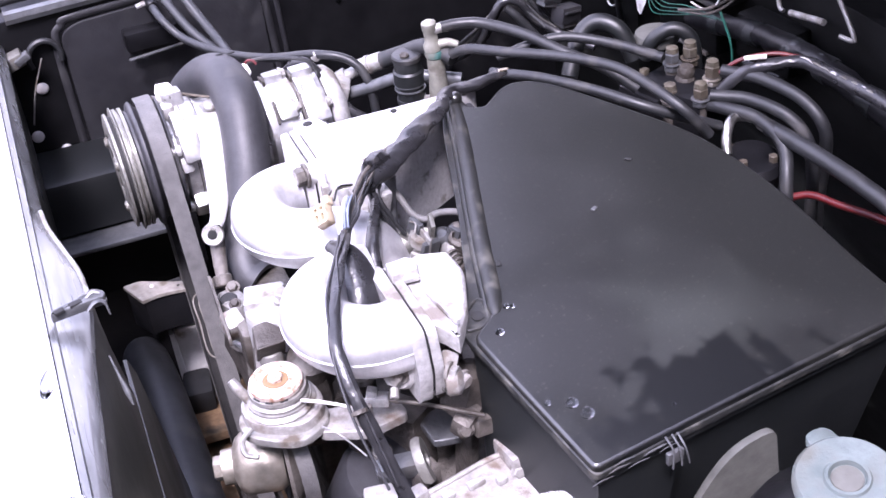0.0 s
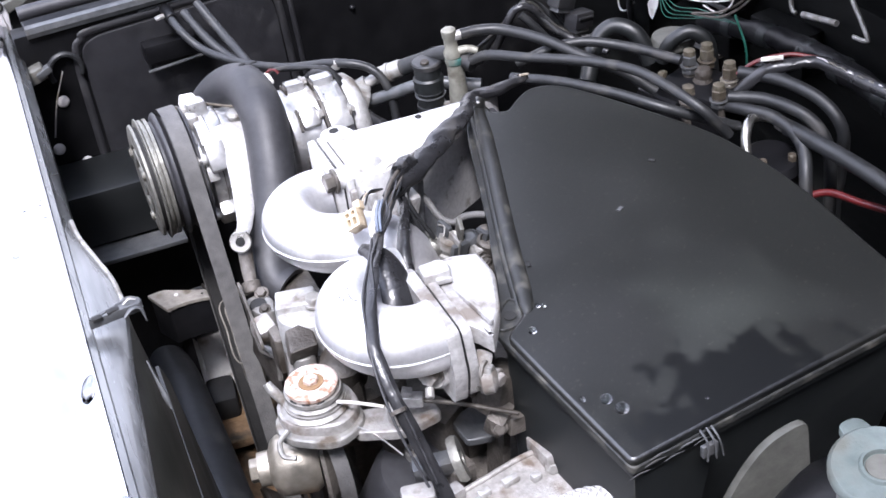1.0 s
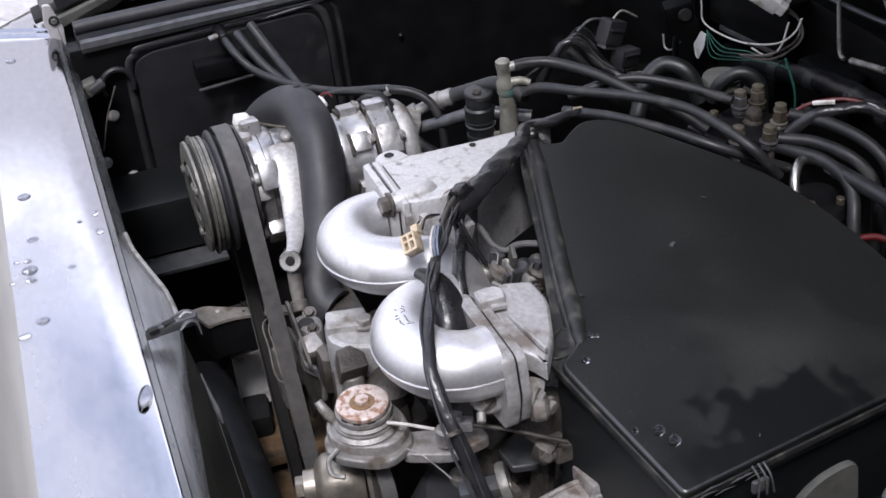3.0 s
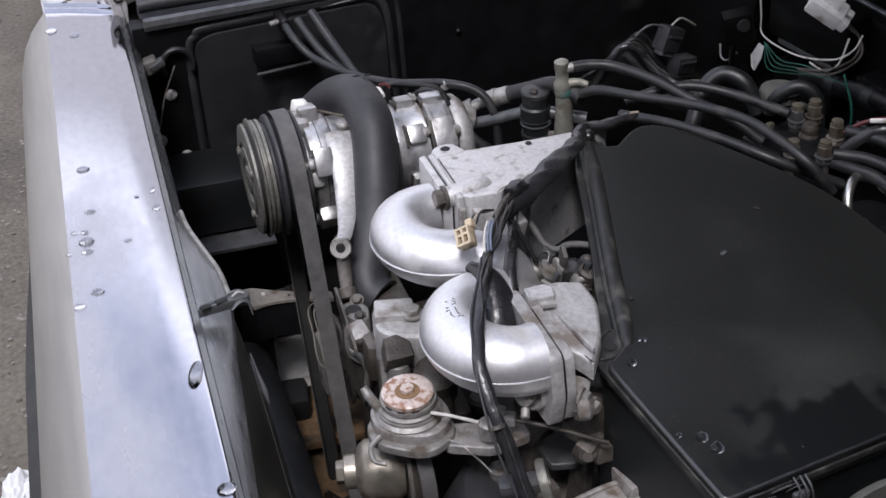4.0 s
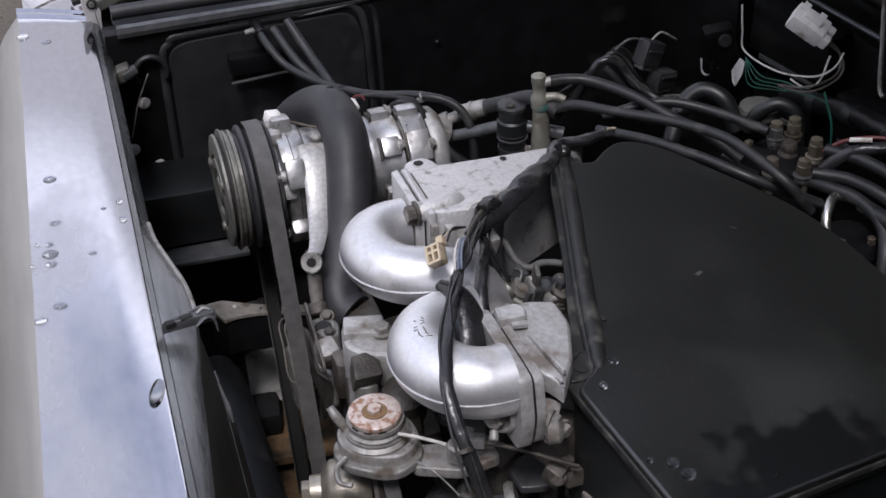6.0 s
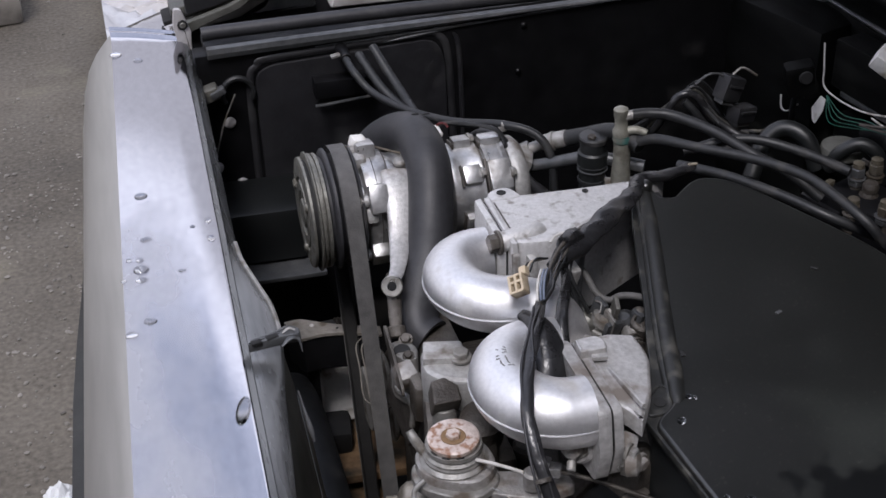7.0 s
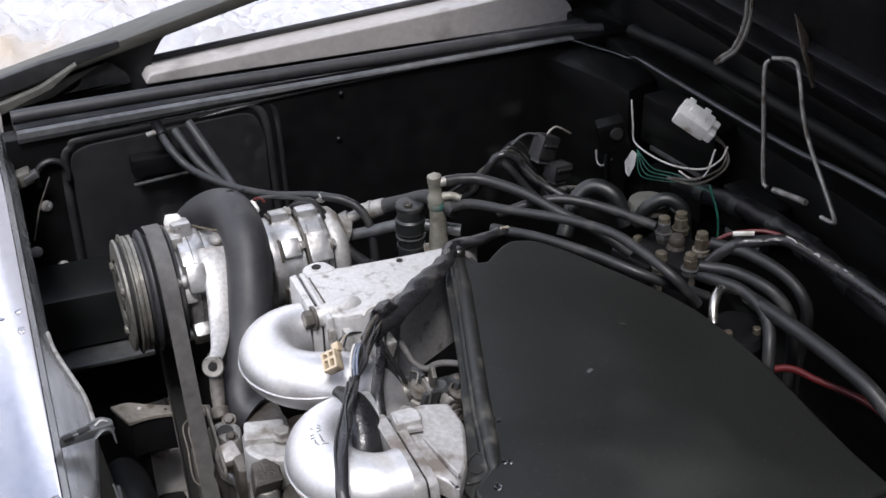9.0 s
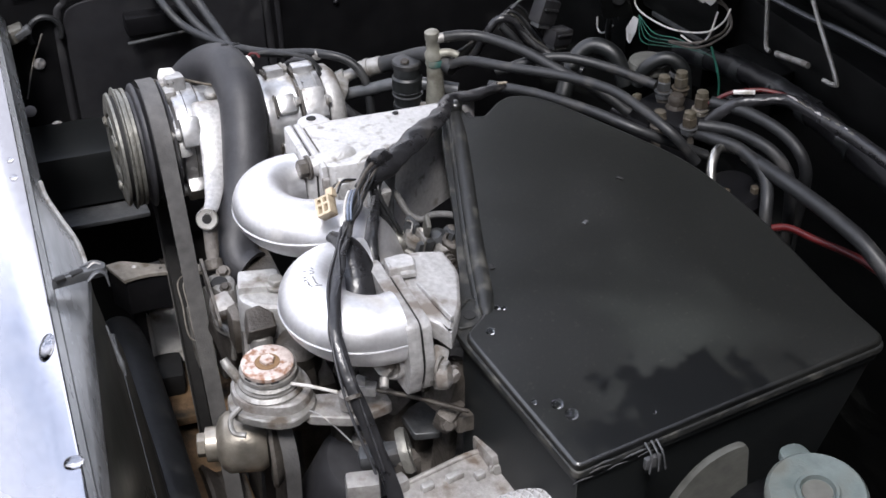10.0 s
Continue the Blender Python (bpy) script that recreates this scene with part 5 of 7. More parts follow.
part("foot", bx(None, (0.192, 0.158, 0.881), (0.045, 0.030, 0.007), (0, 0, -15), 0.002), "dull", valve)

# ---------------------------------------------------------------- intake plenum and U pipes
plen = thing("intake_plenum", "pale cast aluminium intake plenum tapering to a point", "plenum", (0.08, 0.02, 0.87))
PL = [(0.006, 0.054), (0.022, 0.060), (0.10, 0.053), (0.178, 0.063), (0.184, 0.058), (0.178, 0.052), (0.150, 0.036), (0.093, -0.002), (0.045, -0.024), (0.016, -0.020), (0.006, -0.008)]
def plenum_place(x, y, h):
    """Lays the casting: its top dips a little towards the point and its near side leans out below."""
    near = 1.0 if y < 0.045 and x > 0.02 else 0.0
    return Vector((x, y - 0.05 * max(0.955 - h, 0) * near, h - 0.10 * max(x - 0.1, 0)))


part("casting", slab(None, rounded(PL, 0.008), 0.868, 0.955, plenum_place, bev=0.004), "plenumcast", plen)
part("flange", slab(None, rounded([(-0.0005, -0.010), (-0.0005, 0.056), (0.0070, 0.058), (0.0070, -0.014)], 0.002), 0.892, 0.9575, flat, bev=0.0015), "plenumcast", plen)
part("gasket", slab(None, rounded([(0.0068, -0.012), (0.0068, 0.055), (0.0090, 0.055), (0.0090, -0.012)], 0.0005), 0.893, 0.9545, flat, bev=0.0004), "dark", plen)
part("mating_flange", slab(None, rounded([(0.0088, -0.022), (0.0088, 0.058), (0.0150, 0.0585), (0.0150, -0.022)], 0.0015), 0.892, 0.9570, flat, bev=0.0014), "plenumcast", plen)
part("groove", slab(None, rounded([(0.0148, -0.014), (0.0148, 0.050), (0.0168, 0.050), (0.0168, -0.014)], 0.0005), 0.90, 0.9556, flat, bev=0.0003), "cast_dark", plen)
tab = part("tab", slab(None, rounded([(0.010, 0.052), (0.016, 0.070, 0.01), (0.036, 0.074, 0.012), (0.044, 0.052)], 0.006), 0.944, 0.9562, flat), "plenumcast", plen)
part("tab_hole", cyl(None, (0.027, 0.063, 0.9555), (0.027, 0.063, 0.9567), 0.0045), "dark", tab)
part("pin_hole", cyl(None, (0.10, 0.045, 0.9545), (0.10, 0.045, 0.9556), 0.003), "dark", plen)
part("boss", lathe(None, [(0.005, 0), (0.0080, 0.001), (0.0090, 0.004), (0.0098, 0.018), (0.0108, 0.030), (0.0100, 0.038), (0.0070, 0.043), (0.001, 0.045)], (0.002, -0.008, 0.951), (1, 0.16, -0.02), 28), "plenumcast", plen)
part("web", bx(None, (0.012, -0.016, 0.918), (0.006, 0.022, 0.058), (0, 0, 0), 0.002), "cast", plen)
part("web", bx(None, (0.025, -0.020, 0.915), (0.007, 0.024, 0.056), (0, 0, 6), 0.002), "cast", plen)
bolt(plen, (0.002, -0.008, 0.951), (-1, -0.05, 0.02), 0.0080, 0.008, "cast_dark")


def u_pipe(name, y0, z, seed, second):
    """A cast U-shaped runner whose bend points away from the plenum."""
    t = thing(name, "silver-painted cast aluminium U-shaped intake pipe", "pipe", (-0.02, y0, z - 0.03), group="U pipes")
    R, r = (0.039, 0.0262) if second else (0.0392, 0.0240)
    path = [(0.006, y0 + R, z - 0.002)] if second else [(-0.002, y0 + R, z)]
    path += [(-0.006 - R * math.sin(a), y0 + R * math.cos(a), z + 0.004 * math.sin(a)) for a in np.linspace(0, math.pi if second else 0.93 * math.pi, 13)]
    path += [(0.006, y0 - R, z)] if second else [(0.006, y0 - R - 0.004, z - 0.002), (0.022, y0 - R - 0.012, z - 0.010), (0.034, y0 - R - 0.014, z - 0.035), (0.036, y0 - R - 0.012, z - 0.08)]
    body = part("pipe", tube(None, path, r, seg=40, sub=4), "silver", t, sharp=1.2)
    seam = [(-0.006 - (R + r - 0.0003) * math.sin(a), y0 + (R + r - 0.0003) * math.cos(a), z + 0.001) for a in np.linspace(0.9, math.pi, 12)] + [(0.004, y0 - R - r + 0.0003, z + 0.001)]
    part("casting_seam", tube(None, seam, 0.0010, seg=6), "silver", body)
    rs = random.Random(seed)
    for k in range(9 if second else 0):
        a = 1.10 + 0.085 * k
        for j in range(2):
            rad = R - 0.001 + 0.0050 * j
            c = (-0.006 - rad * math.sin(a), y0 + rad * math.cos(a), z + math.sqrt(r**2 - (rad - R) ** 2) + 0.0035 * math.sin(a))
            if rs.random() < 0.72:
                part("raised_mark", bx(None, c, (rs.uniform(0.003, 0.005), 0.0010, 0.0012), (0, 0, -math.degrees(a) + rs.choice((0, 90, 30))), 0.0002), "clutch", body)
    return t


u_pipe("intake_pipe", -0.0285, 0.929, 1, False)
u_pipe("intake_pipe", -0.169, 0.926, 2, True)

run = thing("intake_runner", "pale cast aluminium runner with a bolted flange", "manifold", (0.04, -0.18, 0.87))
part("flange", slab(None, rounded([(-0.232, 0.877, 0.006), (-0.239, 0.906, 0.006), (-0.2315, 0.9425, 0.007), (-0.146, 0.9425, 0.006), (-0.132, 0.934, 0.006), (-0.126, 0.90), (-0.2, 0.872)], 0.006), 0.0, 0.0105, lambda y, z, h: Vector((0.004 + h, y, z)), bev=0.0012), "castpale", run)
part("mating_flange", slab(None, rounded([(-0.229, 0.876, 0.006), (-0.236, 0.906, 0.006), (-0.2285, 0.9385, 0.007), (-0.146, 0.9390, 0.006), (-0.132, 0.930, 0.006), (-0.126, 0.90), (-0.2, 0.872)], 0.006), 0.0, 0.0075, lambda y, z, h: Vector((0.0172 + h, y, z)), bev=0.0012), "castpale", run)
part("gasket", slab(None, rounded([(-0.228, 0.880, 0.006), (-0.235, 0.906, 0.006), (-0.2275, 0.9375, 0.007), (-0.146, 0.9375, 0.006), (-0.132, 0.929, 0.006), (-0.126, 0.90), (-0.2, 0.875)], 0.006), 0.0, 0.003, lambda y, z, h: Vector((0.0146 + h, y, z)), bev=0.0003), "dark", run)
for y, z, q in ((-0.236, 0.894, 0.011), (-0.219, 0.884, 0.009)):
    part("boss", lathe(None, [(q * 0.6, 0), (q, 0.002), (q * 0.92, 0.010), (q * 0.5, 0.013)], (0.024, y, z), (0.9, -0.45, 0.1), 18), "cast", run)
part("casting", slab(None, rounded([(0.026, -0.214, 0.003), (0.026, -0.142, 0.004), (0.048, -0.136, 0.004), (0.070, -0.140, 0.004), (0.0725, -0.166, 0.008), (0.058, -0.204, 0.004), (0.0385, -0.2335, 0.0015), (0.032, -0.221, 0.002)], 0.004), 0.919, 0.934, lambda x, y, h: Vector((x, y, h + 0.10 * (y + 0.18) - 0.12 * (x - 0.026))), bev=0.003), "castpale", run)
part("throat", slab(None, rounded([(0.026, -0.205), (0.026, -0.150), (0.058, -0.150), (0.056, -0.19)], 0.006), 0.850, 0.9200, flat, bev=0.002), "cast_dark", run)
part("step", bx(None, (0.0385, -0.200, 0.9335), (0.003, 0.050, 0.0045), (0, 6, 9), 0.001), "castpale", run)
part("pad", slab(None, rounded([(0.0160, -0.1650, 0.002), (0.0170, -0.1480, 0.002), (0.0350, -0.1480, 0.003), (0.0400, -0.1560, 0.004), (0.0370, -0.1660, 0.003)], 0.003), 0.930, 0.9455, flat, bev=0.002), "castpale", run)
part("pad_notch", bx(None, (0.0300, -0.1680, 0.9395), (0.012, 0.005, 0.004), (0, 0, -8), 0.001), "cast", run)
part("lip", bx(None, (0.001, -0.1395, 0.936), (0.010, 0.010, 0.012), (0, 0, -8), 0.002), "castpale", run)
part("boss", lathe(None, [(0.0085, 0), (0.0150, 0.001), (0.0146, 0.012), (0.0120, 0.0145), (0.0100, 0.0115), (0.002, 0.0110)], (0.004, -0.206, 0.897), (-0.75, -0.65, 0.1), 26), "castpale", run)
bolt(run, (-0.0045, -0.2135, 0.8985), (-0.75, -0.65, 0.1), 0.0075, 0.008, "cast")
for y, z in ((-0.226, 0.902), (-0.215, 0.885)):
    bolt(run, (0.027, y - 0.01, z), (0.7, -0.7, 0), 0.006, 0.006, "dull")
part("boss", bx(None, (0.029, -0.225, 0.897), (0.014, 0.016, 0.024), (12, 20, -30), 0.005), "cast", run)
part("lug", bx(None, (0.033, -0.226, 0.880), (0.012, 0.014, 0.014), (20, 12, -20), 0.004), "dull", run)
bolt(run, (0.036, -0.236, 0.892), (0.4, -0.9, -0.1), 0.0055, 0.005, "castbrown")
part("stud", cyl(None, (-0.010, -0.219, 0.890), (-0.013, -0.226, 0.886), 0.0034, bev=0.0008), "dull", run)
part("throttle_web", bx(None, (0.050, -0.205, 0.850), (0.03, 0.03, 0.04), (0, 20, 20), 0.006), "cast_dark", run)
part("web_lug", bx(None, (0.040, -0.222, 0.838), (0.024, 0.016, 0.022), (20, -10, 35), 0.005), "cast_dark", run)
bolt(run, (0.036, -0.231, 0.838), (-0.3, -0.9, 0.3), 0.005, 0.004, "cast_dark")
part("web_rib", bx(None, (0.058, -0.228, 0.832), (0.030, 0.008, 0.016), (0, 10, 10), 0.003), "cast_dark", run)

# ---------------------------------------------------------------- parts between plenum and runner
mid = thing("injector_rail", "grey metal injector fittings crowded between the castings", "fuel fitting", (0.05, -0.07, 0.88))
part("pipe", tube(None, [(0.062, -0.035, 0.945), (0.058, -0.042, 0.93), (0.052, -0.052, 0.90), (0.05, -0.055, 0.87)], 0.0075, seg=16), "greypaint", mid)
part("tower", bx(None, (0.046, -0.048, 0.918), (0.013, 0.016, 0.060), (14, 6, 12), 0.003), "cast", mid)
part("saddle", slab(None, rounded([(0.012, -0.092), (0.018, -0.062), (0.046, -0.060), (0.056, -0.074), (0.050, -0.090)], 0.005), 0.86, 0.916, lambda x, y, h: Vector((x, y, h + 0.35 * (y + 0.08))), bev=0.003), "cast", mid)
part("saddle_step", slab(None, rounded([(0.008, -0.106), (0.012, -0.090), (0.044, -0.094), (0.058, -0.110), (0.050, -0.122), (0.026, -0.112)], 0.004), 0.89, 0.9085, flat, bev=0.0015), "castbrown", mid)
for x, y, h, r, tilt, mt in ((0.0580, -0.082, 0.914, 0.0095, 0.5, "clutch"), (0.0700, -0.088, 0.917, 0.0110, 0.3, "dull"), (0.0830, -0.090, 0.914, 0.0085, -0.3, "greypaint"), (0.0900, -0.099, 0.908, 0.0090, 0.2, "dull")):
    part("barrel", lathe(None, [(r * 0.7, -0.05), (r, -0.048), (r, -0.016), (r * 0.82, -0.015), (r * 0.82, -0.011), (r * 1.05, -0.010), (r, -0.003), (r * 0.7, 0), (r * 0.55, -0.002), (r * 0.2, -0.002)], (x, y, h), (tilt, -0.15, 1), 24), mt, mid)
for x, y, z, s, t in ((0.0640, -0.0800, 0.912, (0.005, 0.014, 0.03), 20), (0.0765, -0.0860, 0.915, (0.004, 0.016, 0.026), -12), (0.0700, -0.0995, 0.909, (0.016, 0.005, 0.014), 15), (0.0955, -0.0900, 0.905, (0.010, 0.012, 0.02), 30)):
    part("lug", bx(None, (x, y, z), s, (12, 8, t), 0.0015), "clutch" if s[0] < 0.0045 else "greypaint", mid)
part("clamp_strap", bx(None, (0.0665, -0.094, 0.905), (0.0022, 0.016, 0.034), (12, 6, 8), 0.0006), "dull", mid)
part("body", bx(None, (0.070, -0.096, 0.872), (0.062, 0.034, 0.035), (0, 6, -8), 0.006), "cast_dark", mid)
part("socket", lathe(None, [(0.006, 0), (0.0095, 0.001), (0.0095, 0.016), (0.007, 0.018), (0.006, 0.012), (0.001, 0.012)], (0.094, -0.096, 0.895), (0.1, -0.3, 1), 22), "cast_dark", mid)
part("rusty_cap", dome(None, (0.099, -0.087, 0.912), 0.006, 0.004, turn=(-20, 10, 0)), "cast_dark", mid)
part("spring", tube(None, [(0.085 + 0.006 * math.cos(k), -0.106 - 0.0010 * k, 0.900 + 0.006 * math.sin(k)) for k in np.arange(0, 16, 0.8)], 0.0012, seg=6, sub=2), "cast_dark", mid)
part("clip", tube(None, [(0.060, -0.095, 0.924), (0.064, -0.088, 0.928), (0.062, -0.080, 0.926)], 0.0007, seg=6), "dull", mid)
solo("vacuum_hose", tube(None, [(0.058, -0.030, 0.940), (0.066, -0.046, 0.930), (0.071, -0.060, 0.919), (0.079, -0.068, 0.915), (0.090, -0.068, 0.917), (0.104, -0.074, 0.917), (0.125, -0.084, 0.912)], 0.0030, seg=10), "belt", "thin grey vacuum hose between the castings", "hose")
solo("sheathed_lead", tube(None, [(-0.012, -0.112, 0.950), (-0.006, -0.128, 0.950), (-0.004, -0.146, 0.942), (-0.008, -0.165, 0.924), (-0.010, -0.178, 0.890)], [0.006, 0.0105, 0.0135, 0.0145, 0.013], seg=18, lump=0.12, flat=0.75), "tape", "black sheathed lead inside the pipe bend", "wiring")

# ---------------------------------------------------------------- thermostat housing, plug, spool
thermo = thing("thermostat_housing", "stained cast housing with a bolted ear", "housing", (-0.06, -0.06, 0.84))
part("body", slab(None, rounded([(-0.080, -0.052), (-0.074, -0.020), (-0.040, -0.030), (-0.030, -0.065), (-0.045, -0.080), (-0.070, -0.068)], 0.008), 0.82, 0.866, flat, bev=0.005), "cast", thermo)
part("ear", bx(None, (-0.058, -0.036, 0.866), (0.034, 0.026, 0.012), (0, 0, -15), 0.003), "cast", thermo)
bolt(thermo, (-0.045, -0.048, 0.869), (0, 0, 1), 0.007, 0.006, "dull")
part("skirt", bx(None, (-0.055, -0.075, 0.80), (0.06, 0.09, 0.07), (0, 0, -12), 0.01), "cast_dark", thermo)
part("neck", lathe(None, [(0.01, 0), (0.020, 0.002), (0.018, 0.026), (0.012, 0.03)], (-0.045, -0.100, 0.825), (0, -0.3, 1), 24), "cast_dark", thermo)
sens = thing("sensor_plug", "dark angular sensor plug with grime", "sensor", (-0.073, -0.085, 0.84))
part("head", slab(None, rounded([(-0.012, -0.013), (0.012, -0.013), (0.013, 0.004), (0.004, 0.016), (-0.008, 0.014)], 0.002), 0.0, 0.026, lambda x, y, h: Vector((-0.072 + x, -0.080 + y * 0.9 - h * 0.45, 0.852 + h * 0.8 + y * 0.2)), bev=0.002), "cast_dark", sens)
part("base", cyl(None, (-0.072, -0.095, 0.825), (-0.072, -0.088, 0.853), 0.010), "dull", sens)

spool = thing("throttle_spool", "rust-stained throttle cable spool on a cast base", "throttle spool", (-0.082, -0.153, 0.84))
SP = (-0.082, -0.153)
disc = part("disc", lathe(None, [(0.004, 0), (0.019, 0), (0.0205, 0.001), (0.0205, 0.0042), (0.0190, 0.0052), (0.010, 0.0048), (0.0095, 0.0040), (0.004, 0.0040)], (*SP, 0.8735), (-0.02, -0.03, 1), 40), "rustcap", spool, "rust-stained pale steel disc")
part("nut", hexa(None, (*SP, 0.8775), (*SP, 0.8820), 0.0060), "rustcap", disc)
part("washer", cyl(None, (*SP, 0.8772), (*SP, 0.8786), 0.0098, bev=0.0003), "rustmetal", disc)
for k in range(3):
    a = 3.6 + k * 0.55
    part("slot", bx(None, (SP[0] + 0.0195 * math.cos(a), SP[1] + 0.0195 * math.sin(a), 0.8725), (0.006, 0.0035, 0.0018), (0, 0, math.degrees(a) + 90), 0.0003), "dark", disc)
part("groove_wheel", lathe(None, [(0.01, 0), (0.0225, 0), (0.0235, 0.0015), (0.0205, 0.004), (0.0205, 0.0055), (0.0225, 0.0056), (0.0222, 0.009), (0.01, 0.009)], (*SP, 0.8635), (0, 0, 1), 40), "dull", spool)
part("lower_wheel", lathe(None, [(0.01, 0), (0.0265, 0), (0.0275, 0.0015), (0.0245, 0.004), (0.0245, 0.006), (0.010, 0.0065)], (*SP, 0.8565), (0, 0, 1), 40), "dull", spool)
part("base", slab(None, rounded([(-0.114, -0.165, 0.02), (-0.110, -0.130, 0.02), (-0.072, -0.120, 0.02), (-0.052, -0.140, 0.02), (-0.050, -0.172, 0.02), (-0.075, -0.190, 0.02)], 0.02), 0.846, 0.8562, flat, bev=0.003), "castbrown", spool)
part("rim", slab(None, rounded([(-0.119, -0.168, 0.02), (-0.114, -0.136, 0.02), (-0.060, -0.130, 0.02), (-0.046, -0.176, 0.02), (-0.078, -0.198, 0.02)], 0.02), 0.841, 0.8475, flat, bev=0.002), "dull", spool)
part("arm", slab(None, rounded([(-0.060, -0.160), (-0.020, -0.172), (0.002, -0.180), (0.004, -0.198), (-0.030, -0.203), (-0.064, -0.186)], 0.006), 0.8345, 0.8425, flat, bev=0.0015), "castbrown", spool)
part("lever", tube(None, [(-0.102, -0.147, 0.858), (-0.109, -0.137, 0.868), (-0.112, -0.132, 0.874)], [0.004, 0.0042, 0.0035], seg=10), "dull", spool)
part("hook", tube(None, [(-0.110, -0.168, 0.853), (-0.119, -0.172, 0.848), (-0.120, -0.182, 0.843), (-0.112, -0.188, 0.842)], 0.0022, seg=8), "dull", spool)
part("cable", tube(None, [(-0.070, -0.174, 0.8685), (-0.058, -0.187, 0.872), (-0.043, -0.207, 0.877)], 0.0014, seg=8), "whitewire", spool)
part("cable", tube(None, [(-0.062, -0.192, 0.853), (-0.055, -0.202, 0.853), (-0.046, -0.215, 0.846), (-0.040, -0.224, 0.840)], 0.0007, seg=8), "zinc", spool)
part("boss", cyl(None, (-0.030, -0.192, 0.845), (-0.030, -0.192, 0.862), 0.008, bev=0.002), "castbrown", spool)
rod = thing("throttle_rod", "thin steel throttle rod with a socket end", "rod", (0.01, -0.21, 0.86))
part("socket", bx(None, (-0.017, -0.193, 0.861), (0.018, 0.010, 0.009), (0, 0, -30), 0.002), "castpale", rod)
part("clip", bx(None, (-0.020, -0.191, 0.868), (0.008, 0.007, 0.006), (0, 12, -30), 0.001), "castpale", rod)
part("bar", tube(None, [(-0.012, -0.197, 0.861), (0.012, -0.214, 0.860), (0.048, -0.243, 0.856)], 0.0018, seg=10), "cast_dark", rod)

# water pump and its belt below the spool
pump = thing("water_pump", "pale dirty pump housing with a drive pulley", "pump", (-0.10, -0.15, 0.75))
part("housing", lathe(None, [(0.008, 0), (0.014, 0.001), (0.0145, 0.010), (0.021, 0.013), (0.025, 0.018), (0.026, 0.044), (0.022, 0.05), (0.01, 0.05)], (-0.136, -0.135, 0.795), (1, -0.25, 0), 36), "pumpmetal", pump)
part("pulley", lathe(None, [(0.01, 0), (0.036, 0), (0.0375, 0.003), (0.031, 0.009), (0.0375, 0.015), (0.036, 0.018), (0.01, 0.018)], (-0.088, -0.147, 0.79), (1, -0.15, 0), 40), "cast_dark", pump)
part("nut", hexa(None, (-0.142, -0.1335, 0.795), (-0.134, -0.1355, 0.795), 0.010), "pumpmetal", pump)
solo("pump_belt", belt_loop(((-0.147, 0.79, 0.034), (-0.10, 0.45, 0.05)), -0.079, 0.012), "belt", "worn belt running down from the pump", "belt")

# lower right of the spool: eye, bracket, cover
eye = thing("lifting_eye", "grey steel lifting eye on the engine", "lifting eye", (0.0, -0.24, 0.79))
part("ring", lathe(None, [(0.0065, -0.0032), (0.0170, -0.0036), (0.0182, 0), (0.0170, 0.0036), (0.0065, 0.0032), (0.0055, 0), (0.0065, -0.0032)], (-0.003, -0.240, 0.832), (0.93, -0.25, 0.25), 32), "clutch", eye)
part("neck", bx(None, (-0.020, -0.232, 0.826), (0.034, 0.016, 0.016), (6, -6, -18), 0.005), "greypaint", eye)
part("foot", bx(None, (-0.002, -0.238, 0.800), (0.020, 0.016, 0.050), (0, 0, 12), 0.004), "cast_dark", eye)
brk2 = thing("steel_bracket", "bent dull grey steel bracket below the runner", "bracket", (0.04, -0.18, 0.78))
part("plate", slab(None, rounded([(0.0165, -0.172, 0.003), (0.0430, -0.1655, 0.004), (0.0480, -0.186, 0.006), (0.0420, -0.203, 0.004), (0.0200, -0.198, 0.003)], 0.004), 0.0, 0.006, lambda x, y, h: Vector((x, y, 0.80 + h + 0.15 * (y + 0.18))), bev=0.001), "greypaint", brk2)
part("leg", bx(None, (0.046, -0.196, 0.775), (0.008, 0.022, 0.060), (0, 6, 14), 0.002), "cast_dark", brk2)
vc = thing("valve_cover", "pale dusty cast valve cover with a bolted lug", "engine cover", (0.03, -0.30, 0.76))
part("cover", slab(None, rounded([(-0.020, -0.250, 0.006), (0.010, -0.2450, 0.008), (0.050, -0.2380, 0.008), (0.085, -0.2400, 0.012), (0.098, -0.30), (0.085, -0.42), (-0.045, -0.42), (-0.032, -0.30, 0.01)], 0.012), 0.70, 0.812, lambda x, y, h: Vector((x, y, h - 0.16 * max(-0.27 - y, 0))), bev=0.007), "castbrown", vc)
part("edge_bead", tube(None, [(-0.018, -0.255, 0.811), (0.010, -0.2510, 0.8125), (0.050, -0.2440, 0.8125), (0.082, -0.2460, 0.811)], 0.0025, seg=10), "castbrown", vc)
part("lug", bx(None, (0.0635, -0.2500, 0.812), (0.016, 0.034, 0.022), (-8, 0, 4), 0.004), "castbrown", vc)
bolt(vc, (0.061, -0.2655, 0.812), (-0.1, -1, 0.4), 0.0045, 0.003, "dull")
part("lug", bx(None, (-0.040, -0.2460, 0.806), (0.026, 0.018, 0.034), (0, 0, -14), 0.004), "castbrown", vc)
part("block", bx(None, (-0.016, -0.2560, 0.815), (0.016, 0.012, 0.014), (0, 0, 12), 0.003), "castbrown", vc)
for x, y, w in ((0.005, -0.264, 0.010), (0.028, -0.262, 0.014), (0.046, -0.268, 0.008)):
    part("rib", bx(None, (x, y, 0.813), (w, 0.006, 0.006), (0, 0, 9), 0.0015), "cast", vc)
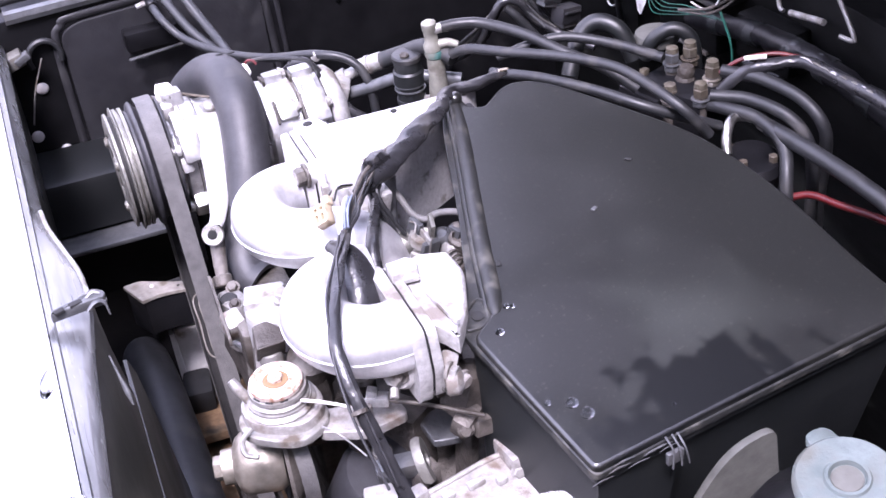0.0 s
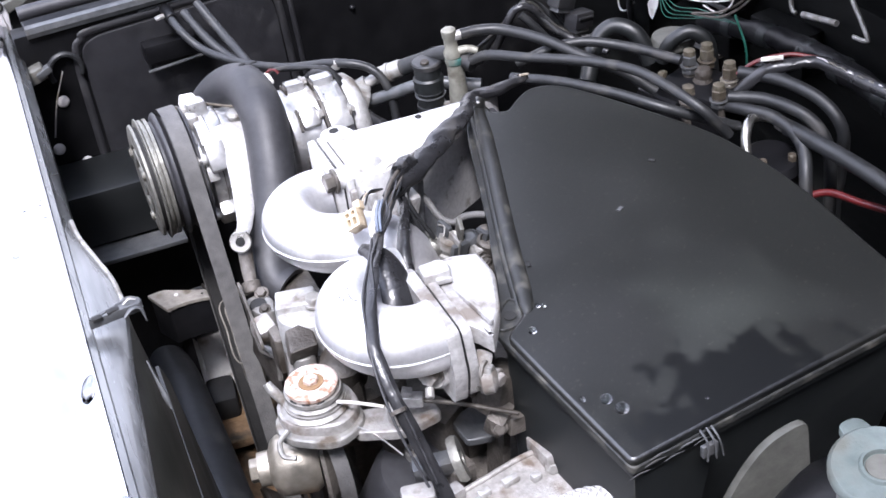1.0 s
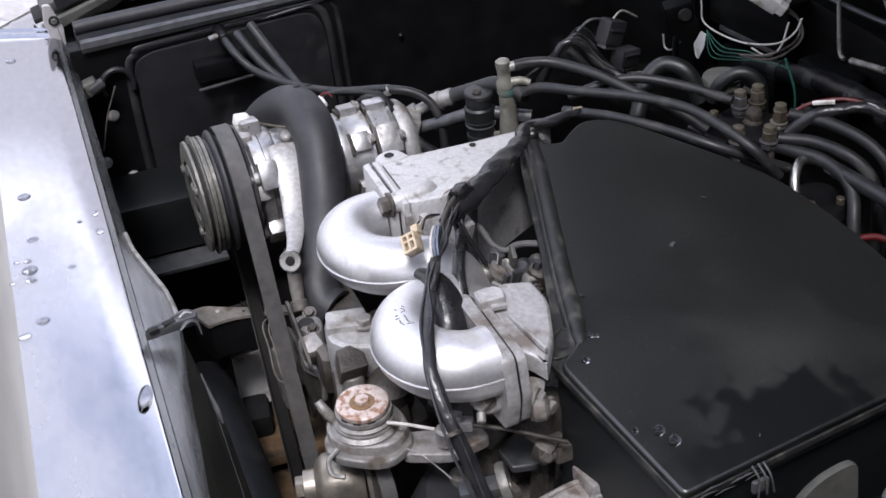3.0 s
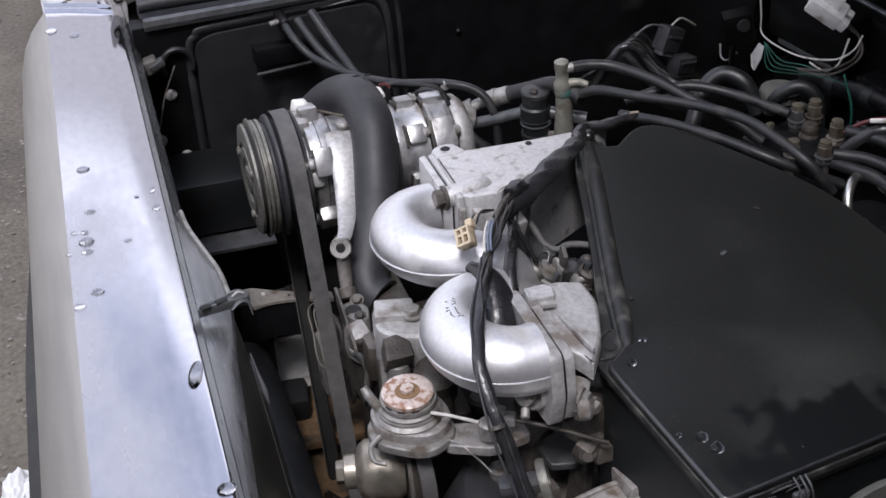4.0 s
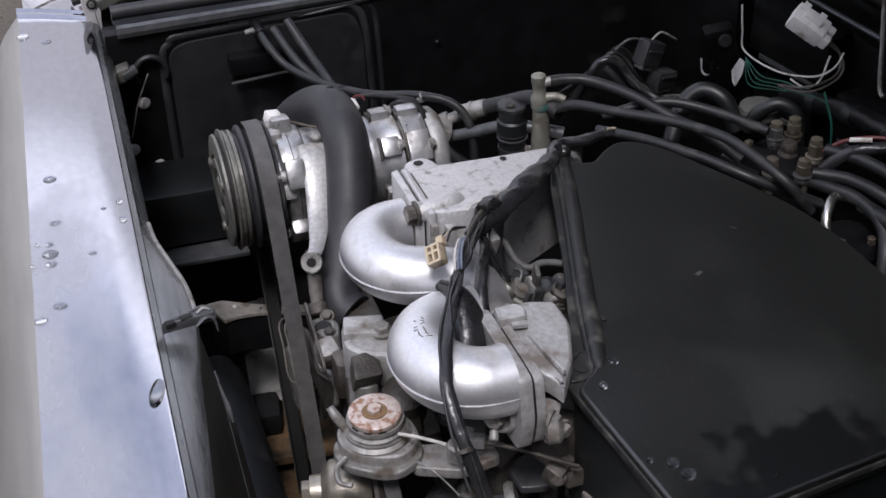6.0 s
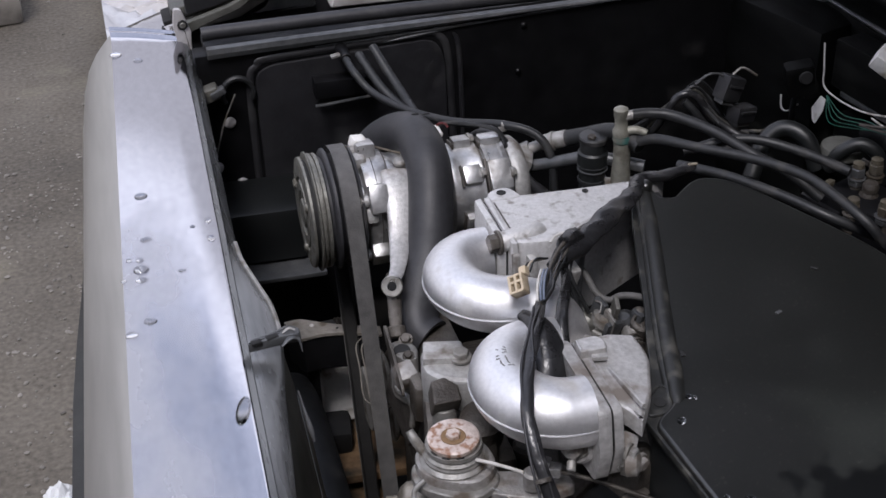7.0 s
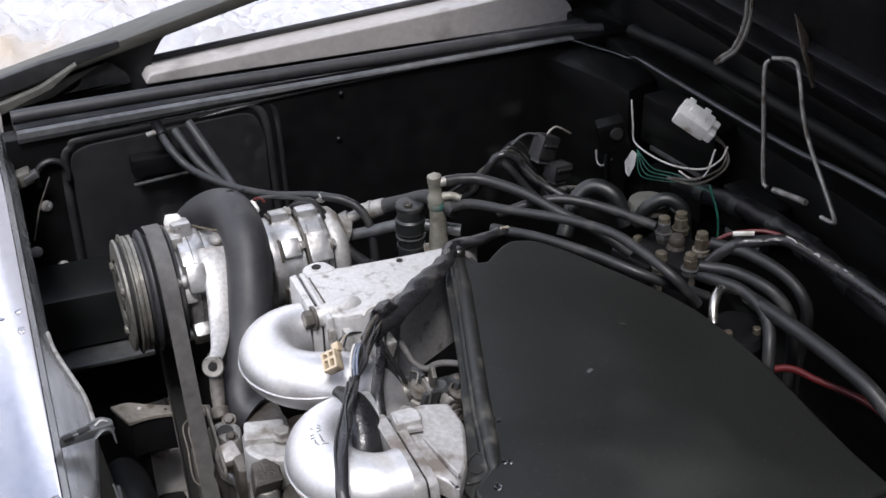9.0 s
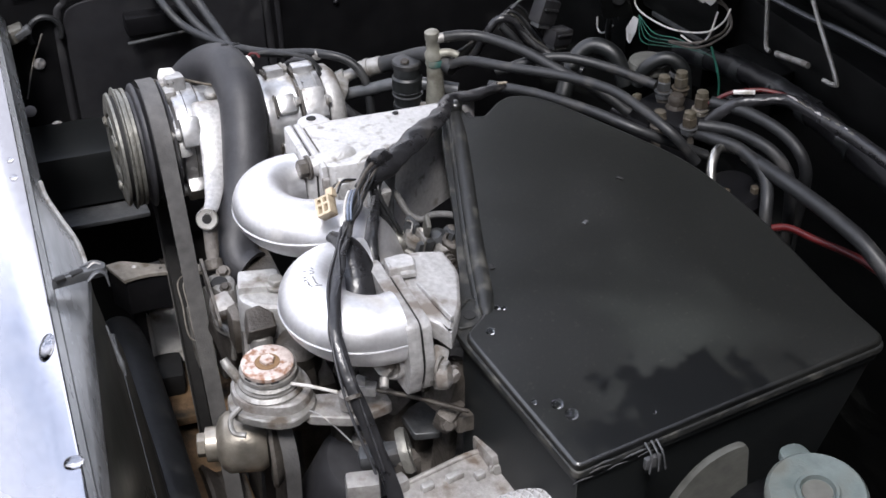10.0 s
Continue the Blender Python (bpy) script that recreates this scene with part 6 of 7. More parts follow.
braided = thing("braided_hose", "pale woven braided hose below the air box", "hose", (0.05, -0.34, 0.78))
BRAID = [(0.0, -0.345, 0.795), (0.03, -0.326, 0.818), (0.065, -0.328, 0.824), (0.095, -0.350, 0.808), (0.11, -0.385, 0.775)]
core = part("hose", tube(None, BRAID, 0.0155, seg=20, sub=10), "braid", braided)
line = [Vector(p) for p in spline(BRAID, 60)]
for way in (-1, 1):
    for k in range(9):
        pts = []
        for j in range(0, len(line) - 1, 4):
            t = (line[min(j + 1, len(line) - 1)] - line[j]).normalized()
            side = t.cross(Vector((0, 0, 1))).normalized()
            a = way * j * 0.085 + k * 2 * math.pi / 9
            pts.append(tuple(line[j] + (side * math.cos(a) + side.cross(t) * math.sin(a)) * 0.0156))
        part("strand", tube(None, pts, 0.0010, seg=5, sub=2), "braid", core)
solo("oil_filter", lathe(None, [(0.01, 0), (0.036, 0.001), (0.038, 0.004), (0.038, 0.06), (0.033, 0.067), (0.01, 0.069)], (-0.035, -0.165, 0.72), (0.25, -0.35, 0.9), 36), "rubber", "black round filter canister below the spool", "filter")

# ---------------------------------------------------------------- air box
def lid(x, y, h=0.0):
    return Vector((x, y, 0.925 + 0.14 * (y + 0.167) + h))


LID = rounded([(0.145, 0.044, 0.008), (0.1290, 0.006, 0.01), (0.1140, -0.042, 0.02), (0.0955, -0.104, 0.02), (0.0850, -0.130, 0.012), (0.0735, -0.166, 0.012), (0.0565, -0.197, 0.006), (0.0480, -0.216, 0.005), (0.0735, -0.366, 0.006), (0.200, -0.3525, 0.05), (0.352, -0.338, 0.01),
               (0.344, -0.290, 0.05), (0.339, -0.180, 0.05), (0.318, -0.096, 0.03), (0.279, -0.034, 0.02), (0.2512, 0.0085, 0.012), (0.2370, 0.0255, 0.012), (0.2240, 0.0350, 0.010), (0.2080, 0.0390, 0.010), (0.1950, 0.0345, 0.010), (0.1830, 0.0260, 0.008), (0.1740, 0.0185, 0.003), (0.1625, 0.0220, 0.003), (0.1600, 0.044, 0.005)], 0.01, 5)
air = thing("air_box", "large black plastic air cleaner box with a wet dusty lid", "air cleaner", (0.2, -0.17, 0.70))
TOP = rounded([(0.1520, 0.044, 0.008), (0.1360, 0.002, 0.01), (0.1215, -0.046, 0.02), (0.1045, -0.100, 0.02), (0.0905, -0.148, 0.02), (0.0800, -0.190, 0.012), (0.0750, -0.210, 0.008), (0.0520, -0.2260, 0.006), (0.0745, -0.3645, 0.006), (0.200, -0.3510, 0.05), (0.3505, -0.3365, 0.01),
               (0.3425, -0.290, 0.05), (0.3375, -0.180, 0.05), (0.3170, -0.0965, 0.03), (0.278, -0.0350, 0.02), (0.2500, 0.0075, 0.012), (0.2360, 0.0243, 0.012), (0.2235, 0.0336, 0.010), (0.2080, 0.0375, 0.010), (0.1958, 0.0332, 0.010), (0.1840, 0.0248, 0.008), (0.1745, 0.0170, 0.003), (0.1615, 0.0205, 0.003), (0.1590, 0.044, 0.005)], 0.01, 5)
top = part("lid", slab(None, TOP, -0.0056, 0.0, lid, bev=0.0024), "lid", air, "black plastic lid with dust and water marks", sharp=0.9)
SHOULDER = ((0.1535, 0.036), (0.1420, -0.004), (0.1275, -0.050), (0.1115, -0.099), (0.0955, -0.150), (0.0855, -0.185), (0.0790, -0.205), (0.0755, -0.2125))
part("shoulder", tube(None, [lid(x, y, -0.0022) for x, y in SHOULDER], [0.0050, 0.0068, 0.0070, 0.0070, 0.0070, 0.0070, 0.0060, 0.0030], seg=24, sub=8, flat=0.8), "lidrim", top)
part("skirt", tube(None, [lid(x - 0.0065, y - 0.001, -0.0055) for x, y in SHOULDER], [0.0030, 0.0042, 0.0042, 0.0042, 0.0042, 0.0042, 0.0035, 0.0020], seg=16, sub=8), "lidrim", top)
part("rim", slab(None, LID, -0.0105, -0.0054, lid, bev=0.0010), "lidrim", top)


def tucked(x, y, h):
    """As lid(), with the parts under the lid set back along the side towards the engine."""
    return lid(x + (0.013 if y > -0.212 and x < 0.16 else 0.0), y, h)


part("gasket", slab(None, grown(LID, -0.003), -0.0130, -0.0107, tucked, bev=0.001), "rubber", air)
part("flange", slab(None, grown(LID, -0.0035), -0.0195, -0.0132, tucked, bev=0.0010), "plastic", air)
part("body", slab(None, grown(LID, -0.006), -0.30, -0.0197, lambda x, y, h: tucked(x, y + 0.32 * max(-h - 0.0197, 0) * max(min((x - 0.08) / 0.05, 1), 0) * max(-y - 0.2, 0) / 0.16, h), bev=0.002), "plastic", air)
part("ear", slab(None, rounded([(0.0500, -0.2165), (0.0585, -0.198, 0.006), (0.0720, -0.188, 0.006), (0.0800, -0.204, 0.010), (0.0760, -0.2175, 0.008)], 0.005), -0.0056, -0.0030, lid, bev=0.0008), "lidrim", top)
part("ear_bead", tube(None, [lid(x, y, -0.0030) for x, y in ((0.0590, -0.1985), (0.0705, -0.1905), (0.0765, -0.1985), (0.0765, -0.2100), (0.0730, -0.2170))], 0.0012, seg=8), "lidrim", top)
part("ear_hole", lathe(None, [(0.0028, 0), (0.0048, 0.0004), (0.0048, 0.0010), (0.0028, 0.0012)], lid(0.0640, -0.2060, -0.0031), (0, -0.14, 1), 20), "dark", top)
part("corner_post", lathe(None, [(0.0055, -0.02), (0.0062, -0.018), (0.0064, 0.003), (0.0056, 0.0062), (0.0036, 0.0078), (0.001, 0.0082)], lid(0.1535, 0.034), (0, -0.14, 1), 24), "lid", top)
for k, (x, y) in enumerate(((0.194, -0.144), (0.100, -0.167), (0.248, -0.103))):
    part("chip", bx(None, lid(x, y, 0.0006), (0.006, 0.0035, 0.0012), (0, 0, 30 + 50 * k), 0.0004), "greypaint" if k == 0 else "dark", top)
sc = random.Random(3)
for k in range(7):
    x = 0.080 + 0.009 * k + sc.uniform(-0.003, 0.003)
    z = sc.choice((-0.0035, -0.0075, -0.0115))
    part("scuff", tube(None, [lid(x - 0.008, -0.3672 + 0.107 * (x - 0.0815), z), lid(x, -0.3666 + 0.107 * (x - 0.0735), z + 0.0003), lid(x + 0.009, -0.3672 + 0.107 * (x - 0.0645), z)], [0.0002, sc.uniform(0.0005, 0.0009), 0.0002], seg=6, sub=4), "greypaint", air)
clip_ = part("spring_clip", bx(None, lid(0.132, -0.3675, -0.013), (0.013, 0.004, 0.010), (0, 0, 5), 0.0015), "greypaint", air, "small steel spring clip")
for dx in (-0.004, 0.001, 0.005):
    part("wire", tube(None, [lid(0.132 + dx, -0.362, 0.001), lid(0.133 + dx, -0.3705, -0.004), lid(0.134 + dx * 1.4, -0.3715, -0.019)], 0.0008, seg=6), "greypaint", clip_)
for x, y, r in ((0.092, -0.322, 0.0052), (0.0865, -0.310, 0.0048), (0.072, -0.303, 0.0026), (0.071, -0.230, 0.0036), (0.086, -0.209, 0.0025), (0.090, -0.211, 0.0022), (0.148, -0.34, 0.0014)):
    p = lid(x, y, 0.0002)
    solo("water_drop", dome(None, p, r, r * 0.75, turn=(8, 0, 0)), "water", "clear water drop on the black lid", "water drop", group="drops on the lid")

# ---------------------------------------------------------------- wiring harness across the pipes
harn = thing("wiring_harness", "black taped wiring harness draped over the intake pipes", "wiring", (0.0, -0.1, 0.95))
part("taped_loom", tube(None, [(0.214, 0.064, 0.950), (0.200, 0.056, 0.953), (0.178, 0.050, 0.954), (0.157, 0.049, 0.956), (0.142, 0.030, 0.962), (0.130, 0.009, 0.966), (0.115, -0.004, 0.966), (0.098, -0.016, 0.965), (0.080, -0.030, 0.963), (0.060, -0.048, 0.963), (0.040, -0.062, 0.963), (0.026, -0.076, 0.963)], [0.0045, 0.0060, 0.0068, 0.0066, 0.0066, 0.0075, 0.0086, 0.0100, 0.0108, 0.0100, 0.0078, 0.0058], seg=20, sub=14, lump=0.38, flat=0.75), "tape", harn)

part("branch", tube(None, [(0.044, -0.058, 0.963), (0.024, -0.082, 0.964), (0.008, -0.106, 0.966), (-0.008, -0.136, 0.964), (-0.021, -0.162, 0.965), (-0.034, -0.190, 0.963), (-0.046, -0.221, 0.955), (-0.049, -0.243, 0.940), (-0.046, -0.262, 0.920), (-0.038, -0.285, 0.880), (-0.030, -0.31, 0.835)], [0.0040, 0.0043, 0.0044, 0.0044, 0.0045, 0.0047, 0.0049, 0.0052, 0.0052, 0.0054, 0.0054], seg=16, sub=14, flat=0.5, lump=0.3), "tape", harn)
part("branch", tube(None, [(0.060, -0.040, 0.960), (0.045, -0.060, 0.955), (0.034, -0.084, 0.948), (0.024, -0.104, 0.945), (0.016, -0.125, 0.938), (0.012, -0.145, 0.915), (0.012, -0.165, 0.885)], [0.004, 0.004, 0.004, 0.0045, 0.0055, 0.006, 0.006], seg=12, sub=8, lump=0.3), "tape", harn)
for k, (dx, dz, mt) in enumerate(((-0.0036, 0.0010, "rubber"), (0.0028, 0.0014, "tape"))):
    w = 0.0016 - 0.0030 * k
    part("strand", tube(None, [(-0.004 + dx, -0.124 + 0.3 * dx, 0.9645 + dz), (-0.020 + dx + w, -0.154 + 0.4 * dx, 0.9655 + dz), (-0.034 + dx - w, -0.188 + 0.3 * dx, 0.9635 + dz), (-0.046 + dx + w, -0.217 + 0.2 * dx, 0.9555 + dz), (-0.050 + dx, -0.243, 0.9405 + dz), (-0.048 + dx - w, -0.270, 0.9125 + dz), (-0.042 + dx, -0.298, 0.8755 + dz)], 0.0011 + 0.0003 * (k % 2), seg=7), mt, harn)
part("tie", lathe(None, [(0.0052, 0), (0.0064, 0.0003), (0.0064, 0.0030), (0.0052, 0.0033)], (-0.0485, -0.262, 0.921), (0.05, -0.7, -0.7), 16), "cast_dark", harn)
for k in range(3):
    d = 0.0026 * k
    part("bare_wire", tube(None, [(0.012 + d, -0.086, 0.9705), (0.005 + d, -0.100, 0.9735), (-0.001 + d, -0.114, 0.9735), (-0.005 + d, -0.126, 0.971)], 0.0010, seg=6), ("whitewire", "bluewire", "bluewire")[k], harn)
part("bare_wire", tube(None, [(0.046, -0.047, 0.976), (0.036, -0.052, 0.977), (0.030, -0.057, 0.975)], 0.0012, seg=6), "whitewire", harn)
for k in range(3):
    part("strand", tube(None, [(-0.003 + 0.003 * k, -0.084, 0.969), (0.004 + 0.003 * k, -0.078, 0.974 + 0.001 * k), (0.018 + 0.002 * k, -0.074, 0.972)], 0.0009, seg=6), ("hose", "beige", "hose")[k], harn)
rs = random.Random(5)
for k in range(9):
    j = [rs.uniform(-0.005, 0.005) for _ in range(8)]
    part("strand", tube(None, [(0.064 + j[0], -0.036 + j[1], 0.968), (0.044 + j[2], -0.054 + j[3], 0.970 + 0.3 * j[0]), (0.026 + j[4], -0.078 + j[5], 0.969 + 0.4 * j[1]), (0.012 + 0.7 * j[6], -0.104 + 0.6 * j[7], 0.968), (-0.002 + 0.4 * j[2], -0.126, 0.966)], rs.uniform(0.0010, 0.0019), seg=7), ("hose", "tape", "cast_dark")[k % 3], harn)
for k in range(3):
    part("strand", tube(None, [(0.036 + 0.004 * k, -0.060, 0.966), (0.036 + 0.003 * k, -0.072, 0.952), (0.040 + 0.004 * k, -0.078, 0.935), (0.045 + 0.006 * k, -0.080, 0.915)], 0.0018, seg=7), "hose", harn)
part("wrap", tube(None, [(0.058, -0.043, 0.967), (0.050, -0.049, 0.970), (0.043, -0.055, 0.969)], [0.0075, 0.0082, 0.007], seg=12, lump=0.3), "tape", harn)
part("bare_wire", tube(None, [(0.207, 0.058, 0.956), (0.216, 0.060, 0.954)], 0.0014, seg=6), "beige", harn)


def connector(c, turn, size):
    t = thing("wire_connector", "open tan plastic wire connector hanging from the harness", "connector", c)
    sx, sy, sz = size
    q = pose(*c, *turn)

    def local(x, y, z):
        return tuple(q @ Vector((x, y, z)))

    w = 0.0020
    shell = part("shell", bx(None, local(0, 0, -sz * 0.35), (sx, sy, sz * 0.3), turn, 0.0004), "tan", t)
    part("cavity", bx(None, local(0, 0, -sz * 0.12), (sx - w, sy - w, sz * 0.2), turn, 0.0003), "dark", shell)
    for k in (-1, 0, 1):
        part("rib", bx(None, local(k * (sx - w) / 2, 0, 0.0003), (w, sy, sz), turn, 0.0004), "tan", shell)
    for k in (-1, 0.2, 1):
        part("rib", bx(None, local(0, k * (sy - w) / 2, 0), (sx, w, sz), turn, 0.0004), "tan", shell)
    part("tail", bx(None, local(sx * 0.45, sy * 0.65, -0.001), (sx * 0.5, sy * 0.45, sz * 0.7), turn, 0.0012), "tan", shell)
    return t


connector((-0.0105, -0.0975, 0.968), (35, -32, -30), (0.013, 0.016, 0.010))

# ---------------------------------------------------------------- hoses by the air box and the fuel distributor
for nm, pts, r in (
        ("rubber_hose", [(0.194, 0.161, 0.9600), (0.212, 0.157, 0.9605), (0.233, 0.146, 0.959), (0.260, 0.112, 0.954), (0.283, 0.075, 0.944), (0.307, 0.048, 0.934), (0.33, 0.025, 0.915)], 0.0062),
        ("rubber_hose", [(0.198, 0.150, 0.935), (0.210, 0.132, 0.945), (0.235, 0.100, 0.948), (0.275, 0.057, 0.950), (0.302, 0.017, 0.950), (0.314, -0.02, 0.946), (0.328, -0.056, 0.934), (0.35, -0.065, 0.905)], 0.0056),
        ("rubber_hose", [(0.235, 0.125, 0.930), (0.266, 0.113, 0.942), (0.298, 0.101, 0.945), (0.332, 0.070, 0.941), (0.360, 0.030, 0.936)], 0.0056),
        ("rubber_hose", [(0.215, 0.095, 0.935), (0.245, 0.052, 0.940), (0.278, 0.006, 0.938), (0.304, -0.03, 0.932), (0.335, -0.045, 0.918), (0.37, -0.05, 0.90)], 0.0056),
        ("fuel_hose", [(0.400, -0.006, 0.927), (0.422, -0.038, 0.926), (0.438, -0.075, 0.918), (0.446, -0.098, 0.898), (0.452, -0.095, 0.86), (0.46, -0.08, 0.80), (0.47, -0.07, 0.74)], 0.0062),
        ("fuel_hose", [(0.378, -0.022, 0.915), (0.403, -0.046, 0.915), (0.420, -0.080, 0.909), (0.430, -0.098, 0.888), (0.432, -0.105, 0.85), (0.43, -0.11, 0.76)], 0.0062),
        ("fuel_hose", [(0.366, 0.0, 0.905), (0.384, -0.036, 0.907), (0.400, -0.064, 0.905), (0.404, -0.098, 0.893), (0.390, -0.125, 0.86), (0.385, -0.14, 0.76)], 0.0064)):
    solo(nm, tube(None, pts, r * (0.86 if nm == "rubber_hose" else 0.95), seg=14, sub=8), "hose", "black rubber hose beside the air box" if nm == "rubber_hose" else "black fuel hose curving from the distributor", "hose", group="hoses by the air box" if nm == "rubber_hose" else "fuel hoses")
bent = thing("bent_pipe", "bright bent steel pipe with a black hose", "pipe", (0.39, -0.06, 0.88))
part("bend", tube(None, [(0.3640, -0.0720, 0.884), (0.3680, -0.0640, 0.895), (0.3770, -0.0545, 0.902), (0.3860, -0.0495, 0.9035), (0.3950, -0.0510, 0.9025), (0.4020, -0.0585, 0.901), (0.4050, -0.0680, 0.8995)], 0.0046, seg=14, sub=8), "zinc", bent)
part("ferrule", cyl(None, (0.4035, -0.0635, 0.9005), (0.4060, -0.0760, 0.899), 0.0068), "dull", bent)
part("hose", tube(None, [(0.4055, -0.0740, 0.899), (0.4085, -0.102, 0.900), (0.4125, -0.140, 0.900), (0.4180, -0.186, 0.897), (0.4240, -0.225, 0.888), (0.43, -0.265, 0.86), (0.42, -0.31, 0.80)], 0.0075, seg=14, sub=8), "hose", bent)
regul = thing("fuel_regulator", "grimy round fuel regulator with brass studs", "regulator", (0.38, -0.06, 0.83))
part("can", lathe(None, [(0.01, 0), (0.026, 0.001), (0.028, 0.004), (0.028, 0.03), (0.022, 0.036), (0.008, 0.037)], (0.385, -0.075, 0.845), (0, -0.2, 1), 28), "paint", regul)
for x, y in ((0.397, -0.094), (0.37, -0.088), (0.374, -0.06)):
    part("stud", hexa(None, (x, y, 0.874), (x, y, 0.884), 0.0042), "copper", regul)

dist = thing("fuel_distributor", "grimy fuel distributor with tarnished brass unions", "fuel distributor", (0.38, 0.02, 0.86))
part("body", bx(None, (0.378, 0.020, 0.89), (0.055, 0.075, 0.045), (0, 0, 20), 0.006), "paint", dist)
part("flange", bx(None, (0.352, 0.045, 0.885), (0.03, 0.05, 0.03), (0, 0, 15), 0.004), "paint", dist)
part("tower", lathe(None, [(0.006, 0), (0.0100, 0.001), (0.0096, 0.010), (0.0075, 0.013), (0.0085, 0.019), (0.006, 0.023), (0.001, 0.0235)], (0.378, 0.022, 0.903), (0.05, -0.05, 1), 10), "cast_dark", dist)
for x, y, z, h, nut, metal in ((0.374, 0.038, 0.937, 0.012, "greypaint", "greypaint"), (0.392, 0.036, 0.939, 0.013, "copper", "brass"), (0.394, 0.001, 0.934, 0.014, "pumpmetal", "copper"), (0.370, -0.018, 0.927, 0.012, "greypaint", "copper"), (0.355, 0.01, 0.917, 0.012, "cast_dark", "copper")):
    un = part("union", hexa(None, (x, y, z - h), (x, y, z - 0.003), 0.0072), metal, dist)
    part("stem", cyl(None, (x, y, z - 0.04), (x, y, z - h), 0.006), "cast_dark", un)
    part("nut", hexa(None, (x, y, z - h - 0.009), (x, y, z - h - 0.004), 0.0082), nut, un)
    part("washer", lathe(None, [(0.005, 0), (0.0086, 0.0002), (0.0088, 0.0012), (0.005, 0.0016)], (x, y, z - h - 0.003), (0, 0, 1), 20), nut, un)
    part("crown", lathe(None, [(0.004, 0), (0.006, 0.0005), (0.0055, 0.005), (0.002, 0.006)], (x, y, z - 0.003), (0, 0, 1), 14), "brass", un)
for x, y, z, turn in ((0.338, 0.027, 0.929, 25), (0.333, -0.0125, 0.928, -30)):
    part("clamp", bx(None, (x, y, z), (0.009, 0.006, 0.007), (0, 10, turn), 0.0015), "brass", dist)
part("cap", lathe(None, [(0.01, 0), (0.021, 0.001), (0.022, 0.004), (0.020, 0.010), (0.006, 0.012)], (0.385, 0.085, 0.922), (0, 0, 1), 28), "plateolive", dist)
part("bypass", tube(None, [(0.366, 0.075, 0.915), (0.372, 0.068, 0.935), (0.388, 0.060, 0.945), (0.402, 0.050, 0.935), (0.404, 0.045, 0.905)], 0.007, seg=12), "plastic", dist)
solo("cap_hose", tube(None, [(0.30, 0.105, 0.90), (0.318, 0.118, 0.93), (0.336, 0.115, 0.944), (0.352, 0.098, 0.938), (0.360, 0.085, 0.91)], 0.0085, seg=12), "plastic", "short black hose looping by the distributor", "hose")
red = thing("battery_lead", "red insulated battery lead", "cable", (0.43, -0.18, 0.85))
part("lead", tube(None, [(0.385, -0.115, 0.85), (0.407, -0.132, 0.860), (0.419, -0.159, 0.861), (0.439, -0.205, 0.860), (0.445, -0.25, 0.85), (0.44, -0.29, 0.81), (0.43, -0.32, 0.74)], 0.0034, seg=12), "redwire", red)
loom2 = thing("heat_sheathed_loom", "black loom with torn silver sheathing", "wiring", (0.45, -0.08, 0.92))
part("loom", tube(None, [(0.395, -0.012, 0.91), (0.41, -0.022, 0.928), (0.431, -0.034, 0.936), (0.457, -0.052, 0.938), (0.466, -0.108, 0.938), (0.472, -0.181, 0.936), (0.48, -0.30, 0.925)], 0.006, seg=12, lump=0.2), "tape", loom2)
fl = random.Random(8)
for k in range(9):
    t = 0.04 + 0.085 * k + fl.uniform(-0.02, 0.02)
    a = Vector((0.4560, -0.052, 0.9435)).lerp(Vector((0.4725, -0.178, 0.9420)), t)
    d = Vector((0.0020, -0.0150, 0.0)) * fl.uniform(0.25, 0.55)
    s = Vector((fl.uniform(-0.003, 0.002), 0.0, fl.uniform(-0.001, 0.0005)))
    part("sheath", tube(None, [a + s - d, a + s * 0.6 + Vector((0, 0, 0.0006)), a + s + d], [0.0008, fl.uniform(0.0014, 0.0024), 0.0008], seg=8, sub=3, flat=0.5), "clutch" if k % 3 else "sillpaint", loom2)
part("lead", tube(None, [(0.398, -0.005, 0.925), (0.415, -0.015, 0.938), (0.440, -0.028, 0.942), (0.458, -0.045, 0.94)], 0.002, seg=8), "redwire", loom2)
part("tag", bx(None, (0.420, -0.028, 0.944), (0.020, 0.004, 0.003), (0, -8, -40), 0.0006), "white", loom2)

# ---------------------------------------------------------------- bulkhead wiring
wcon = thing("white_connector", "white plastic multi-way connector with open wires", "connector", (0.50, 0.19, 0.94))
WT = (20, 30, -42)
wq = pose(0.505, 0.195, 0.952, *WT)
part("shell", bx(None, (0.505, 0.195, 0.952), (0.040, 0.026, 0.020), WT, 0.003), "white", wcon)
part("latch", bx(None, tuple(wq @ Vector((0.0, 0.0, 0.011))), (0.02, 0.010, 0.006), WT, 0.001), "white", wcon)
for dx in (-0.012, 0.008):
    part("tab", bx(None, tuple(wq @ Vector((dx, 0.0145, 0.006))), (0.008, 0.006, 0.007), WT, 0.001), "white", wcon)
part("port", bx(None, tuple(wq @ Vector((0.0285, -0.007, 0.0))), (0.0015, 0.006, 0.009), WT, 0.0004), "dark", wcon)
for dx, dy in ((0.023, 0.007), (0.023, -0.007)):
    part("socket", bx(None, tuple(wq @ Vector((dx, dy, 0))), (0.010, 0.010, 0.014), WT, 0.002), "white", wcon)
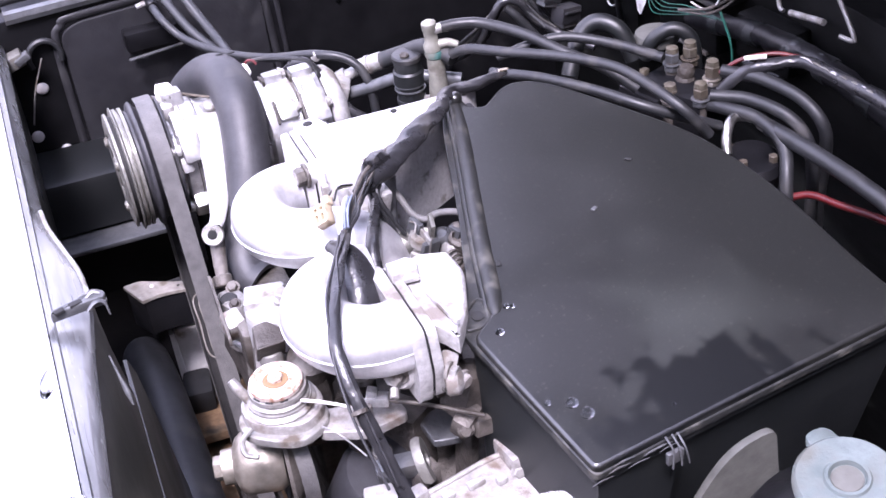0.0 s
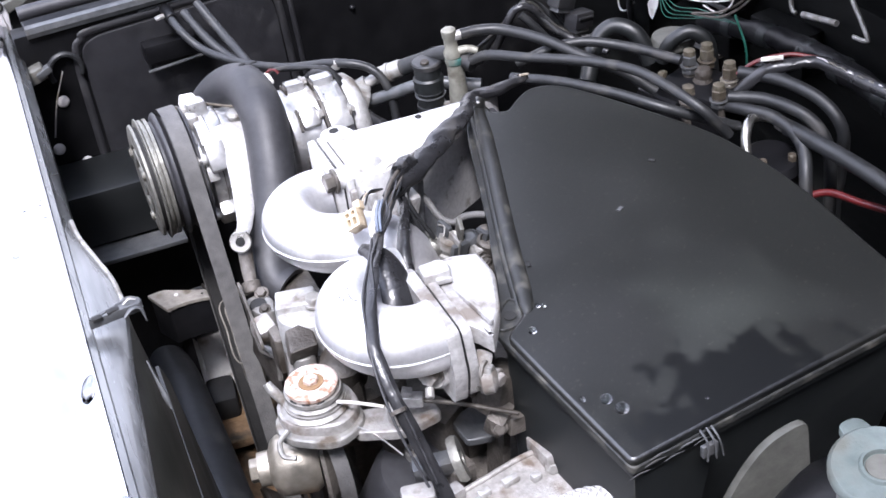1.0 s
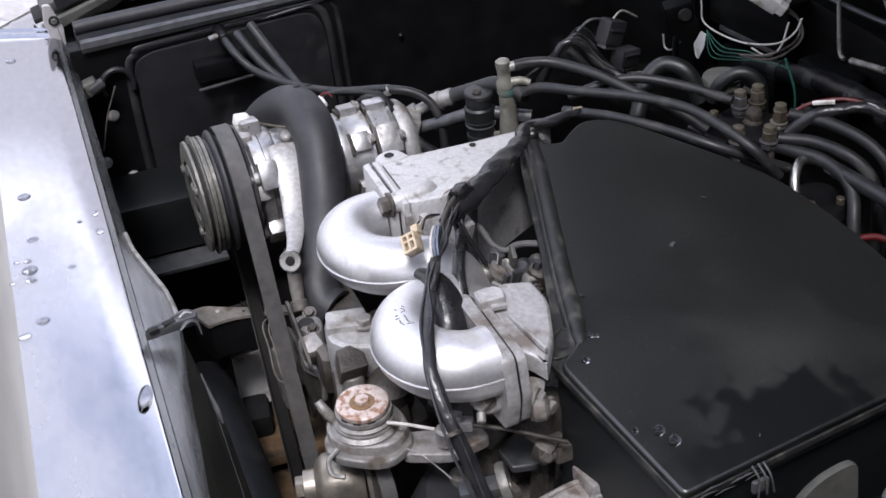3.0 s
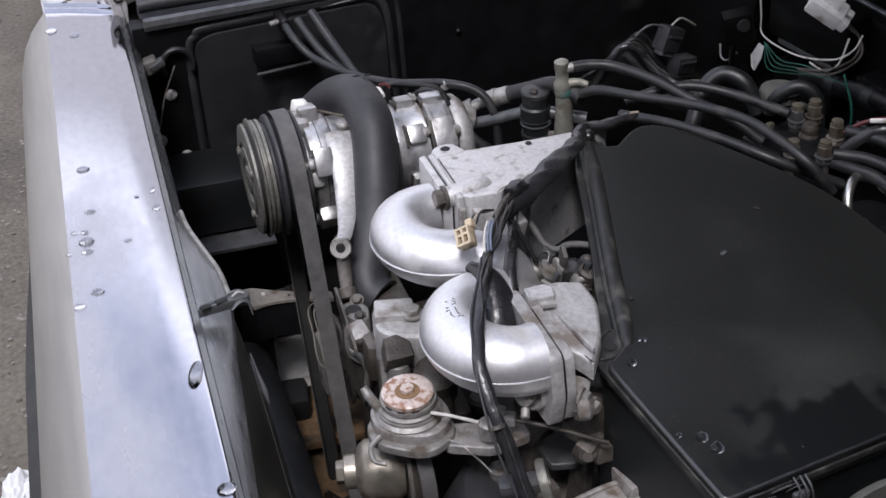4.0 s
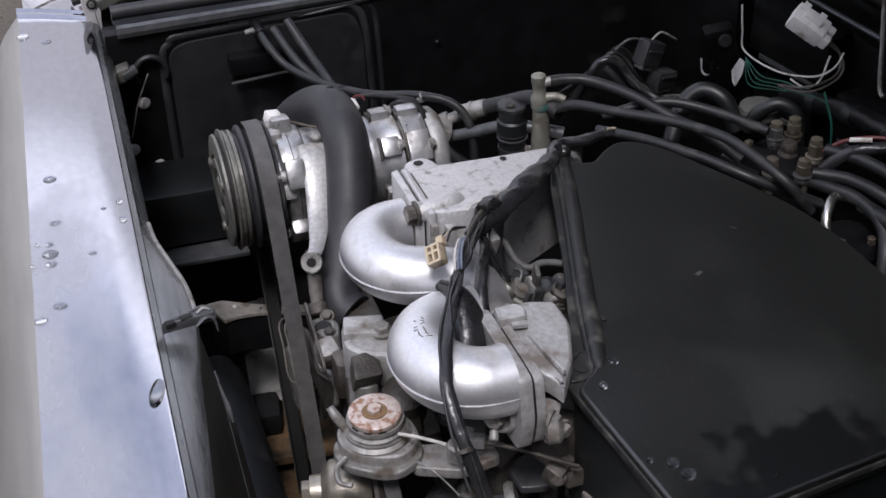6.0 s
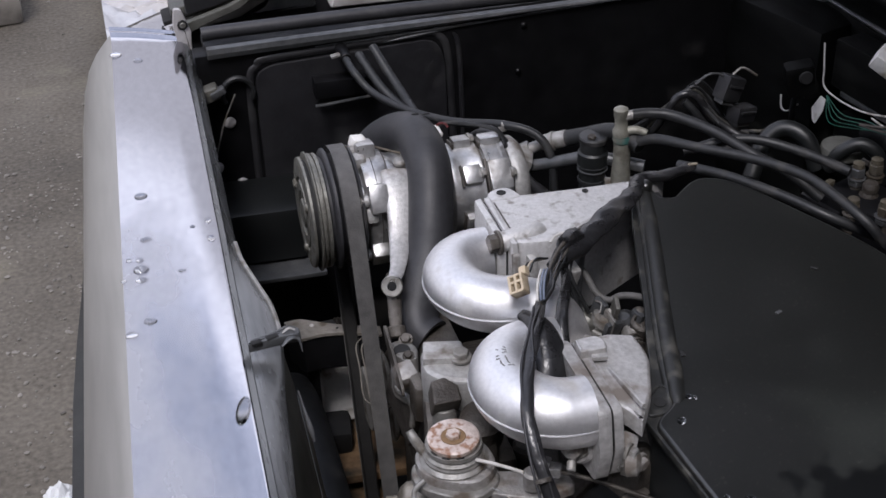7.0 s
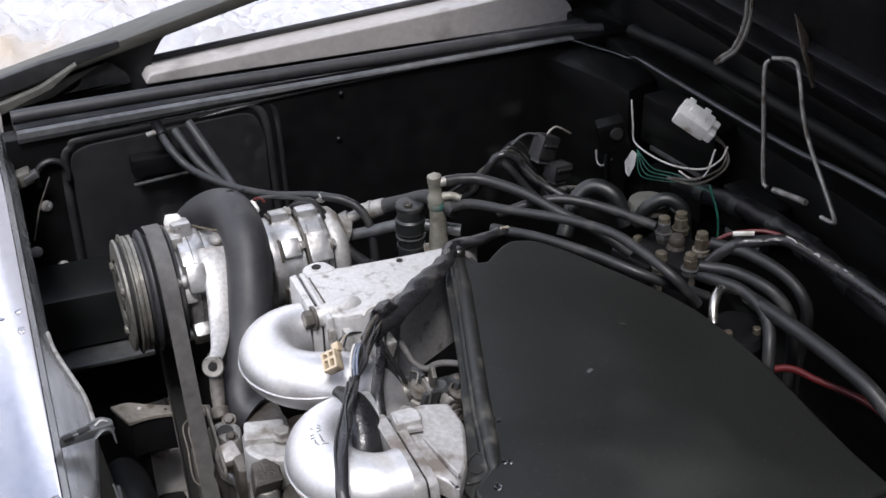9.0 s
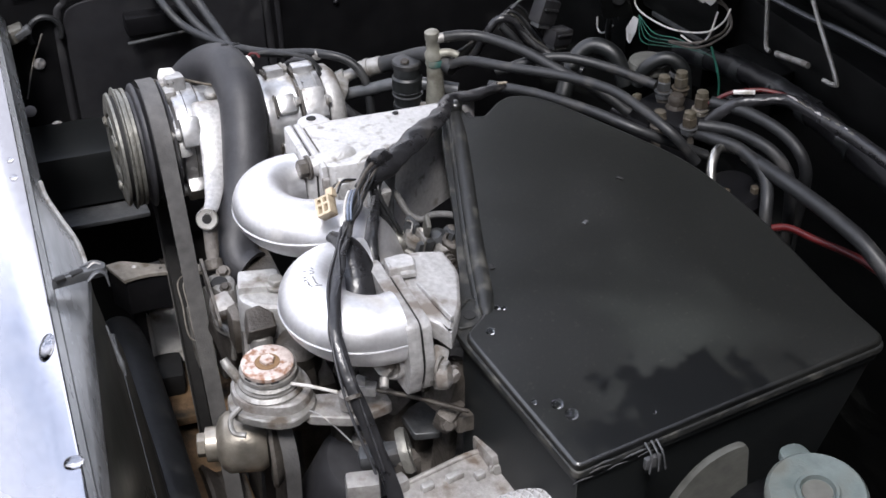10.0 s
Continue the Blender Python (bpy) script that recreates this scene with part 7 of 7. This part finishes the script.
for pts in ([(0.49, 0.303, 0.935), (0.492, 0.300, 0.905), (0.495, 0.295, 0.880), (0.50, 0.234, 0.881), (0.50, 0.166, 0.905), (0.505, 0.140, 0.926), (0.51, 0.135, 0.944)],
            [(0.505, 0.150, 0.935), (0.500, 0.155, 0.905), (0.498, 0.175, 0.888), (0.495, 0.20, 0.888)]):
    part("wire", tube(None, pts, 0.0011, seg=8), "whitewire", wcon)
for k in range(4):
    part("wire", tube(None, [(0.495, 0.292, 0.874), (0.490, 0.274 - 0.009 * k, 0.850 + 0.007 * k), (0.495, 0.238 - 0.012 * k, 0.858 + 0.008 * k), (0.508, 0.205 - 0.018 * k, 0.868 + 0.004 * k)], 0.0006, seg=6), "greenwire", wcon)
part("wire", tube(None, [(0.46, 0.09, 0.93), (0.463, 0.075, 0.90), (0.462, 0.07, 0.87)], 0.0012, seg=6), "greenwire", wcon)
for dz in (0.0, 0.006):
    part("wire", tube(None, [(0.520, 0.180, 0.940 - dz), (0.530, 0.168, 0.926), (0.530, 0.158 + dz, 0.910), (0.514, 0.156, 0.898 + dz), (0.490, 0.163, 0.890 + dz), (0.470, 0.185, 0.892)], 0.0015, seg=8), "cast_dark", wcon)
dplug = thing("dark_plug", "dark grey plastic plug hanging by the bay corner", "connector", (0.486, 0.335, 0.86))
part("body", bx(None, (0.484, 0.335, 0.878), (0.034, 0.026, 0.038), (0, -12, -20), 0.005), "shelfpaint", dplug)
part("port", cyl(None, (0.484, 0.324, 0.884), (0.483, 0.3185, 0.885), 0.008, seg=18), "dark", dplug)
part("collar", bx(None, (0.496, 0.330, 0.866), (0.018, 0.022, 0.020), (0, -12, -20), 0.003), "shelfpaint", dplug)
part("lead", tube(None, [(0.484, 0.338, 0.86), (0.486, 0.345, 0.84), (0.495, 0.36, 0.82), (0.51, 0.38, 0.78)], 0.004, seg=8), "hose", dplug)
tagl = thing("paper_tag", "white paper tag on a wire", "tag", (0.49, 0.30, 0.85))
part("leaf", slab(None, rounded([(0.325, 0.842), (0.307, 0.866), (0.294, 0.867), (0.2975, 0.850), (0.312, 0.827), (0.3205, 0.829)], 0.002), 0, 0.0012, lambda y, z, h: Vector((0.497 + h + 0.10 * (y - 0.31), y, z)), bev=0.0003), "white", tagl)
part("wire", tube(None, [(0.495, 0.390, 0.830), (0.495, 0.386, 0.815), (0.495, 0.372, 0.816), (0.492, 0.345, 0.838)], 0.0012, seg=8), "whitewire", tagl)
for c, s in (((0.53, 0.425, 0.845), (0.03, 0.05, 0.045)), ((0.545, 0.26, 0.90), (0.04, 0.13, 0.06)), ((0.535, 0.25, 0.83), (0.03, 0.10, 0.035)), ((0.545, 0.12, 0.86), (0.03, 0.08, 0.05))):
    u = thing("relay", "black plastic relay on the bulkhead", "relay", c, group="relays")
    part("case", bx(None, c, s, (0, 0, 8), 0.004), "shelfpaint", u)
    part("foot", bx(None, (c[0] - 0.004, c[1], c[2] - s[2] * 0.55), (s[0] * 0.8, s[1] * 0.7, 0.006), (0, 0, 8), 0.001), "greypaint", u)
loom3 = thing("corrugated_loom", "grey corrugated loom with an open plug", "wiring", (0.38, 0.36, 0.80))
part("loom", tube(None, [(0.322, 0.49, 0.74), (0.326, 0.40, 0.80), (0.330, 0.365, 0.845), (0.343, 0.36, 0.866), (0.362, 0.355, 0.864), (0.381, 0.35, 0.838), (0.405, 0.33, 0.82), (0.43, 0.30, 0.81)], 0.0048, seg=12, sub=12, rib=0.06), "tape", loom3)
for k in range(8):
    part("strand", tube(None, [(0.318 + 0.006 * k, 0.45, 0.78), (0.326 + 0.005 * k, 0.372, 0.842 + 0.004 * k), (0.350 + 0.004 * k, 0.358, 0.868 + 0.005 * math.sin(k * 2)), (0.372 + 0.007 * k, 0.350, 0.850 - 0.006 * k), (0.40 + 0.008 * k, 0.335, 0.815)], 0.0019, seg=7), ("greypaint", "hose", "clutch")[k % 3], loom3)
part("loom", tube(None, [(0.345, 0.352, 0.862), (0.356, 0.345, 0.85), (0.378, 0.335, 0.82), (0.40, 0.32, 0.80)], 0.005, seg=10), "hose", loom3)
for c, s, turn in (((0.399, 0.346, 0.874), (0.028, 0.020, 0.030), (0, 22, 15)), ((0.416, 0.342, 0.840), (0.032, 0.020, 0.020), (0, 12, 20))):
    plug = part("plug", bx(None, c, s, turn, 0.003), "recess", loom3)
    q = pose(*c, *turn)
    part("rib", bx(None, tuple(q @ Vector((0, -s[1] / 2 - 0.001, 0.004))), (s[0] * 0.8, 0.002, 0.003), turn, 0.0006), "beadpaint", plug)
    part("collar", bx(None, tuple(q @ Vector((0, 0, -s[2] / 2 - 0.002))), (s[0] * 0.7, s[1] * 0.75, 0.006), turn, 0.001), "greypaint", plug)
part("wire", tube(None, [(0.402, 0.346, 0.890), (0.414, 0.346, 0.897), (0.432, 0.343, 0.886)], 0.0014, seg=6), "dull", loom3)
part("wire", tube(None, [(0.396, 0.348, 0.886), (0.384, 0.348, 0.893), (0.369, 0.345, 0.895), (0.356, 0.348, 0.884)], 0.0016, seg=6), "greypaint", loom3)
BL = [(0.53, 0.25, 0.84), (0.525, 0.15, 0.868), (0.52, 0.06, 0.888), (0.515, -0.02, 0.895), (0.52, -0.15, 0.88)]
bulk = thing("bulkhead_loom", "lumpy black taped loom along the bulkhead", "wiring", (0.52, 0.05, 0.88))
part("loom", tube(None, BL, 0.012, seg=12, lump=0.3), "paint", bulk)
for k, f in ((0, 0.6), (1, 0.35), (2, 0.2), (2, 0.85), (3, 0.4)):
    p, d = Vector(BL[k]).lerp(Vector(BL[k + 1]), f), (Vector(BL[k + 1]) - Vector(BL[k])).normalized() * 0.009
    part("tape_band", tube(None, [tuple(p - d), tuple(p), tuple(p + d)], 0.0130, seg=14, lump=0.25), "plastic", bulk)
loop = thing("wire_bail", "bent bare steel wire bail hanging from the cover", "bail", (0.55, 0.06, 0.90))
part("rod", tube(None, [(0.556, 0.140, 1.033), (0.552, 0.142, 1.020), (0.55, 0.128, 0.950), (0.55, 0.120, 0.903), (0.55, 0.112, 0.897)], 0.0024, seg=10, sub=4), "dull", loop)
part("sleeve", tube(None, [(0.55, 0.100, 0.900), (0.55, 0.062, 0.908), (0.55, 0.046, 0.911)], 0.0034, seg=10, sub=4), "dull", loop)
part("rod", tube(None, [(0.55, 0.02, 0.907), (0.55, 0.002, 0.910), (0.55, 0.004, 0.92), (0.55, 0.060, 0.985), (0.553, 0.085, 1.035), (0.555, 0.10, 1.047), (0.556, 0.135, 1.037)], 0.0024, seg=10, sub=4), "dull", loop)
solo("worn_strap", tube(None, [(0.58, 0.155, 1.115), (0.577, 0.128, 1.083), (0.574, 0.105, 1.052), (0.572, 0.085, 1.02)], [0.003, 0.0065, 0.0075, 0.003], seg=12, flat=0.25), "copper", "worn brown strap hanging inside the cover", "strap")
cord = thing("hanging_cord", "two pale twisted cords hanging from the cover", "cord", (0.57, 0.205, 1.012))
for dy, dz in ((0.0, 0.0), (0.008, -0.002)):
    part("strand", tube(None, [(0.567, 0.241 + dy, 0.993 + dz), (0.566, 0.231 + dy, 1.001 + dz), (0.565, 0.211 + dy, 1.018 + dz), (0.564, 0.195 + dy, 1.048), (0.560, 0.187 + dy, 1.082), (0.545, 0.180 + dy, 1.16), (0.52, 0.172 + dy, 1.25)], 0.0026, seg=8, sub=10, rib=0.12), "dull", cord)
part("clasp", bx(None, (0.568, 0.247, 0.990), (0.006, 0.016, 0.006), (-32, 0, 0), 0.0015), "cast_dark", cord)

# ---------------------------------------------------------------- coolant bottle and canister by the near wall
bottle = thing("coolant_bottle", "dark coolant bottle with a grey-green pressure cap", "bottle", (0.20, -0.46, 0.70))
part("neck", cyl(None, (0.197, -0.46, 0.88), (0.194, -0.462, 0.912), 0.026), "dull", bottle)
part("tank", lathe(None, [(0.02, 0), (0.07, 0.005), (0.075, 0.02), (0.075, 0.14), (0.06, 0.17), (0.026, 0.185)], (0.20, -0.46, 0.70), (0, 0, 1), 36), "paint", bottle)
CN = (-0.10, -0.12, 1.0)
cap = part("cap", lathe(None, [(0.012, 0), (0.030, 0), (0.0325, 0.002), (0.0325, 0.006), (0.030, 0.009), (0.0145, 0.0085), (0.0135, 0.0105), (0.0115, 0.0105), (0.0105, 0.007), (0.004, 0.0065)], (0.194, -0.462, 0.912), CN, 44), "capmetal", bottle, "grey-green metal pressure cap")
part("tab", slab(None, rounded([(-0.010, 0.024), (-0.009, 0.042, 0.008), (0.009, 0.042, 0.008), (0.010, 0.024)], 0.004), 0.002, 0.008, lambda x, y, h: Vector((0.200 + x, -0.462 + y, 0.913 + h)), bev=0.001), "capmetal", cap)
part("centre", lathe(None, [(0.0035, 0), (0.0100, 0.0004), (0.0095, 0.0012), (0.003, 0.0014)], (0.1935, -0.4625, 0.9185), CN, 24), "plateolive", cap)
solo("bracket_plate", slab(None, rounded([(0.112, 0.70), (0.124, 0.800, 0.03), (0.150, 0.848, 0.02), (0.165, 0.8665, 0.01), (0.178, 0.8755, 0.01), (0.195, 0.8797, 0.006), (0.2060, 0.8790, 0.006), (0.2240, 0.70)], 0.006), 0.0, 0.008, lambda x, z, h: Vector((x, -0.3755 + h, z)), bev=0.004), "plateolive", "rounded dull olive-grey metal plate beside the air box", "bracket")
